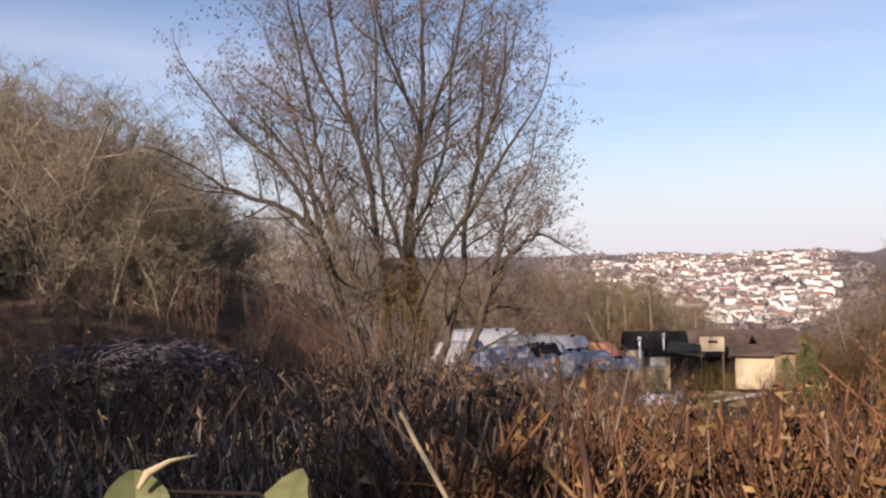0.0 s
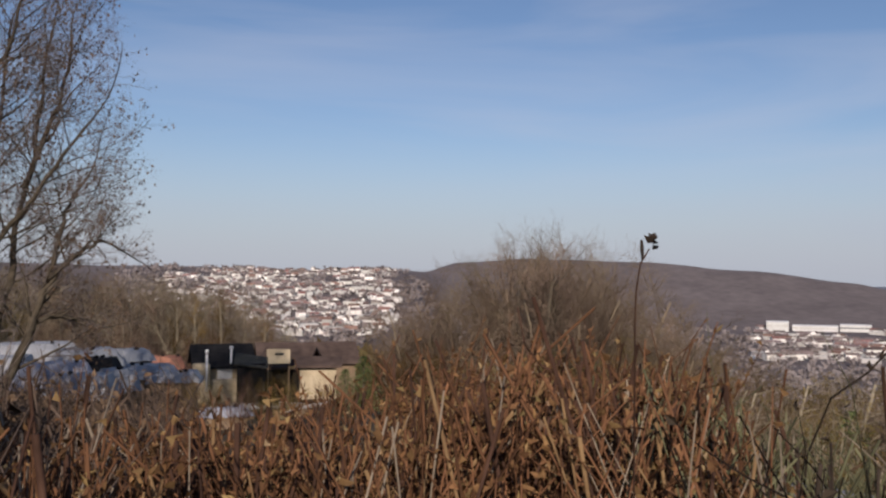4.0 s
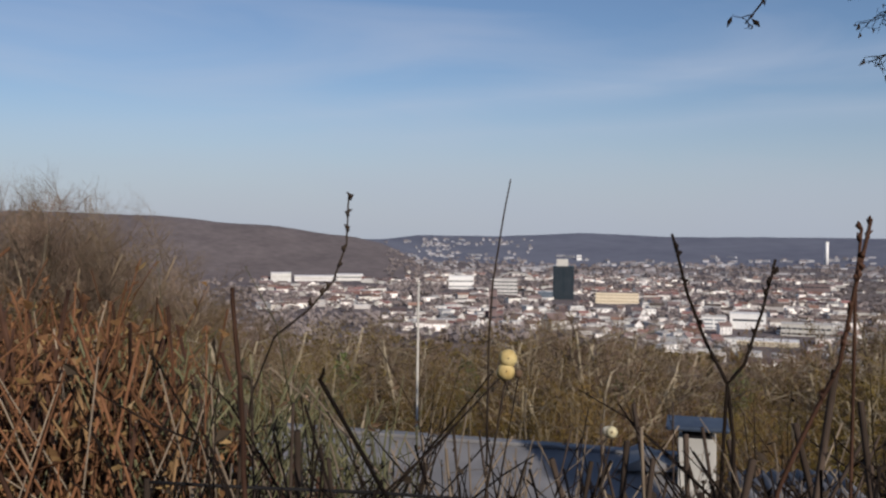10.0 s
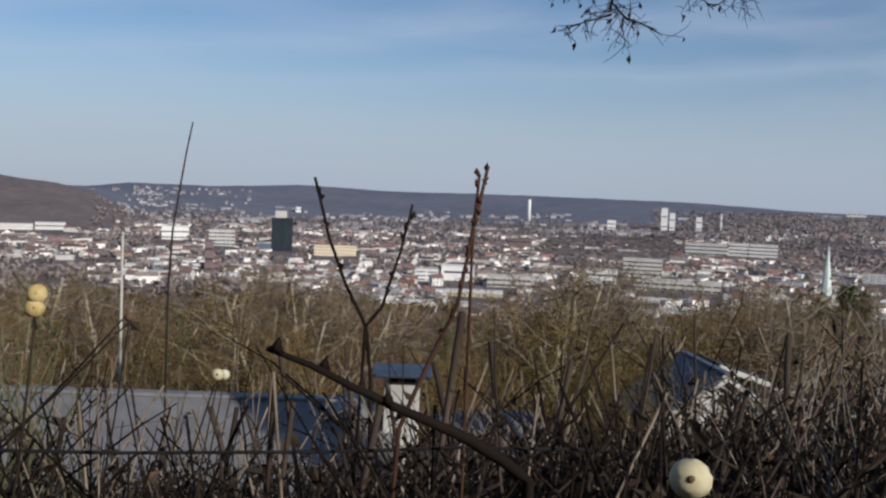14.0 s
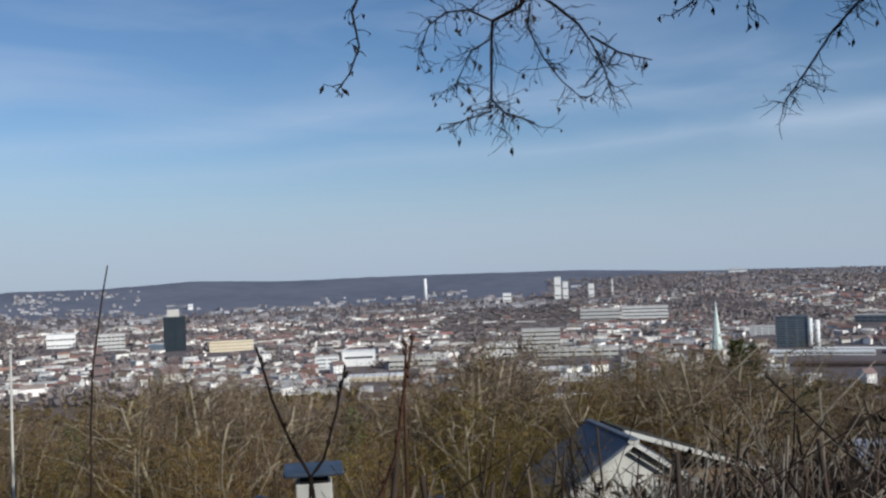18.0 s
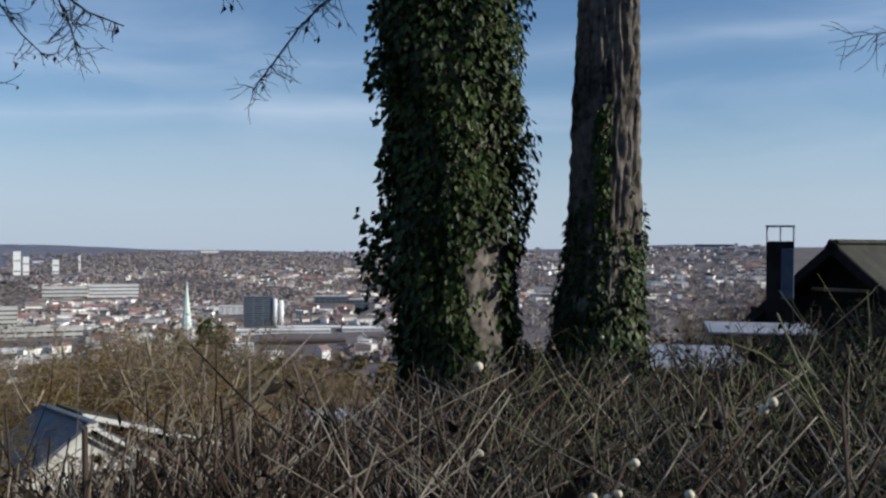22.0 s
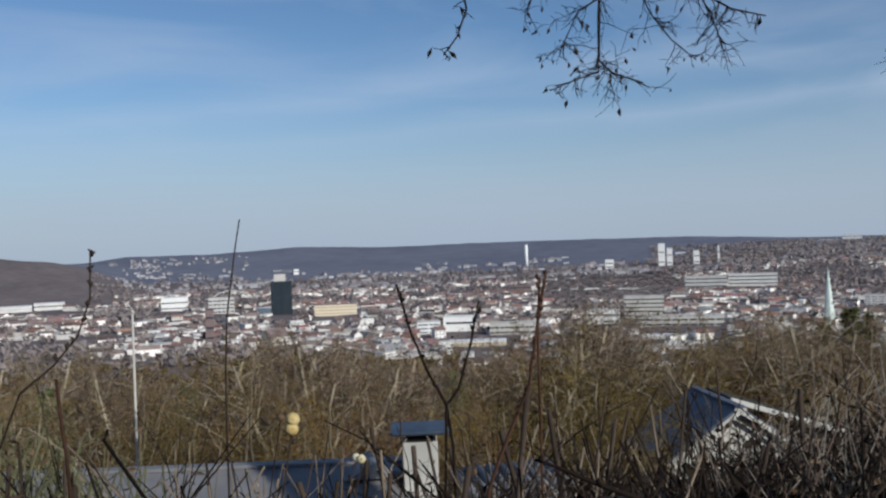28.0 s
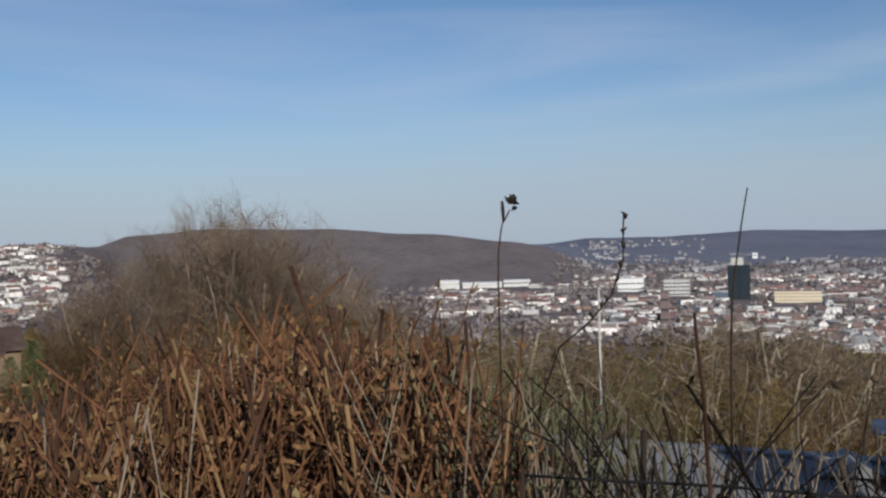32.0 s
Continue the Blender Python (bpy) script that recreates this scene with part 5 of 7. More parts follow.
# tops of the wooded slope by heading, as the angle above the level
BAND = [(33, -4.6), (38, -5.2), (44, -5.6), (49, -6.1), (53, -6.4), (57.8, -6.02), (61.5, -5.84), (66.3, -6.09), (69.0, -6.99), (70.3, -8.35), (72.7, -8.8), (74.4, -7.69), (75.8, -5.74), (77.2, -5.07), (79.9, -5.42), (81.8, -7.27), (83.0, -8.77), (85.2, -8.75), (86.0, -7.4), (88.0, -5.54), (91.0, -5.06), (93.5, -5.28), (95.1, -6.54), (97.9, -6.92), (101.4, -6.62), (108, -7.5), (128, -6.0)]


def band(az):
    return float(np.interp(az, [b[0] for b in BAND], [b[1] for b in BAND]))


# wood to the side and behind the great tree
for az, r, el in ((-29, 34, 8.6), (-26, 36, 9.6), (-23.5, 33, 10.2), (-21.5, 38, 9.9), (-19.3, 35, 8.2), (-17.6, 38, 6.0), (-31, 30, 8.6), (-27, 44, 9.2), (-25, 30, 7.0), (-21, 30, 6.0), (-18.5, 32, 4.4), (-15.8, 40, 4.4)):
    plant("grove", az, r, 1, el + 1.2)
    plant("grove", az + U(-1.2, 1.2), r + U(2, 6), 1, el + U(-0.6, 1.0))
    plant("grove", az + U(-1.5, 1.5), r + U(-2, 4), 1, el * U(0.6, 0.95))
    plant("grove", az + U(-1.2, 1.2), r - U(1, 5), 1, el * U(0.35, 0.6))
for az in np.arange(-15.5, -4, 0.8):
    plant(rnd.choice(("slim2", "oak", "grove")), az + U(-0.4, 0.4), U(62, 90), 1, U(2.8, 4.0) - max(0, az + 11) * 0.3)
for az in np.arange(-27, -8, 1.3):
    plant(rnd.choice(("sapling", "sapling", "bush2")), az + U(-0.6, 0.6), U(17, 24), 1, U(-0.6, 2.4) if az < -14 else U(-1.8, 0.4))
for az in np.arange(-28, -7, 1.3):
    plant("bush2", az + U(-0.5, 0.5), U(14.5, 17), 1, U(-2.6, -1.4))
# strip of wood behind the allotment
for az in np.arange(-5, 14.2, 0.24):
    el = float(np.interp(az, [-5, 0, 5, 8, 10, 12, 13, 14.2], [0.5, -0.1, -0.4, -0.7, -0.9, -1.2, -1.9, -3.6]))
    plant(rnd.choice(("slim2", "slim", "slim2", "oak", "grove")), az + U(-0.25, 0.25), U(56, 84), 1, el + U(-1.0, 0.3))
for az in np.arange(-4, 14, 0.9):
    plant("bush2", az + U(-0.25, 0.25), U(48, 56), 1, U(-4.2, -3.2))
for az in np.arange(12.5, 24, 0.8):
    plant(rnd.choice(("bush", "oak2", "bush2")), az + U(-0.4, 0.4), U(60, 90), 1, U(-4.8, -4.2) if az < 19.5 else U(-4.0, -2.2))
for az in np.arange(8.5, 19, 1.1):
    plant(rnd.choice(("bush2", "bush2", "bush")), az + U(-0.4, 0.4), U(19, 24), 1, U(-9.6, -8.6))
# hazy broad tree in the middle distance, and thicket round it
for az in np.arange(22, 43, 0.7):
    el = float(np.interp(az, [22, 25, 27, 29, 31, 33, 35, 37, 40, 43], [-1.5, 0.0, 1.6, 2.7, 2.4, 1.7, 0.9, -0.8, -2.6, -4.2]))
    plant(rnd.choice(("dome", "oak")), az + U(-0.3, 0.3), U(50, 68), 1, el + U(-2.8, -0.2))
for az, r, el in ((29.2, 62, 2.9), (30.2, 66, 2.6), (27.6, 64, 2.0), (31.8, 66, 2.0), (34.4, 60, 1.5), (35.4, 63, 1.0), (25.0, 60, 0.6), (22.6, 52, -0.4), (36.5, 70, -0.6), (30.5, 55, 0.4), (28.4, 68, 2.2)):
    plant("dome", az, r, 1, el)
for az in np.arange(21, 44, 0.8):
    plant(rnd.choice(("bush", "bush2", "oak2")), az + U(-0.4, 0.4), U(34, 55), 1, band(max(az, 33)) + U(-1.2, 0.8))
# higher heads of the wood on the slope
for az, el in ((76.5, -5.1), (77.3, -4.75), (78.1, -4.8), (79.0, -5.0), (79.8, -5.4), (87.9, -5.5), (88.9, -5.2), (89.9, -5.1), (90.9, -5.15), (91.8, -5.4)):
    plant(rnd.choice(("broad", "oak")), az, U(56, 70), 1, el)
# wooded slope below the town
for az in np.arange(36, 104, 1.0):
    gap = 82.2 < az < 86.0 or 69.8 < az < 74.0
    plant(rnd.choice(("round", "round2", "broad", "oak", "broad")), az + U(-0.3, 0.3), U(46, 84), 1, band(az) + U(-1.2, 0.4) - (0.7 if gap else 0))
for az in np.arange(40, 104, 2.2):
    if 81.6 < az < 86.6 or 69.6 < az < 74.2:
        continue
    plant(rnd.choice(("round", "broad", "broad")), az + U(-0.5, 0.5), U(25, 38), 1, band(az) + U(-1.0, 0.5))
for az in np.arange(41, 104, 3.4):
    plant(rnd.choice(("pale", "round", "bush2")), az + U(-0.8, 0.8), U(20, 30), 1, band(az) + U(-3.4, -1.6))
for az in np.arange(42, 84, 2.6):
    plant("round2", az + U(-0.6, 0.6), U(18, 24), 1, U(-10.8, -9.0))
for az in (76.6, 78.2, 79.8, 81.2, 88.6, 90.4, 92.2, 93.4, 66.0, 58.8):
    plant(rnd.choice(("broad", "round")), az, U(27, 34), 1, band(az) + 0.8)
for az in np.arange(90, 128, 1.4):
    plant(rnd.choice(("bush2", "bush", "oak2")), az + U(-0.5, 0.5), U(34, 60), 1, band(az) + U(-1.4, 0.0))
for az in (126, 126.6, 127.4):
    plant("bush2", az, 40, 1, -2.4)

# rust-leaved shrub and conifers in the slope wood
def conifer(name, label, az, r, el, width):
    g = ground(az, r)
    h = r * math.tan(radians(el)) - g.z
    t = thing(name, label, "tree", at=tuple(g))
    s = Soup()
    s.tube([Vector((0, 0, -0.5)), Vector((0, 0, h * 0.96))], [h * 0.022, h * 0.004], 6)
    part("trunk", s, M_BARK, t)
    s = Soup(False)
    for k in range(34):
        f = k / 33
        z, w = h * (0.14 + 0.84 * f), width * (1 - f) ** 0.8 * U(0.75, 1.1) + 0.06
        for j in range(9):
            a = U(0, 2 * math.pi)
            tip = Vector((math.cos(a) * w, math.sin(a) * w, z - w * 0.25))
            for i in range(7):
                u = (i + 1) / 7
                q = Vector((0, 0, z)).lerp(tip, u)
                s.leaf(q, Vector((math.cos(a) + U(-1, 1), math.sin(a) + U(-1, 1), U(-0.8, 0.3))), h * 0.042 * U(0.7, 1.2), 0.35, 0.2)
    part("needles", s, M_CONIFER, t)


conifer("spruce_tree", "slim dark green spruce on the wooded slope", 93.85, 70, -4.5, 0.95)
conifer("spruce_tree", "slim dark green spruce on the wooded slope", 94.65, 74, -4.9, 0.85)
conifer("spruce_tree", "slim dark green spruce on the wooded slope", 92.45, 72, -5.5, 0.85)
conifer("young_conifer", "small dark green conifer beside the sheds", 19.4, 30, -5.1, 0.85)
conifer("young_conifer", "small dark green conifer beside the sheds", 18.3, 31, -5.9, 0.6)

# the great bare tree by the allotment
BIG = [
    lv(6, 0.20, 0.05, 8, 0.10, 0.54, 0.58, sides=4, thin=0.50, taper=0.3, limb_levels=0),
    lv(5, 0.28, 0.04, 6, 0.10, 0.52, 0.58, thin=0.55, taper=0.4, leaves=0),
    lv(3, 0.34, 0.03, 5, 0.12, 0.60, 0.60, thin=0.66, taper=0.6, leaves=0.42),
    lv(2, 0.36, 0.0, 0, taper=0.7, leaves=0.12),
]
BIG[0]["leaf"] = 0.070
g = ground(-4.3, 19.5)
great = thing("great_tree", "large bare many-stemmed tree with a few dry leaves", "tree", at=tuple(g))
limbs, twigs, dry = Soup(), Soup(), Soup(False)


def main_limb(r0, r1, count, reach, depth, *pts):
    """A limb of the great tree along points given across and up, with side branches; depth: how far it leans to and fro."""
    p = [Vector((x, depth * (i / (len(pts) - 1)) ** 1.2, z)) for i, (x, z) in enumerate(pts)]
    line = []
    for k in range(len(p) - 1):
        a, b, c, d = p[max(0, k - 1)], p[k], p[k + 1], p[min(len(p) - 1, k + 2)]
        for i in range(4):
            u = i / 4
            q = b * 2 + (c - a) * u + (a * 2 - b * 5 + c * 4 - d) * u * u + (b * 3 - a - c * 3 + d) * u * u * u
            line.append(q * 0.5 + Vector((U(-1, 1), U(-1, 1), U(-1, 1))) * 0.035)
    line.append(p[-1])
    n = len(line)
    limbs.tube(line, [1.2 * (r0 + (r1 - r0) * (i / (n - 1)) ** 0.8) for i in range(n)], 8)
    for k in range(count):
        f = 0.22 + 0.78 * (k + U(0.1, 0.9)) / count
        i = min(n - 2, int(f * (n - 1)))
        t = (line[i + 1] - line[i]).normalized()
        side = Vector((U(-1, 1), U(-1, 1), U(-0.6, 0.8)))
        side = (side - t * side.dot(t)).normalized()
        grow(limbs, twigs, line[i], t * 0.55 + side * 0.75 + Vector((0, 0, 0.12)), reach * U(0.75, 1.4) * (1.2 - 0.35 * f), (r0 + (r1 - r0) * f) * 0.40 + 0.003, 0, BIG, dry)
    grow(limbs, twigs, line[-1], line[-1] - line[-2], reach * 1.0, r1, 0, BIG, dry)


main_limb(0.085, 0.030, 15, 1.7, -0.5, (-0.25, -0.4), (-0.57, 0.5), (-1.14, 1.7), (-1.42, 2.6), (-1.75, 3.5), (-2.36, 3.95), (-3.1, 4.25), (-3.5, 4.4))
main_limb(0.075, 0.022, 14, 1.7, 0.9, (-0.15, 0.2), (-0.33, 1.6), (-0.9, 2.4), (-1.25, 3.2), (-1.87, 4.4), (-2.36, 5.2), (-3.0, 6.0))
main_limb(0.080, 0.022, 15, 1.8, -0.8, (-0.1, -0.3), (-0.33, 1.6), (-0.40, 3.0), (-0.56, 4.5), (-0.9, 5.7), (-1.1, 6.9), (-1.3, 8.2))
main_limb(0.120, 0.024, 17, 1.9, 0.3, (0.12, -0.5), (0.14, 1.7), (0.2, 3.4), (0.33, 4.5), (0.52, 5.7), (0.57, 6.9), (0.55, 8.6))
main_limb(0.065, 0.020, 13, 1.6, -0.9, (0.16, 0.9), (0.33, 1.8), (0.8, 2.85), (1.3, 3.6), (1.7, 4.1), (2.1, 4.8), (2.6, 5.5))
main_limb(0.085, 0.022, 15, 1.7, 0.8, (0.45, -0.4), (0.8, 0.75), (1.15, 2.0), (1.32, 2.85), (1.36, 3.6), (1.63, 4.7), (1.75, 5.8), (1.9, 7.2))
main_limb(0.095, 0.026, 14, 1.15, -0.3, (0.85, -0.4), (1.25, 0.6), (1.65, 1.6), (1.82, 2.2), (2.1, 2.75), (2.6, 3.15), (2.9, 3.3))
main_limb(0.050, 0.020, 10, 1.4, 0.4, (1.95, 2.5), (2.1, 3.3), (2.3, 4.0), (2.7, 4.7))
main_limb(0.040, 0.016, 8, 1.1, 0.2, (1.72, 1.75), (2.25, 1.85), (2.75, 1.65))
main_limb(0.045, 0.016, 8, 1.2, -0.3, (-0.75, 0.8), (-1.3, 1.25), (-1.8, 1.6), (-2.3, 2.1))
main_limb(0.055, 0.020, 12, 1.6, 0.7, (-1.35, 2.5), (-1.7, 3.7), (-1.9, 4.8), (-2.4, 6.6))
main_limb(0.050, 0.020, 13, 1.7, -1.0, (-1.2, 3.1), (-1.5, 4.6), (-1.7, 6.0), (-2.0, 7.8))
main_limb(0.050, 0.020, 12, 1.5, 0.6, (1.5, 4.3), (1.9, 5.4), (2.2, 6.4), (2.3, 7.4))
main_limb(0.045, 0.018, 11, 1.5, -0.6, (-1.75, 3.5), (-2.3, 4.7), (-3.2, 5.5), (-3.7, 6.2))
main_limb(0.055, 0.020, 12, 1.6, -1.1, (0.18, 2.6), (-0.2, 3.8), (-0.35, 5.2), (-0.3, 7.2))
main_limb(0.045, 0.018, 14, 1.7, -0.4, (-0.5, 4.2), (-0.8, 5.4), (-1.5, 6.6), (-1.9, 8.0))
main_limb(0.045, 0.018, 14, 1.7, 0.6, (0.5, 5.6), (0.1, 6.5), (-0.3, 7.6), (-0.5, 8.8))
main_limb(0.045, 0.018, 14, 1.7, -0.7, (0.35, 4.6), (0.9, 6.2), (1.3, 7.2), (1.5, 8.4))
main_limb(0.050, 0.020, 12, 1.6, 1.2, (0.22, 3.2), (0.7, 4.3), (1.05, 5.6), (1.2, 7.6))
for _ in range(240):   # whips and shoots round the foot
    a = U(0, 6.28)
    pts, _d = way(Vector((math.cos(a) * U(0.1, 1.3), math.sin(a) * 0.9, -0.3)), 4, Vector((U(-0.5, 0.5), U(-0.5, 0.5), 1)), U(1.0, 2.6), 0.16, 0.03)
    twigs.tube(pts, [0.012, 0.010, 0.008, 0.006, 0.004], 3)
part("trunk", limbs, M_BARKDARK, great)
part("crown", twigs, M_TWIGPALE, great, "pale bare twigs")
part("dry_leaves", dry, M_LEAFDRY, great, "dry brown leaves left on the twigs")
s = Soup(False)
for _ in range(6500):
    a, z = U(0, 6.28), 2.9 * rnd.random() ** 1.2
    k = 0.72 - 0.14 * z
    p = Vector((-0.02 + math.cos(a) * k * U(0.6, 1.1), 0.05 + math.sin(a) * k * U(0.6, 1.1), z))
    s.leaf(p, Vector((math.cos(a), math.sin(a), U(-1, 0.2))), U(0.04, 0.085), 0.5, 0.4)
part("undergrowth", s, M_MOSS, great, "mossy growth round the stems")


# dense evergreens: first unseen ones above the camera, added to shade the foreground
def dense_tree(name, label, x, y, h, w, leaves_n=2600):
    z = land(x, y)
    t = thing(name, label, "tree", "evergreens on the bank above", at=(x, y, z))
    s = Soup()
    s.tube([Vector((0, 0, -0.3)), Vector((0.1, 0, h * 0.5)), Vector((0, 0, h * 0.95))], [w * 0.10, w * 0.07, w * 0.02], 7)
    part("trunk", s, M_BARK, t)
    s = Soup(False)
    for _ in range(leaves_n):
        u = rnd.random() ** 0.8
        a, e = U(0, 6.28), math.sqrt(U(0.05, 1)) * w * math.sin(math.pi * min(1, 0.18 + 0.8 * u)) ** 0.8
        p = Vector((math.cos(a) * e, math.sin(a) * e, h * (0.06 + 0.94 * u)))
        s.leaf(p, Vector((U(-1, 1), U(-1, 1), U(-0.8, 0.6))), U(0.10, 0.22) * (0.6 + 0.12 * h), 0.6, 0.2)
    part("foliage", s, M_CONIFER, t, kind="stuff")


# bushes and trees out of view, set and sized to block the sun
for x, y, h in ((-10.8, -1.5, 8.32), (-9.4, -2.5, 7.90), (-7.8, -1.7, 6.86), (-6.4, -0.5, 5.41), (-5.1, -1.3, 5.41), (-4.2, -2.3, 5.20), (-3.2, -3.1, 4.30), (-2.1, -4.1, 2.70), (-0.9, -5.0, 2.70), (0.3, -6.1, 3.69), (1.5, -7.0, 3.74), (2.7, -7.8, 3.74)):
    dense_tree("holly_bush", "unseen evergreen bush on the bank, added to shade the foreground", x, y, h, 1.15, 1700)
for x, y, h, w in ((-10.4, 2.8, 8.0, 2.2), (-13.3, 3.9, 9.0, 2.6), (-16.0, 5.7, 9.0, 2.8), (-18.8, 8.3, 9.5, 3.0)):
    dense_tree("holly_tree", "tall unseen evergreen tree, added to shade the foreground", x, y, h, w, 3000)
for az, r, h, w in ((-27, 31, 3.2, 2.0), (-24.6, 32, 2.8, 1.8), (-21.5, 34, 2.6, 1.8), (-18.6, 33, 2.4, 1.6), (-29, 29, 3.8, 1.8)):
    g = ground(az, r)
    dense_tree("holly_bush", "dark evergreen bush at the edge of the wood", g.x, g.y, h, w, 1600)

# dark evergreens added for shaded gaps in the slope wood, and a rust-leaved beech
for az, r, top in ((47.5, 46, -7.6), (55, 50, -8.0), (64.5, 44, -8.6), (71, 52, -8.0), (79.3, 40, -10.2), (86.5, 46, -9.2), (97.5, 50, -7.4), (38.5, 48, -7.2)):
    g = ground(az, r)
    dense_tree("holly_bush", "dark evergreen bush added for a shaded gap in the slope wood", g.x, g.y, max(1.5, r * math.tan(radians(top)) - g.z), 1.5, 1100)
g = ground(86.9, 40)
t = thing("beech_tree", "young beech holding rust-brown leaves", "tree", at=tuple(g))
limbs, twigs, rust = Soup(), Soup(), Soup(False)
bh = 40 * math.tan(radians(-6.1)) - g.z
for k in range(4):
    a = k * 1.6
    grow(limbs, twigs, Vector((math.cos(a) * 0.2, math.sin(a) * 0.2, -0.3)), Vector((math.cos(a) * 0.3, math.sin(a) * 0.3, 1)), bh * 0.85, 0.07, 0, BUSH)
for _ in range(1800):
    v = rnd.choice(twigs.v)
    rust.leaf(v, Vector((U(-1, 1), U(-1, 1), U(-1, 0.3))), U(0.10, 0.2), 0.6, 0.4)
part("trunk", limbs, M_BARK, t)
part("crown", twigs, M_TWIG, t)
part("rust_leaves", rust, M_LEAFBROWN, t, "rust-brown leaves", "stuff")


# ---- thickets in the foreground ----
def thicket(name, label, category, az0, az1, r0, r1, count, crest, reach, stem_m, stem_r, leaf_sets, bend=0.10, lean=0.35, fade=1.0, shoots=3, thin=0.75, spring=(0.05, 0.15), single=""):
    """Branching stems that stand on the ground in a stretch of the plan; crest(az): the angle at which most of them end; reach: how far past it."""
    t = thing(name, label, category, kind="" if single else "stuff")
    stems = Soup()
    soups = [Soup(False) for _ in leaf_sets]

    def leafy(pts, lo, hi, share):
        k = len(pts)
        for s, (m, num, size, _lo, _hi, wide, curl) in zip(soups, leaf_sets):
            x = num * share
            n = int(x) + (rnd.random() < x - int(x))
            for _k in range(n):
                u = U(lo, hi) * (k - 1)
                i = min(k - 2, int(u))
                p = pts[i].lerp(pts[i + 1], u - i)
                s.leaf(p, Vector((U(-1, 1), U(-1, 1), U(_lo, _hi))), size * U(0.45, 1.4), wide * U(0.6, 1.3), curl * U(0.3, 1.6))

    for _ in range(count):
        az = U(az0, az1)
        r = r0 + (r1 - r0) * rnd.random() ** fade
        clump = 1.7 * noise.noise(polar(az, r) * 2.3 + Vector((3.3, 0, 0)))
        el = crest(az, r) + clump + (rnd.gauss(0, 1) * reach[0] if rnd.random() < 0.88 else U(0, reach[1]))
        g = ground(az, r)
        top = polar(az, r, r * math.tan(radians(el)))
        h = max(0.25, top.z - g.z)
        top.z = g.z + h
        ln = lean * (2.2 if rnd.random() < 0.15 else 1)
        foot = Vector((top.x, top.y, g.z - 0.05)) - Vector((U(-ln, ln), U(-ln, ln), 0)) * h
        k = 7
        jag, jog = Vector((U(-1, 1), U(-1, 1), 0)) * bend * h, Vector((U(-1, 1), U(-1, 1), 0)) * bend * 0.5 * h
        pts = []
        for i in range(k):
            u = i / (k - 1)
            pts.append(foot.lerp(top, u) + jag * math.sin(u * math.pi) + jog * math.sin(u * 2 * math.pi + 1) * u + Vector((U(-1, 1), U(-1, 1), U(-0.5, 0.5))) * bend * 0.10 * h)
        sr = stem_r * U(0.55, 1.5)
        stems.tube(pts, [sr * (1.25 - thin * i / (k - 1)) * (1 if i % 2 or i == 0 else U(1.0, 1.45)) for i in range(k)], 4)
        leafy(pts, 0.55, 1.0, 0.35)
        for _s in range(rnd.randrange(shoots + 1)):
            u = U(0.45, 0.95) * (k - 1)
            i = min(k - 2, int(u))
            q = pts[i].lerp(pts[i + 1], u - i)
            sp, _d = way(q, 3, Vector((U(-1, 1), U(-1, 1), U(0.0, 1.3))), h * U(*spring), 0.25, 0.04)
            stems.tube(sp, [sr * 0.6, sr * 0.5, sr * 0.4, sr * 0.25], 3)
            leafy(sp, 0.2, 1.0, 0.65 / max(1, shoots * 0.5))
        if single:
            part(single, stems, stem_m, t)
            stems = Soup()
    if not single:
        part("stems", stems, stem_m, t, kind="stuff")
    for s, spec_ in zip(soups, leaf_sets):
        part("leaves", s, spec_[0], t, kind="stuff")
    return t


def table(*rows):
    xs, ys = [q[0] for q in rows], [q[1] for q in rows]
    return lambda az, r: float(np.interp(az, xs, ys))


# red-brown hedge with withered leaves, close to the camera
hedge_top = table((-12, -11.5), (-4, -10), (4, -10.8), (10, -10.4), (14, -10.0), (18, -9.0), (22, -7.7), (26, -6.8), (32, -6.6), (36, -7.4), (40, -10.2), (43, -14.5), (47, -17))
thicket("leafy_hedge", "clipped hedge of red-brown stems with withered brown leaves", "hedge", -13, 38, 1.55, 3.4, 1600, hedge_top, (1.5, 2.8), M_STEMRED, 0.0033,
        [(M_LEAFBROWN, 26, 0.018, -0.6, 2.0, 0.38, 1.0), (M_LEAFGOLD, 6, 0.018, -0.5, 2.0, 0.38, 0.95), (M_LEAFTAN, 3, 0.016, -0.5, 2.0, 0.32, 0.8)], 0.16, 0.28, 1.1, 6)
thicket("cut_canes", "tall red-brown cut canes with knobbly buds above the hedge", "canes", -10, 46, 1.5, 2.7, 270, hedge_top, (1.4, 5.2), M_STEMDARK, 0.0034, [(M_LEAFBROWN, 9, 0.017, 0.2, 1.5, 0.35, 0.7)], 0.09, 0.25, 1.0, 3, 0.35, (0.02, 0.06), single="cane")
thicket("dry_stalks", "bleached dry stalks standing in the hedge", "stalks", -13, 46, 1.5, 2.6, 80, hedge_top, (1.8, 2.0), M_STEM, 0.0027, [(M_LEAFTAN, 2, 0.024, -0.5, 1.5, 0.3, 0.36)], 0.06, 0.4, 1.0, 2, single="stalk")
thicket("golden_canes", "golden-brown dry canes in the hedge", "canes", -12, 46, 1.5, 2.8, 220, lambda az, r: hedge_top(az, r) - 1.0, (1.4, 1.8), M_STEMGOLD, 0.0031, [(M_LEAFGOLD, 7, 0.018, -0.5, 1.5, 0.35, 0.7)], 0.11, 0.3, 1.0, 2, 0.4, single="cane")
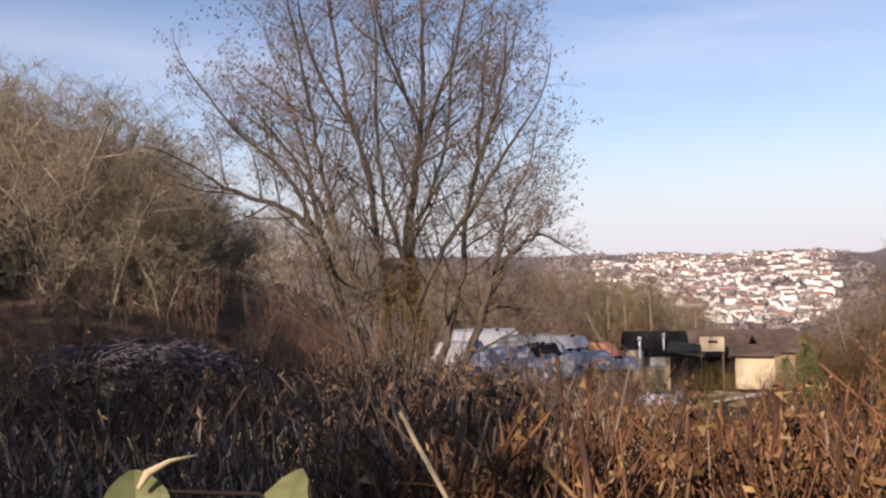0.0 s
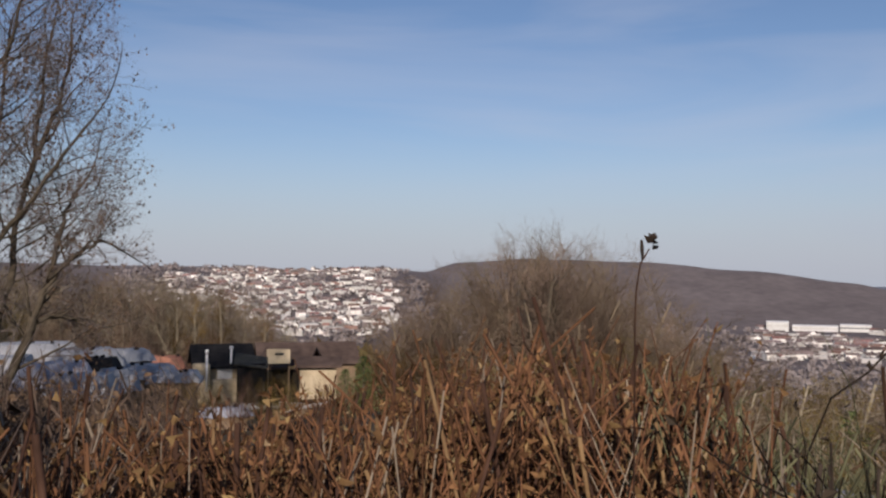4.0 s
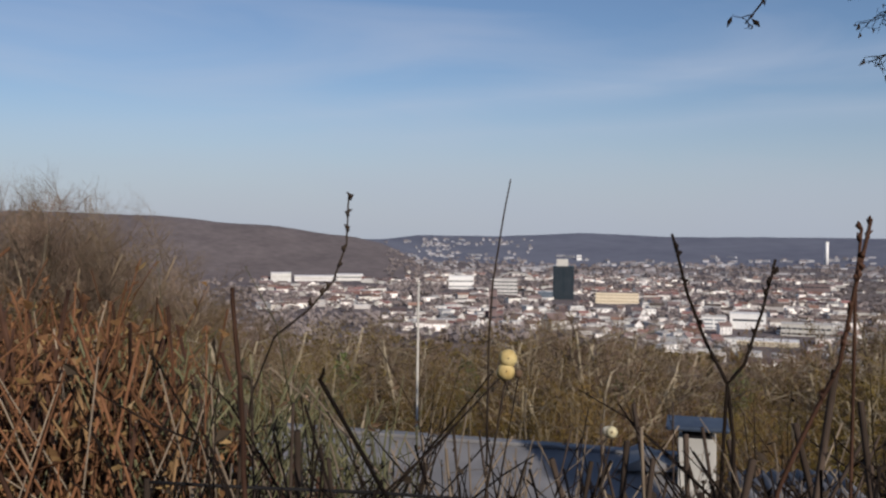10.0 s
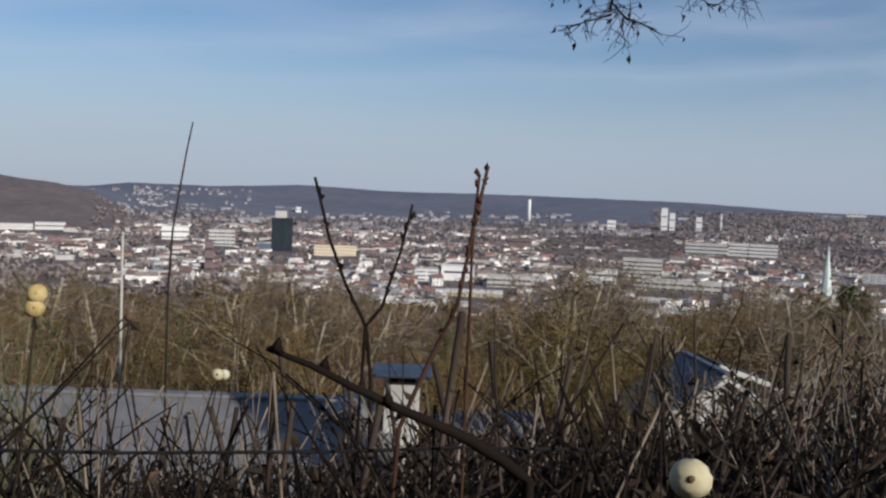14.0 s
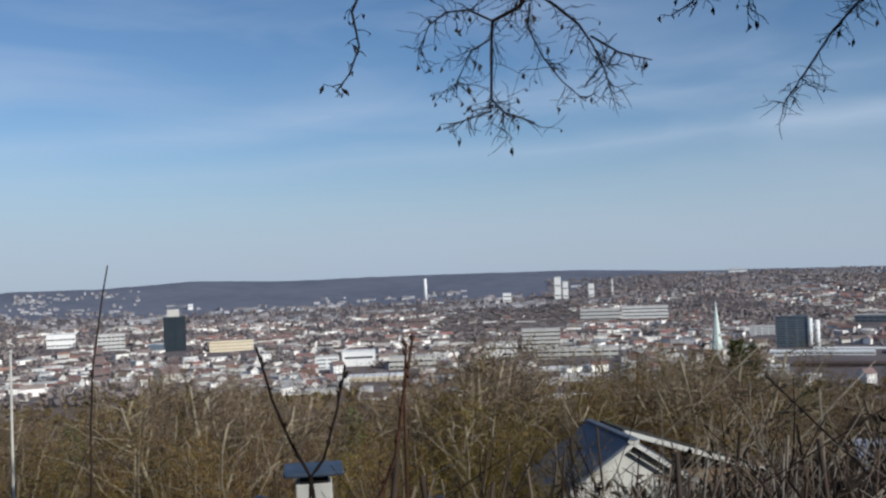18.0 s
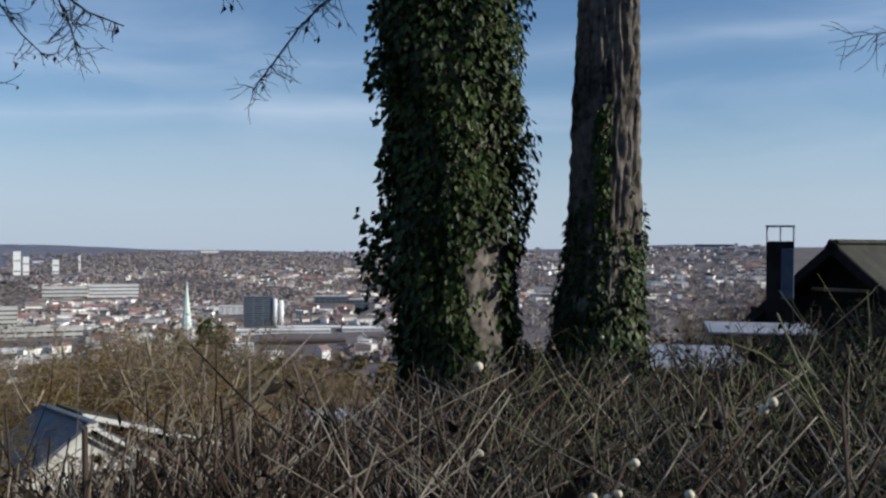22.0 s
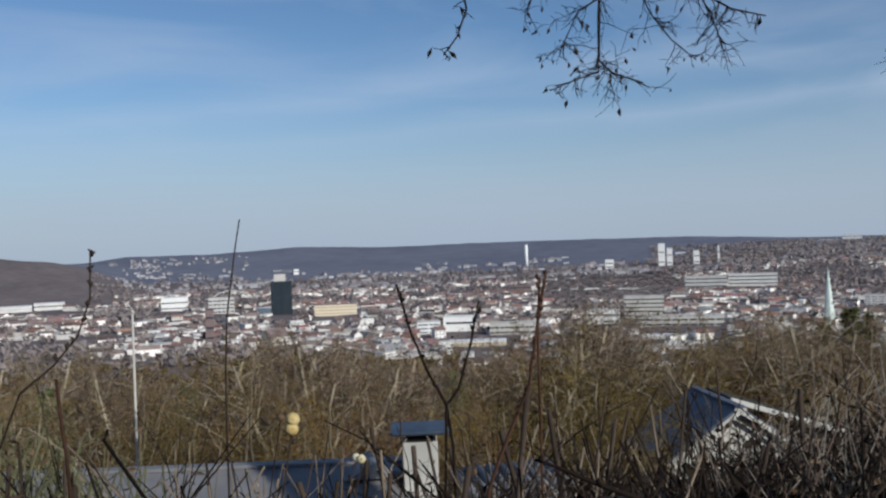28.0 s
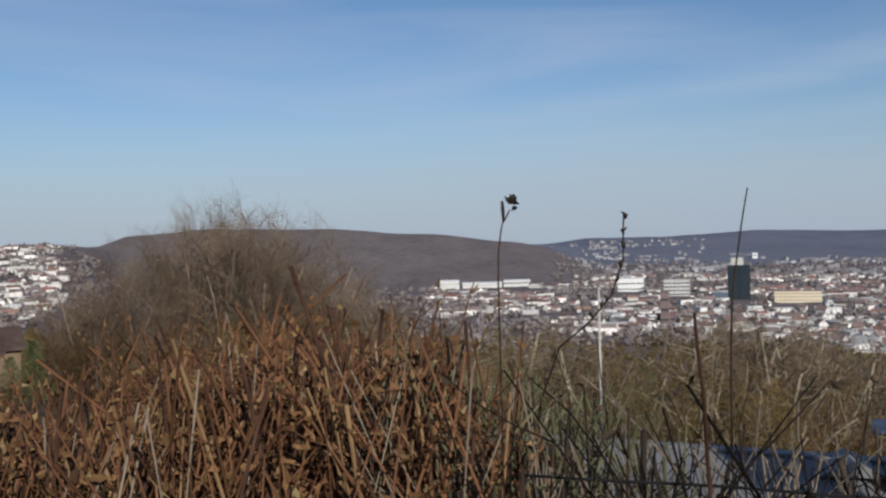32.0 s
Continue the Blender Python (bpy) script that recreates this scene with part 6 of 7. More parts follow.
# dull red thicket reaching back to the wood
left_top = table((-34, -6.0), (-20, -6.6), (-10, -7.4), (-4, -7.0), (2, -7.6), (10, -8.4))
thicket("bramble_thicket", "dull red-brown bramble thicket before the wood", "brambles", -36, 9, 2.6, 11, 3400, left_top, (1.1, 1.6), M_BRAMBLE, 0.0034,
        [(M_LEAFDRY, 7, 0.045, -1.3, 0.8, 0.5, 0.24)], 0.15, 0.45, 0.9, 3)
thicket("red_stems", "fine red-brown stems in the bramble thicket", "stems", -32, 4, 1.6, 3.6, 900, table((-30, -9.3), (-8, -10.0), (2, -9.3)), (1.2, 2.0), M_BRAMBLE, 0.0026, [(M_LEAFDRY, 5, 0.018, -1, 1, 0.4, 0.36)], 0.16, 0.45, 1.0, 4)
thicket("grey_stalks", "pale dry stalks in the bramble thicket", "stalks", -30, 4, 1.7, 3.6, 420, table((-30, -9.5), (-8, -10.5), (2, -9.5)), (1.4, 2.6), M_STEM, 0.0034, [(M_LEAFTAN, 3, 0.026, -1.3, 0.8, 0.5, 0.24)], 0.10, 0.35, 1.0, 3, single="stalk")
# twiggy grey-brown end of the hedge
thicket("twiggy_shrub", "leafless grey-brown shrub with many crossing twigs", "shrub", 33, 50, 1.6, 3.4, 300, table((33, -7.2), (38, -8.4), (42, -10.2), (46, -12.0), (52, -14)), (1.3, 2.6), M_STEMOLIVE, 0.0028,
        [(M_LEAFDRY, 3, 0.018, -0.8, 1.2, 0.35, 0.5)], 0.12, 0.45, 1.0, 5, 0.7, (0.06, 0.2))
# dark bare shoots below the town view
mid_top = table((40, -12), (46, -13.5), (56, -14.5), (66, -15.2), (74, -14.6), (84, -12.8), (92, -11.0), (100, -9.4), (106, -9.2))
thicket("bare_shoots", "dark bare branching shoots in front of the sheds", "shoots", 38, 104, 1.0, 2.4, 400, mid_top, (1.8, 5.5), M_STEMBLACK, 0.0032, [(M_LEAFDARK, 5, 0.016, -1, 1, 0.6, 0.36)], 0.20, 0.5, 1.0, 5, 0.9, (0.06, 0.22))
thicket("pruned_stubs", "thick pruned stubs with blunt ends in front of the sheds", "stubs", 40, 104, 1.2, 2.3, 60, table((40, -11), (60, -12), (72, -11), (84, -9.5), (104, -8.6)), (1.6, 2.5), M_BRAMBLEDARK, 0.0030, [(M_LEAFDARK, 2, 0.014, -1, 1, 0.6, 0.36)], 0.05, 0.22, 1.0, 2, 0.35, (0.03, 0.08), single="stub")
thicket("pale_shoots", "pale dry canes leaning in front of the sheds", "stalks", 36, 104, 1.2, 2.6, 250, mid_top, (1.9, 4.2), M_STEM, 0.0023, [(M_LEAFTAN, 2, 0.014, -1, 1, 0.4, 0.36)], 0.07, 0.5, 1.0, 3, single="cane")
# shade low in the tangle is put into the near-black colours
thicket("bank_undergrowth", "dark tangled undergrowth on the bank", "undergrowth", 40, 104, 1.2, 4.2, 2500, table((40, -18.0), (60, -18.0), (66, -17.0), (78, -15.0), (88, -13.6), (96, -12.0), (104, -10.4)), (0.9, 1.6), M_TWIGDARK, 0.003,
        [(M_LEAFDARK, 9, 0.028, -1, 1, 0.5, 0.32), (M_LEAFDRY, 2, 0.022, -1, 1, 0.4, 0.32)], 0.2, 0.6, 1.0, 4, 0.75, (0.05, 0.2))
# grey bramble field under the ivy trees; gap shade is put into dark stems
right_top = table((84, -14.5), (92, -12.4), (100, -10.4), (106, -9.4), (110, -8.2), (114, -7.3), (120, -7.2), (126, -6.2), (131, -5.0), (134, -3.9), (137, -3.1), (140, -2.5), (150, -1.5))
thicket("bramble_field", "leafless bramble stems covering the bank, coloured dark for shaded gaps", "brambles", 86, 150, 1.5, 6.2, 3000, right_top, (1.0, 1.7), M_BRAMBLEDARK, 0.0027, [(M_LEAFDARK, 7, 0.026, -1, 1, 0.5, 0.32)], 0.25, 0.6, 0.8, 4)
thicket("dry_stalks", "pale dry bramble stalks on the bank", "stalks", 88, 150, 1.25, 3.2, 700, table((84, -13), (100, -9.5), (112, -9.0), (124, -8.6), (132, -7.0), (150, -5.0)), (1.9, 2.4), M_STEMGREY, 0.0018, [(M_LEAFDRY, 3, 0.016, -1, 1, 0.4, 0.5)], 0.34, 0.26, 1.0, 6, 0.75, (0.08, 0.22), single="stalk")
thicket("green_brambles", "thin olive-green bramble shoots on the bank", "brambles", 112, 150, 1.4, 4.5, 900, right_top, (1.2, 1.9), M_STEMOLIVE, 0.0019, [(M_LEAFDARK, 4, 0.020, -1, 1, 0.5, 0.4)], 0.26, 0.25, 0.9, 4, 0.75, (0.08, 0.2))
thicket("dark_shoots", "dark upright bramble shoots on the bank", "shoots", 88, 150, 1.0, 3.0, 300, table((84, -12), (100, -8.8), (112, -8.4), (124, -8.0), (132, -6.2), (150, -4.5)), (1.6, 2.2), M_BRAMBLE, 0.0020, [(M_LEAFDARK, 5, 0.020, -1, 1, 0.6, 0.36)], 0.16, 0.5, 1.0, 4, 0.75, (0.05, 0.18), single="shoot")
thicket("green_weeds", "dull green weeds between the bramble stems", "weeds", 126, 150, 2.2, 8.0, 1100, table((126, -6.8), (131, -5.0), (134, -3.6), (137, -2.6), (140, -2.0), (150, -1.0)), (0.8, 0.8), M_BRAMBLEDARK, 0.0026, [(M_IVY, 12, 0.045, -1.3, 0.8, 0.5, 0.4)], 0.1, 0.4, 0.8, 4)


# ---- stems that stand out against the view ----
def V(*c):
    return Vector(c)


def lone_stem(name, label, pts, r0, r1, material, buds=0, bud_r=0.004, category="stem", trail=1.0):
    """A single stem, carried on down to the ground, with buds along it."""
    t = thing(name, label, category)
    pts = [V(*p) for p in pts]
    low = pts[-1]
    g = land(low.x, low.y) - 0.05
    d = pts[-1] - pts[-2]
    pts.append(V(low.x + d.x * 2 * trail, low.y + d.y * 2 * trail, (low.z + g) / 2))
    pts.append(V(low.x + d.x * 3 * trail, low.y + d.y * 3 * trail, g))
    # even out the line
    line = []
    for a, b in zip(pts, pts[1:]):
        for i in range(3):
            line.append(a.lerp(b, i / 3) + V(U(-1, 1), U(-1, 1), 0) * r0 * 0.2)
    line.append(pts[-1])
    n = len(line)
    s = Soup()
    s.tube(line, [r1 + (r0 - r1) * min(1, i / (n * 0.55)) for i in range(n)], 6)
    stalk = part("stalk", s, material, t)
    for k in range(buds):
        i = min(n - 2, int(k * n * 0.45 / max(1, buds)))
        b = Soup()
        p = line[i].lerp(line[i + 1], U(0, 1)) + V(U(-1, 1), U(-1, 1), 0) * r1
        b.tube([p, p + V(U(-1, 1), U(-1, 1), 1.2).normalized() * bud_r * 1.6, p + V(U(-1, 1), U(-1, 1), 2.0).normalized() * bud_r * 3], [bud_r * 0.6, bud_r, bud_r * 0.2], 5)
        part("bud", b, material, stalk)
    return t


lone_stem("thin_whip", "thin dark leafless whip rising above the hedge", [(2.346, 1.516, 0.121), (2.335, 1.534, 0.003), (2.321, 1.555, -0.171), (2.316, 1.562, -0.314), (2.315, 1.564, -0.505)], 0.0035, 0.002, M_TWIGDARK)
lone_stem("budded_whip", "curved dark stem with buds along its tip", [(1.408, 1.273, 0.043), (1.405, 1.276, -0.05), (1.388, 1.294, -0.12), (1.359, 1.325, -0.17), (1.314, 1.369, -0.221), (1.284, 1.396, -0.327)], 0.0022, 0.0018, M_TWIGDARK, 8, 0.005)
lone_stem("forked_shoot", "dark shoot forking in a wide V", [(1.211, 0.559, -0.022), (1.218, 0.541, -0.095), (1.226, 0.519, -0.155), (1.235, 0.495, -0.204), (1.238, 0.488, -0.268)], 0.0025, 0.0018, M_STEMBLACK, 6, 0.0035)
lone_stem("forked_shoot", "dark shoot leaning across a forked one", [(1.249, 0.444, -0.051), (1.245, 0.457, -0.111), (1.238, 0.476, -0.179), (1.232, 0.494, -0.204)], 0.0022, 0.0016, M_STEMBLACK, 5, 0.0035)
lone_stem("budded_shoot", "red-brown shoot thick with buds at the tip", [(1.129, 0.313, -0.004), (1.126, 0.326, -0.073), (1.122, 0.339, -0.153), (1.111, 0.373, -0.234), (1.104, 0.394, -0.291)], 0.0026, 0.0018, M_STEMDARK, 12, 0.0030)
lone_stem("budded_shoot", "red-brown shoot with a pair of buds", [(1.127, 0.321, -0.013), (1.126, 0.324, -0.049), (1.126, 0.326, -0.073)], 0.0018, 0.0015, M_STEMDARK, 4, 0.0032)
lone_stem("red_cane", "upright thin red-brown cane in the hedge", [(0.520, 0.570, -0.058), (0.522, 0.568, -0.092), (0.525, 0.566, -0.131), (0.527, 0.564, -0.200)], 0.0019, 0.0015, M_STEMDARK, 0, 0.003)
lone_stem("straw_cane", "broken bleached cane leaning in the thicket", [(-0.30, 1.45, -0.20), (-0.275, 1.452, -0.25), (-0.235, 1.46, -0.33)], 0.0045, 0.0035, M_STRAW)
lone_stem("near_branch", "dark branch close by, reaching across the view", [(0.3929, 0.1497, -0.0736), (0.3980, 0.1394, -0.0778), (0.4037, 0.1278, -0.0842), (0.4097, 0.1163, -0.0902), (0.4147, 0.1063, -0.0949), (0.4198, 0.0993, -0.0990), (0.4262, 0.0915, -0.1052), (0.4330, 0.0850, -0.1125)], 0.0018, 0.0008, M_STEMBLACK, 3, 0.0016, trail=0.25)

# withered flower head on a thin stalk
fl = lone_stem("dry_flower", "withered dark flower head on a thin stalk", [(0.323, 0.588, 0.026), (0.318, 0.591, 0.016), (0.316, 0.593, -0.001), (0.315, 0.593, -0.022)], 0.0007, 0.0005, M_STEMDARK, 0)
for k in range(7):
    b = Soup()
    d = V(U(-1, 1), U(-1, 1), U(-0.4, 1.0)).normalized()
    b.leaf(V(0.3245, 0.587, 0.029) + d * 0.001, d, 0.0075 * U(0.7, 1.2), 0.75, 0.6)
    part("petal", b, M_TWIGDARK, fl)
b = Soup()
b.tube([V(0.319, 0.5905, 0.018), V(0.319, 0.591, 0.026), V(0.3185, 0.591, 0.032)], [0.0008, 0.0014, 0.0009], 5)
part("bud", b, M_TWIGDARK, fl)


def berries(name, label, places, r, material, cling=True):
    """A sprig with single berries on its stalk."""
    t = thing(name, label, "berries")
    for p in places:
        s = Soup()
        s.blob(p, r * U(0.85, 1.1), U(0.9, 1.05), 7, 10, 0.03)
        berry = part("berry", s, material, t)
        s = Soup()
        s.tube([V(*p) + V(0, 0, -r * 0.9), V(*p) + V(U(-1, 1) * r, U(-1, 1) * r, -r * 2.2)], [r * 0.16, r * 0.1], 5)
        part("calyx", s, M_TWIGDARK, berry)
        s = Soup()
        s.blob(V(*p) - V(*p).normalized() * r * 0.88, r * 0.18, 1.0, 4, 7, 0.15)
        part("eye", s, M_LEAFDRY, berry, "brown withered tip")
    p = V(*places[0])
    g = land(p.x, p.y) - 0.03
    s = Soup()
    pts = [V(*places[0]) + V(0, 0, -r), p + V(0.02, 0.03, -0.1), p + V(-0.02, 0.05, -0.35), V(p.x, p.y + 0.06, g)]
    s.tube(pts, [0.0006, 0.0009, 0.0012, 0.0018], 5)
    part("stalk", s, M_TWIGDARK, t)
    return t


berries("snowberry_sprig", "yellowing snowberries on a dark sprig", [(0.559, 0.3815, -0.0915), (0.5585, 0.3825, -0.0990)], 0.0050, M_BERRYYEL)
berries("snowberry", "large white snowberry low in the brambles", [(0.469, 0.042, -0.116)], 0.0072, M_BERRYCREAM)
berries("snowberry", "white snowberry close by in the brambles", [(0.384, -0.455, -0.067)], 0.0046, M_BERRY)
berries("snowberry_sprig", "cluster of white snowberries in the brambles", [(0.884, -0.583, -0.208), (0.880, -0.589, -0.197), (0.876, -0.595, -0.204)], 0.0050, M_BERRY)
berries("snowberry_sprig", "cluster of white snowberries in the brambles", [(0.883, -0.505, -0.199), (0.885, -0.500, -0.195), (0.880, -0.509, -0.190)], 0.0046, M_BERRY)
berries("snowberry_sprig", "white snowberries with withered brown leaves", [(0.871, -0.669, -0.114), (0.866, -0.676, -0.106)], 0.0052, M_BERRY)
for p, r in (((1.978, -1.063, -0.16), 0.0042), ((0.873, -0.523, -0.159), 0.0048), ((0.891, -0.487, -0.195), 0.005), ((1.581, -0.62, -0.16), 0.009), ((1.58, -0.623, -0.309), 0.007), ((0.93, 0.503, -0.212), 0.0055)):
    berries("snowberry", "single white snowberry on a thin stalk", [p], r, M_BERRY)

berries("withered_berry", "shrivelled brown snowberry on a thin stalk", [(0.884, 0.576, -0.158)], 0.0045, M_LEAFDRY)
berries("snowberry", "single cream snowberry on a thin stalk", [(0.853, 0.461, -0.194)], 0.0060, M_BERRYCREAM)

# pale seed heads in the thicket
for p, r in (((-1.13, 2.49, -0.29), 0.026), ((-0.44, 2.65, -0.25), 0.016), ((-0.63, 2.62, -0.42), 0.014), ((-0.14, 2.66, -0.35), 0.013), ((-0.40, 2.7, -0.235), 0.016), ((-0.30, 2.6, -0.30), 0.014)):
    t = thing("seed_head", "pale fluffy seed head on a dry stalk", "seed head", "seed heads in the thicket")
    s = Soup(False)
    for _ in range(70):
        d = V(U(-1, 1), U(-1, 1), U(-1, 1)).normalized()
        s.leaf(V(*p) + d * r * 0.3, d, r * U(0.5, 0.8), 0.3, 0.2)
    part("fluff", s, M_STRAW, t)
    s = Soup()
    s.tube([V(*p), V(p[0] + 0.01, p[1], p[2] - 0.3), V(p[0], p[1] + 0.03, land(p[0], p[1]) - 0.03)], [0.0015, 0.002, 0.003], 5)
    part("stalk", s, M_STEM, t)

# two large leaves on a stalk, close by
gl = thing("bramble_spray", "bramble spray with large yellow-green leaves", "leaves")
for c, d, size, tw in (((-0.362, 0.503, -0.107), (-0.1, 0.25, 1.0), 0.033, 0.35), ((-0.297, 0.545, -0.121), (-0.05, 0.35, 1.0), 0.037, -0.7)):
    bm = bmesh.new()
    bmesh.ops.create_grid(bm, x_segments=8, y_segments=10, size=0.5)
    for v in bm.verts:
        u, w = v.co.y + 0.5, v.co.x
        shape = math.sin(math.pi * min(1, u * 0.92 + 0.06)) ** 0.7
        v.co = V(w * 0.95 * shape, u, 0.22 * abs(w) * shape + 0.10 * math.sin(u * 3) - 0.25 * u * u + 0.02 * math.sin(u * 22) * abs(w) * 2) * size
    m4 = Matrix.Translation(c) @ V(0, 1, 0).rotation_difference(V(*d)).to_matrix().to_4x4() @ pose(0, 0, 0, 0, 50 * tw, 0)
    bmesh.ops.transform(bm, matrix=m4, verts=bm.verts)
    part("leaf_blade", bm, M_GREENLEAF, gl)
s = Soup()
s.tube([V(-0.337, 0.520, -0.0708), V(-0.349, 0.513, -0.0722), V(-0.3575, 0.506, -0.0765), V(-0.361, 0.503, -0.083)], [0.0005, 0.0012, 0.0022, 0.0010], 6)
part("dry_tip", s, M_STRAW, gl, "curled dry leaf tip")
s = Soup()
s.tube([V(-0.362, 0.503, -0.108), V(-0.353, 0.511, -0.0862), V(-0.333, 0.524, -0.0905), V(-0.311, 0.537, -0.0945), V(-0.293, 0.548, -0.120), V(-0.27, 0.62, -0.6), V(-0.25, 0.68, -1.65)], [0.0009, 0.0011, 0.0012, 0.0013, 0.0015, 0.003, 0.004], 6)
part("stalk", s, M_TWIGDARK, gl)

# black wire along the bank
wire = thing("fence_wire", "black wire stretched between two stakes", "wire")
s = Soup()
wp = [V(0.74, 0.96, -0.298), V(0.805, 0.874, -0.303), V(0.916, 0.773, -0.316), V(0.999, 0.673, -0.327), V(1.112, 0.477, -0.329), V(1.159, 0.346, -0.319), V(1.19, 0.2, -0.31)]
s.tube(wp, [0.0022] * len(wp), 6)
part("strand", s, M_HUTDARK, wire)
for p in (wp[0], wp[-1]):
    s = Soup()
    s.tube([V(p.x, p.y, land(p.x, p.y) - 0.1), V(p.x, p.y, p.z + 0.004)], [0.005, 0.0035], 7)
    part("stake", s, M_TWIGDARK, wire)


# ---- the two trunks with ivy ----
def ridged_trunk(name, label, path, radii, material, parent, ridges, depth, sides=44, rings=70):
    """A trunk with furrowed bark: long ridges that split and join."""
    s = Soup()
    for i in range(rings):
        u = i / (rings - 1)
        x = u * (len(path) - 1)
        k = min(len(path) - 2, int(x))
        c = path[k].lerp(path[k + 1], x - k)
        r = radii[k] + (radii[k + 1] - radii[k]) * (x - k)
        for j in range(sides):
            a = 2 * math.pi * j / sides
            q = V(math.cos(a) * ridges, math.sin(a) * ridges, c.z * 2.4 + 0.6 * math.sin(a * 3))
            n = 1 - abs(noise.noise(q)) * 2.6 + 0.5 * noise.noise(q * 3.1)
            e = r + depth * n + 0.03 * noise.noise(V(math.cos(a), math.sin(a), c.z * 0.6))
            s.v.append(c + V(math.cos(a), math.sin(a), 0) * e)
    for i in range(rings - 1):
        for j in range(sides):
            a, b = i * sides + j, i * sides + (j + 1) % sides
            s.f.append((a, b, b + sides, a + sides))
    return part(name, s, material, parent, label)


def ivy(s, path, radii, count, z0, z1, keep, out, size, least=0.13):
    """Ivy leaves hung round a trunk where keep(angle, height) allows."""
    n = 0
    tries = 0
    while n < count and tries < count * 6:
        tries += 1
        a, z = U(0, 2 * math.pi), U(z0, z1)
        if rnd.random() > keep(a, z):
            continue
        k = max(i for i in range(len(path) - 1) if path[i].z <= z)
        u = k + (z - path[k].z) / (path[k + 1].z - path[k].z)
        q = path[k].lerp(path[k + 1], u - k)
        r = radii[k] + (radii[k + 1] - radii[k]) * (u - k)
        puff = out * (0.5 + 0.9 * noise.noise(V(math.cos(a) * 1.6, math.sin(a) * 1.6, z * 1.7 + 5)))
        e = r + max(least, puff) * U(0.15, 1.05)
        d = V(math.cos(a), math.sin(a), 0)
        p = V(q.x, q.y, z) + d * e
        s.leaf(p, d * U(0.1, 0.7) + V(U(-0.5, 0.5), U(-0.5, 0.5), U(-1.7, -0.5)), size * U(0.55, 1.4), U(0.5, 0.85), U(0.0, 0.35), up=d + V(U(-0.5, 0.5), U(-0.5, 0.5), U(-0.2, 0.6)))
        n += 1


ivy_tree = thing("ivy_tree", "thick tree trunk wrapped in dark green ivy", "tree")
c0 = polar(108.8, 7.2)
gz = land(c0.x, c0.y)
path = [V(c0.x - 0.04, c0.y - 0.12, gz - 0.2), V(c0.x - 0.03, c0.y - 0.09, gz + 0.7), V(c0.x - 0.01, c0.y - 0.04, gz + 1.6), V(c0.x + 0.01, c0.y + 0.03, gz + 3.0), V(c0.x + 0.02, c0.y + 0.04, gz + 5.1)]
radii = [0.42, 0.345, 0.355, 0.41, 0.38]
ridged_trunk("trunk", "grey furrowed bark", path, radii, M_BARKOLD, ivy_tree, 3.2, 0.035)
s = Soup(False)
# the side towards the hedge keeps a bare strip of bark
view = math.atan2(-c0.y, -c0.x)


def ivy_keep(a, z):
    da = (a - view - 0.62 - 0.12 * math.sin(z * 5) + math.pi) % (2 * math.pi) - math.pi
    zz = z - gz
    if abs(da) < 0.30 and 0.55 < zz < 1.55:
        return 0.05
    if abs(da) < 0.45 and 0.4 < zz < 1.8:
        return 0.35
    return 1.0


ivy(s, path, radii, 24000, gz + 0.05, gz + 4.2, ivy_keep, 0.24, 0.062, 0.06)
for cz, ca, cr, num in ((1.45, -1.7, 0.66, 300), (1.62, -1.8, 0.72, 90), (3.4, -1.5, 0.60, 260), (2.9, -1.4, 0.62, 320), (1.95, -1.5, 0.54, 200), (0.95, -1.6, 0.42, 120), (0.5, -1.7, 0.40, 110), (2.5, -1.5, 0.50, 180), (2.3, 1.4, 0.45, 120), (0.7, 1.5, 0.46, 120)):
    # loose sprays that stand off the trunk
    for _ in range(num):
        a = view + ca + rnd.gauss(0, 0.3)
        d = V(math.cos(a), math.sin(a), 0)
        e = 0.3 + (cr - 0.3) * U(0, 1.05)
        p = V(c0.x, c0.y, gz + cz + rnd.gauss(0, 0.16) - (e - 0.3) * 0.25) + d * e
        s.leaf(p, d * 0.4 + V(U(-0.6, 0.6), U(-0.6, 0.6), U(-1.4, 0)), 0.075 * U(0.6, 1.3), U(0.6, 0.9), 0.2)
part("ivy_leaves", s, M_IVY, ivy_tree, "dark green ivy leaves", "stuff")


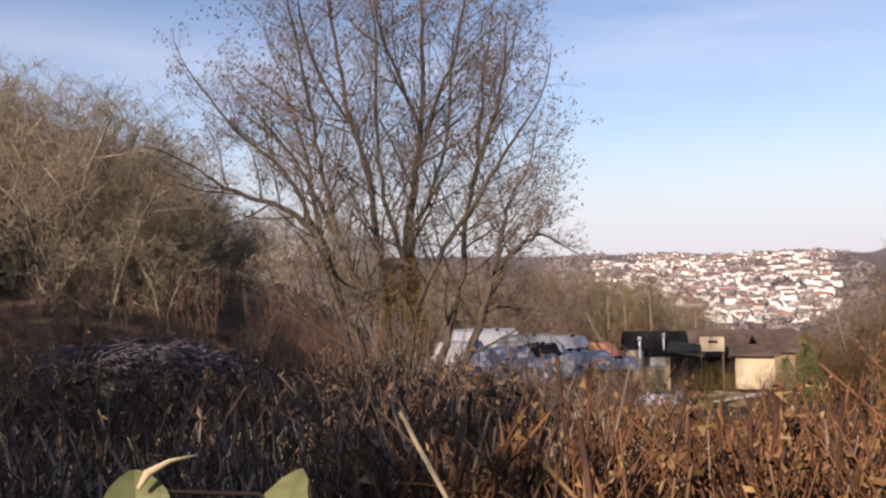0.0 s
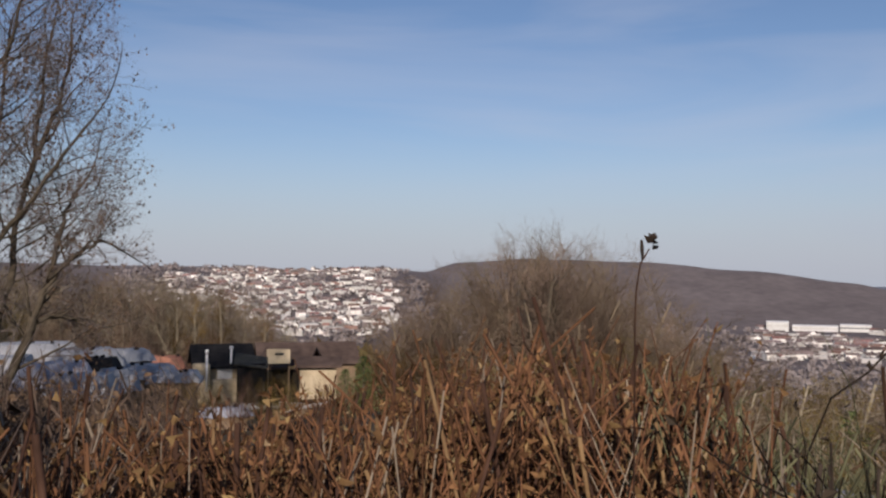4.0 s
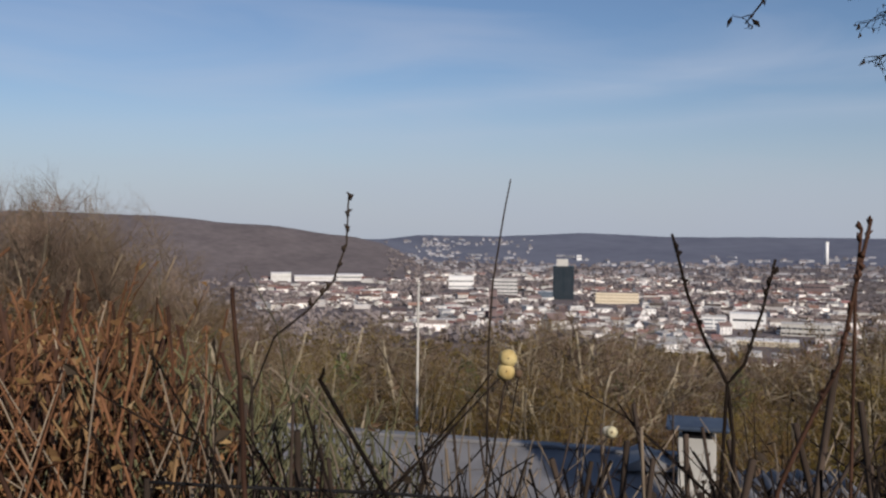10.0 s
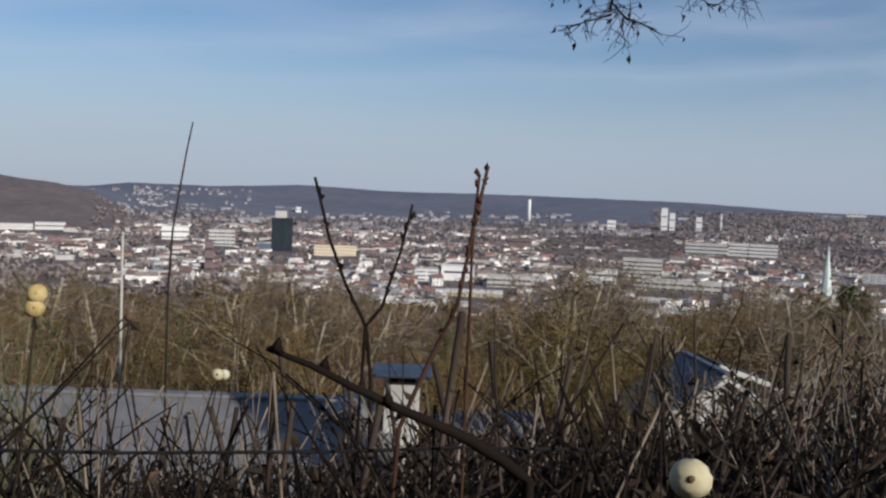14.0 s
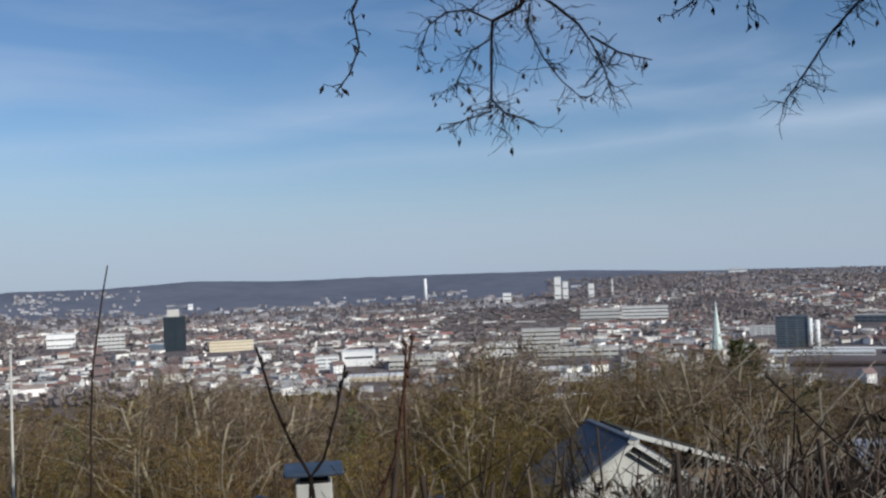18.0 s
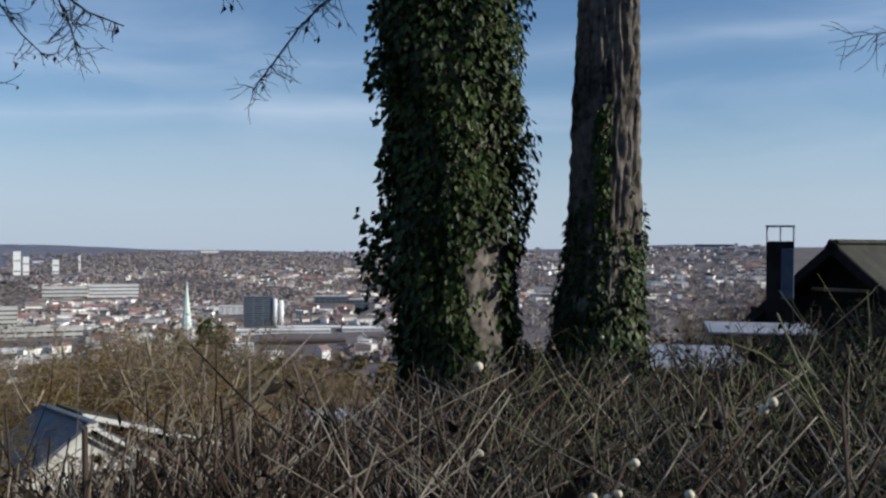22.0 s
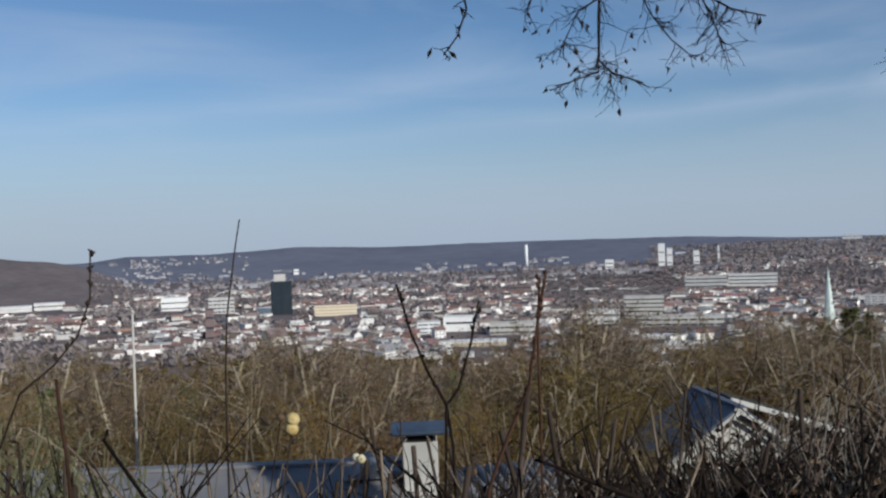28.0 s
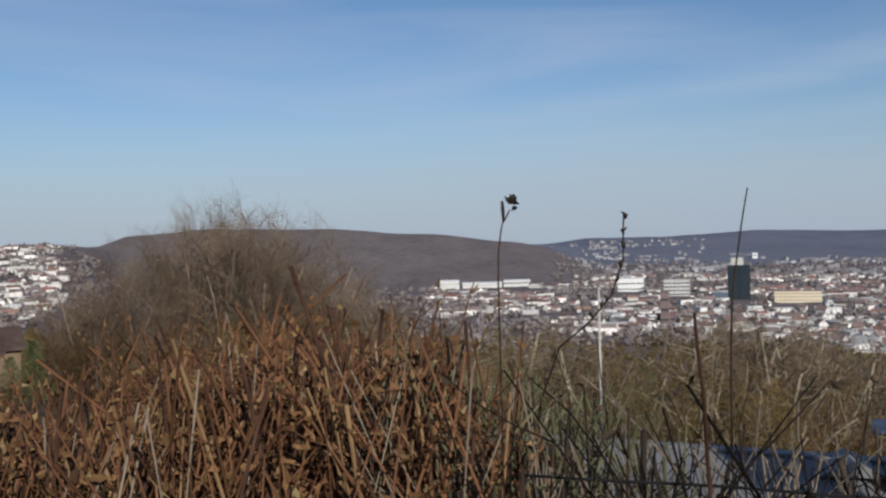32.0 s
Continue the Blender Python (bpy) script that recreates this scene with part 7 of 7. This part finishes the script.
def hanging(s, leaves, pts, r0, r1, side_n, side_len, droop=-0.05, leaf_n=1, fine=1.0):
    """A drooping branch along pts with finer side twigs and small withered leaves."""
    pts = [V(*p) for p in pts]
    k = len(pts)
    s.tube(pts, [1.3 * fine * (r0 + (r1 - r0) * i / (k - 1)) for i in range(k)], 5)
    for _ in range(side_n):
        u = U(0.12, 1.0) * (k - 1)
        i = min(k - 2, int(u))
        q = pts[i].lerp(pts[i + 1], u - i)
        t = (pts[i + 1] - pts[i]).normalized()
        d = V(U(-0.4, 0.4), U(-1, 1), U(-0.9, 0.5)) + t * 0.5
        sp, _d = way(q, 4, d, side_len * U(0.3, 0.9), 0.5, droop)
        s.tube(sp, [q_ * fine for q_ in (0.0055, 0.005, 0.004, 0.0034, 0.0026)], 3)
        for _k in range(rnd.choice((1, 2, 3))):
            q2 = sp[rnd.randrange(1, 4)]
            s2, _d = way(q2, 3, V(U(-0.4, 0.4), U(-1, 1), U(-1.0, 0.5)), side_len * U(0.2, 0.6), 0.35, droop)
            s.tube(s2, [q_ * fine for q_ in (0.0040, 0.0034, 0.003, 0.0022)], 3)
            if rnd.random() < 0.16 * leaf_n:
                leaves.leaf(s2[-1], V(U(-0.6, 0.6), U(-0.6, 0.6), -1), U(0.03, 0.085), 0.45, 0.7)
        if rnd.random() < 0.2 * leaf_n:
            leaves.leaf(sp[-1], V(U(-0.6, 0.6), U(-0.6, 0.6), -1), U(0.03, 0.09), 0.45, 0.7)


limb, lv_dry = Soup(), Soup(False)
join = V(7.53, 0.96, 2.68)
fork = path[-1]
limb.tube([fork + V(0, 0, -1.2), V(7.1, -1.3, 3.9), V(7.4, -0.2, 3.5), V(7.5, 0.6, 3.1), join], [0.11, 0.08, 0.05, 0.035, 0.024], 7)
limb.tube([V(7.4, -0.2, 3.5), V(7.0, 1.0, 3.2), V(6.7, 1.7, 2.85), V(6.55, 1.94, 2.46)], [0.04, 0.028, 0.02, 0.014], 6)
limb.tube([V(7.1, -1.3, 3.9), V(7.5, -1.9, 2.9), V(7.83, -1.8, 2.15)], [0.05, 0.03, 0.016], 6)
limb.tube([V(7.4, -0.2, 3.5), V(7.6, -0.6, 2.9), V(7.62, -0.51, 2.48)], [0.03, 0.02, 0.012], 6)
limb.tube([V(7.5, -1.9, 2.9), V(7.6, -1.2, 2.7), V(7.59, -0.81, 2.44)], [0.02, 0.015, 0.010], 6)
hanging(limb, lv_dry, [(7.53, 0.96, 2.68), (7.52, 0.99, 2.31), (7.51, 1.06, 2.16), (7.48, 1.28, 2.06), (7.47, 1.30, 1.77), (7.47, 1.31, 1.42), (7.49, 1.20, 1.31), (7.52, 0.97, 1.22)], 0.024, 0.005, 54, 0.38, fine=0.8)
hanging(limb, lv_dry, [(7.53, 0.96, 2.30), (7.55, 0.75, 2.13), (7.56, 0.60, 1.99), (7.57, 0.50, 1.83), (7.58, 0.41, 1.61), (7.58, 0.36, 1.43)], 0.014, 0.004, 28, 0.34, fine=0.8)
hanging(limb, lv_dry, [(7.48, 1.28, 2.06), (7.394, 1.459, 2.145), (7.356, 1.637, 2.133), (7.325, 1.772, 2.031), (7.304, 1.858, 1.827)], 0.010, 0.004, 22, 0.34, fine=0.8)
hanging(limb, lv_dry, [(7.47, 1.30, 1.911), (7.347, 1.438, 1.804), (7.325, 1.547, 1.58), (7.321, 1.566, 1.513)], 0.008, 0.004, 18, 0.30, fine=0.8)
hanging(limb, lv_dry, [(7.52, 0.98, 2.183), (7.471, 0.995, 1.979), (7.484, 0.891, 1.746), (7.50, 0.743, 1.533), (7.516, 0.56, 1.36)], 0.009, 0.004, 22, 0.28, fine=0.8)
hanging(limb, lv_dry, [(7.47, 1.31, 1.331), (7.388, 1.488, 1.27), (7.345, 1.689, 1.194)], 0.006, 0.0035, 7, 0.26)
hanging(limb, lv_dry, [(7.57, 0.51, 1.89), (7.58, 0.29, 1.74), (7.59, 0.04, 1.66)], 0.008, 0.004, 10, 0.28)
hanging(limb, lv_dry, [(6.55, 1.94, 2.46), (6.52, 2.05, 2.17), (6.49, 2.14, 1.96), (6.51, 2.10, 1.71), (6.48, 2.17, 1.51), (6.45, 2.27, 1.38)], 0.010, 0.004, 9, 0.16, leaf_n=2.2)
hanging(limb, lv_dry, [(7.83, -1.80, 2.15), (7.88, -1.55, 2.05), (7.92, -1.33, 1.81), (7.95, -1.15, 1.55), (7.98, -0.96, 1.28)], 0.012, 0.004, 34, 0.34, fine=0.8)
hanging(limb, lv_dry, [(7.62, -0.51, 2.48), (7.63, -0.41, 2.26), (7.63, -0.28, 2.09), (7.64, -0.14, 2.02)], 0.009, 0.004, 12, 0.24, leaf_n=1.6)
hanging(limb, lv_dry, [(7.59, -0.81, 2.44), (7.60, -0.73, 2.18), (7.60, -0.70, 2.01)], 0.008, 0.004, 9, 0.22, leaf_n=1.6)
part("limb", limb, M_STEMBLACK, ivy_tree, "dark drooping limb with fine twigs")
part("dry_leaves", lv_dry, M_TWIGDARK, ivy_tree, "small withered leaves on the twigs", "stuff")

old_tree = thing("old_tree", "old tree trunk with deeply furrowed bark and ivy", "tree")
c1 = polar(117.65, 7.3)
gz1 = land(c1.x, c1.y)
path1 = [V(c1.x + 0.02, c1.y + 0.05, gz1 - 0.2), V(c1.x + 0.01, c1.y + 0.03, gz1 + 0.5), V(c1.x - 0.01, c1.y - 0.02, gz1 + 1.1), V(c1.x - 0.017, c1.y - 0.033, gz1 + 1.8), V(c1.x - 0.017, c1.y - 0.033, gz1 + 3.0), V(c1.x - 0.05, c1.y - 0.1, gz1 + 5.3)]
radii1 = [0.40, 0.325, 0.26, 0.225, 0.205, 0.175]
ridged_trunk("trunk", "deeply furrowed grey-brown bark", path1, radii1, M_BARKOLD, old_tree, 8.5, 0.038, 128, 190)
s = Soup(False)
view1 = math.atan2(-c1.y, -c1.x)


def ivy_keep1(a, z):
    da = (a - view1 + math.pi) % (2 * math.pi) - math.pi
    zz = z - gz1
    ragged = 0.25 * noise.noise(V(math.cos(a) * 3, math.sin(a) * 3, z * 2.2))
    if zz < 0.9 + ragged:
        return 0.9
    if abs(da + 0.1) < 0.22 and zz < 2.4 + ragged:
        return 0.75
    return max(0.0, min(0.8, (1.75 + 2 * ragged - zz) / 0.9)) if abs(da) > 0.55 else 0.15 * (zz < 1.5)


ivy(s, path1, radii1, 6500, gz1 + 0.05, gz1 + 2.5, ivy_keep1, 0.10, 0.056, 0.045)
part("ivy_leaves", s, M_IVY, old_tree, "dark green ivy leaves", "stuff")
limb, lv2 = Soup(), Soup(False)
limb.tube([path1[-1] + V(0, 0, -0.8), V(5.4, -4.6, 3.6), V(4.6, -5.2, 2.6), V(4.14, -5.16, 1.9)], [0.07, 0.045, 0.028, 0.016], 6)
hanging(limb, lv2, [(4.14, -5.16, 1.9), (4.14, -5.16, 1.39), (4.37, -4.96, 1.21), (4.51, -4.83, 0.93), (4.53, -4.82, 0.72)], 0.009, 0.002, 34, 0.42, leaf_n=0.2, fine=0.62)
hanging(limb, lv2, [(4.14, -5.16, 1.56), (4.52, -4.83, 1.43), (4.76, -4.59, 1.38), (4.93, -4.41, 1.37)], 0.008, 0.003, 28, 0.42, leaf_n=0.2, fine=0.62)
hanging(limb, lv2, [(4.14, -5.16, 1.0), (4.12, -5.17, 0.63), (4.32, -5.01, 0.73), (4.46, -4.88, 0.68)], 0.006, 0.003, 18, 0.32, leaf_n=0.1, fine=0.62)
part("limb", limb, M_TWIGDARK, old_tree, "thin drooping limb")
part("dry_leaf", lv2, M_TWIGDARK, old_tree, "withered leaves on the limb")
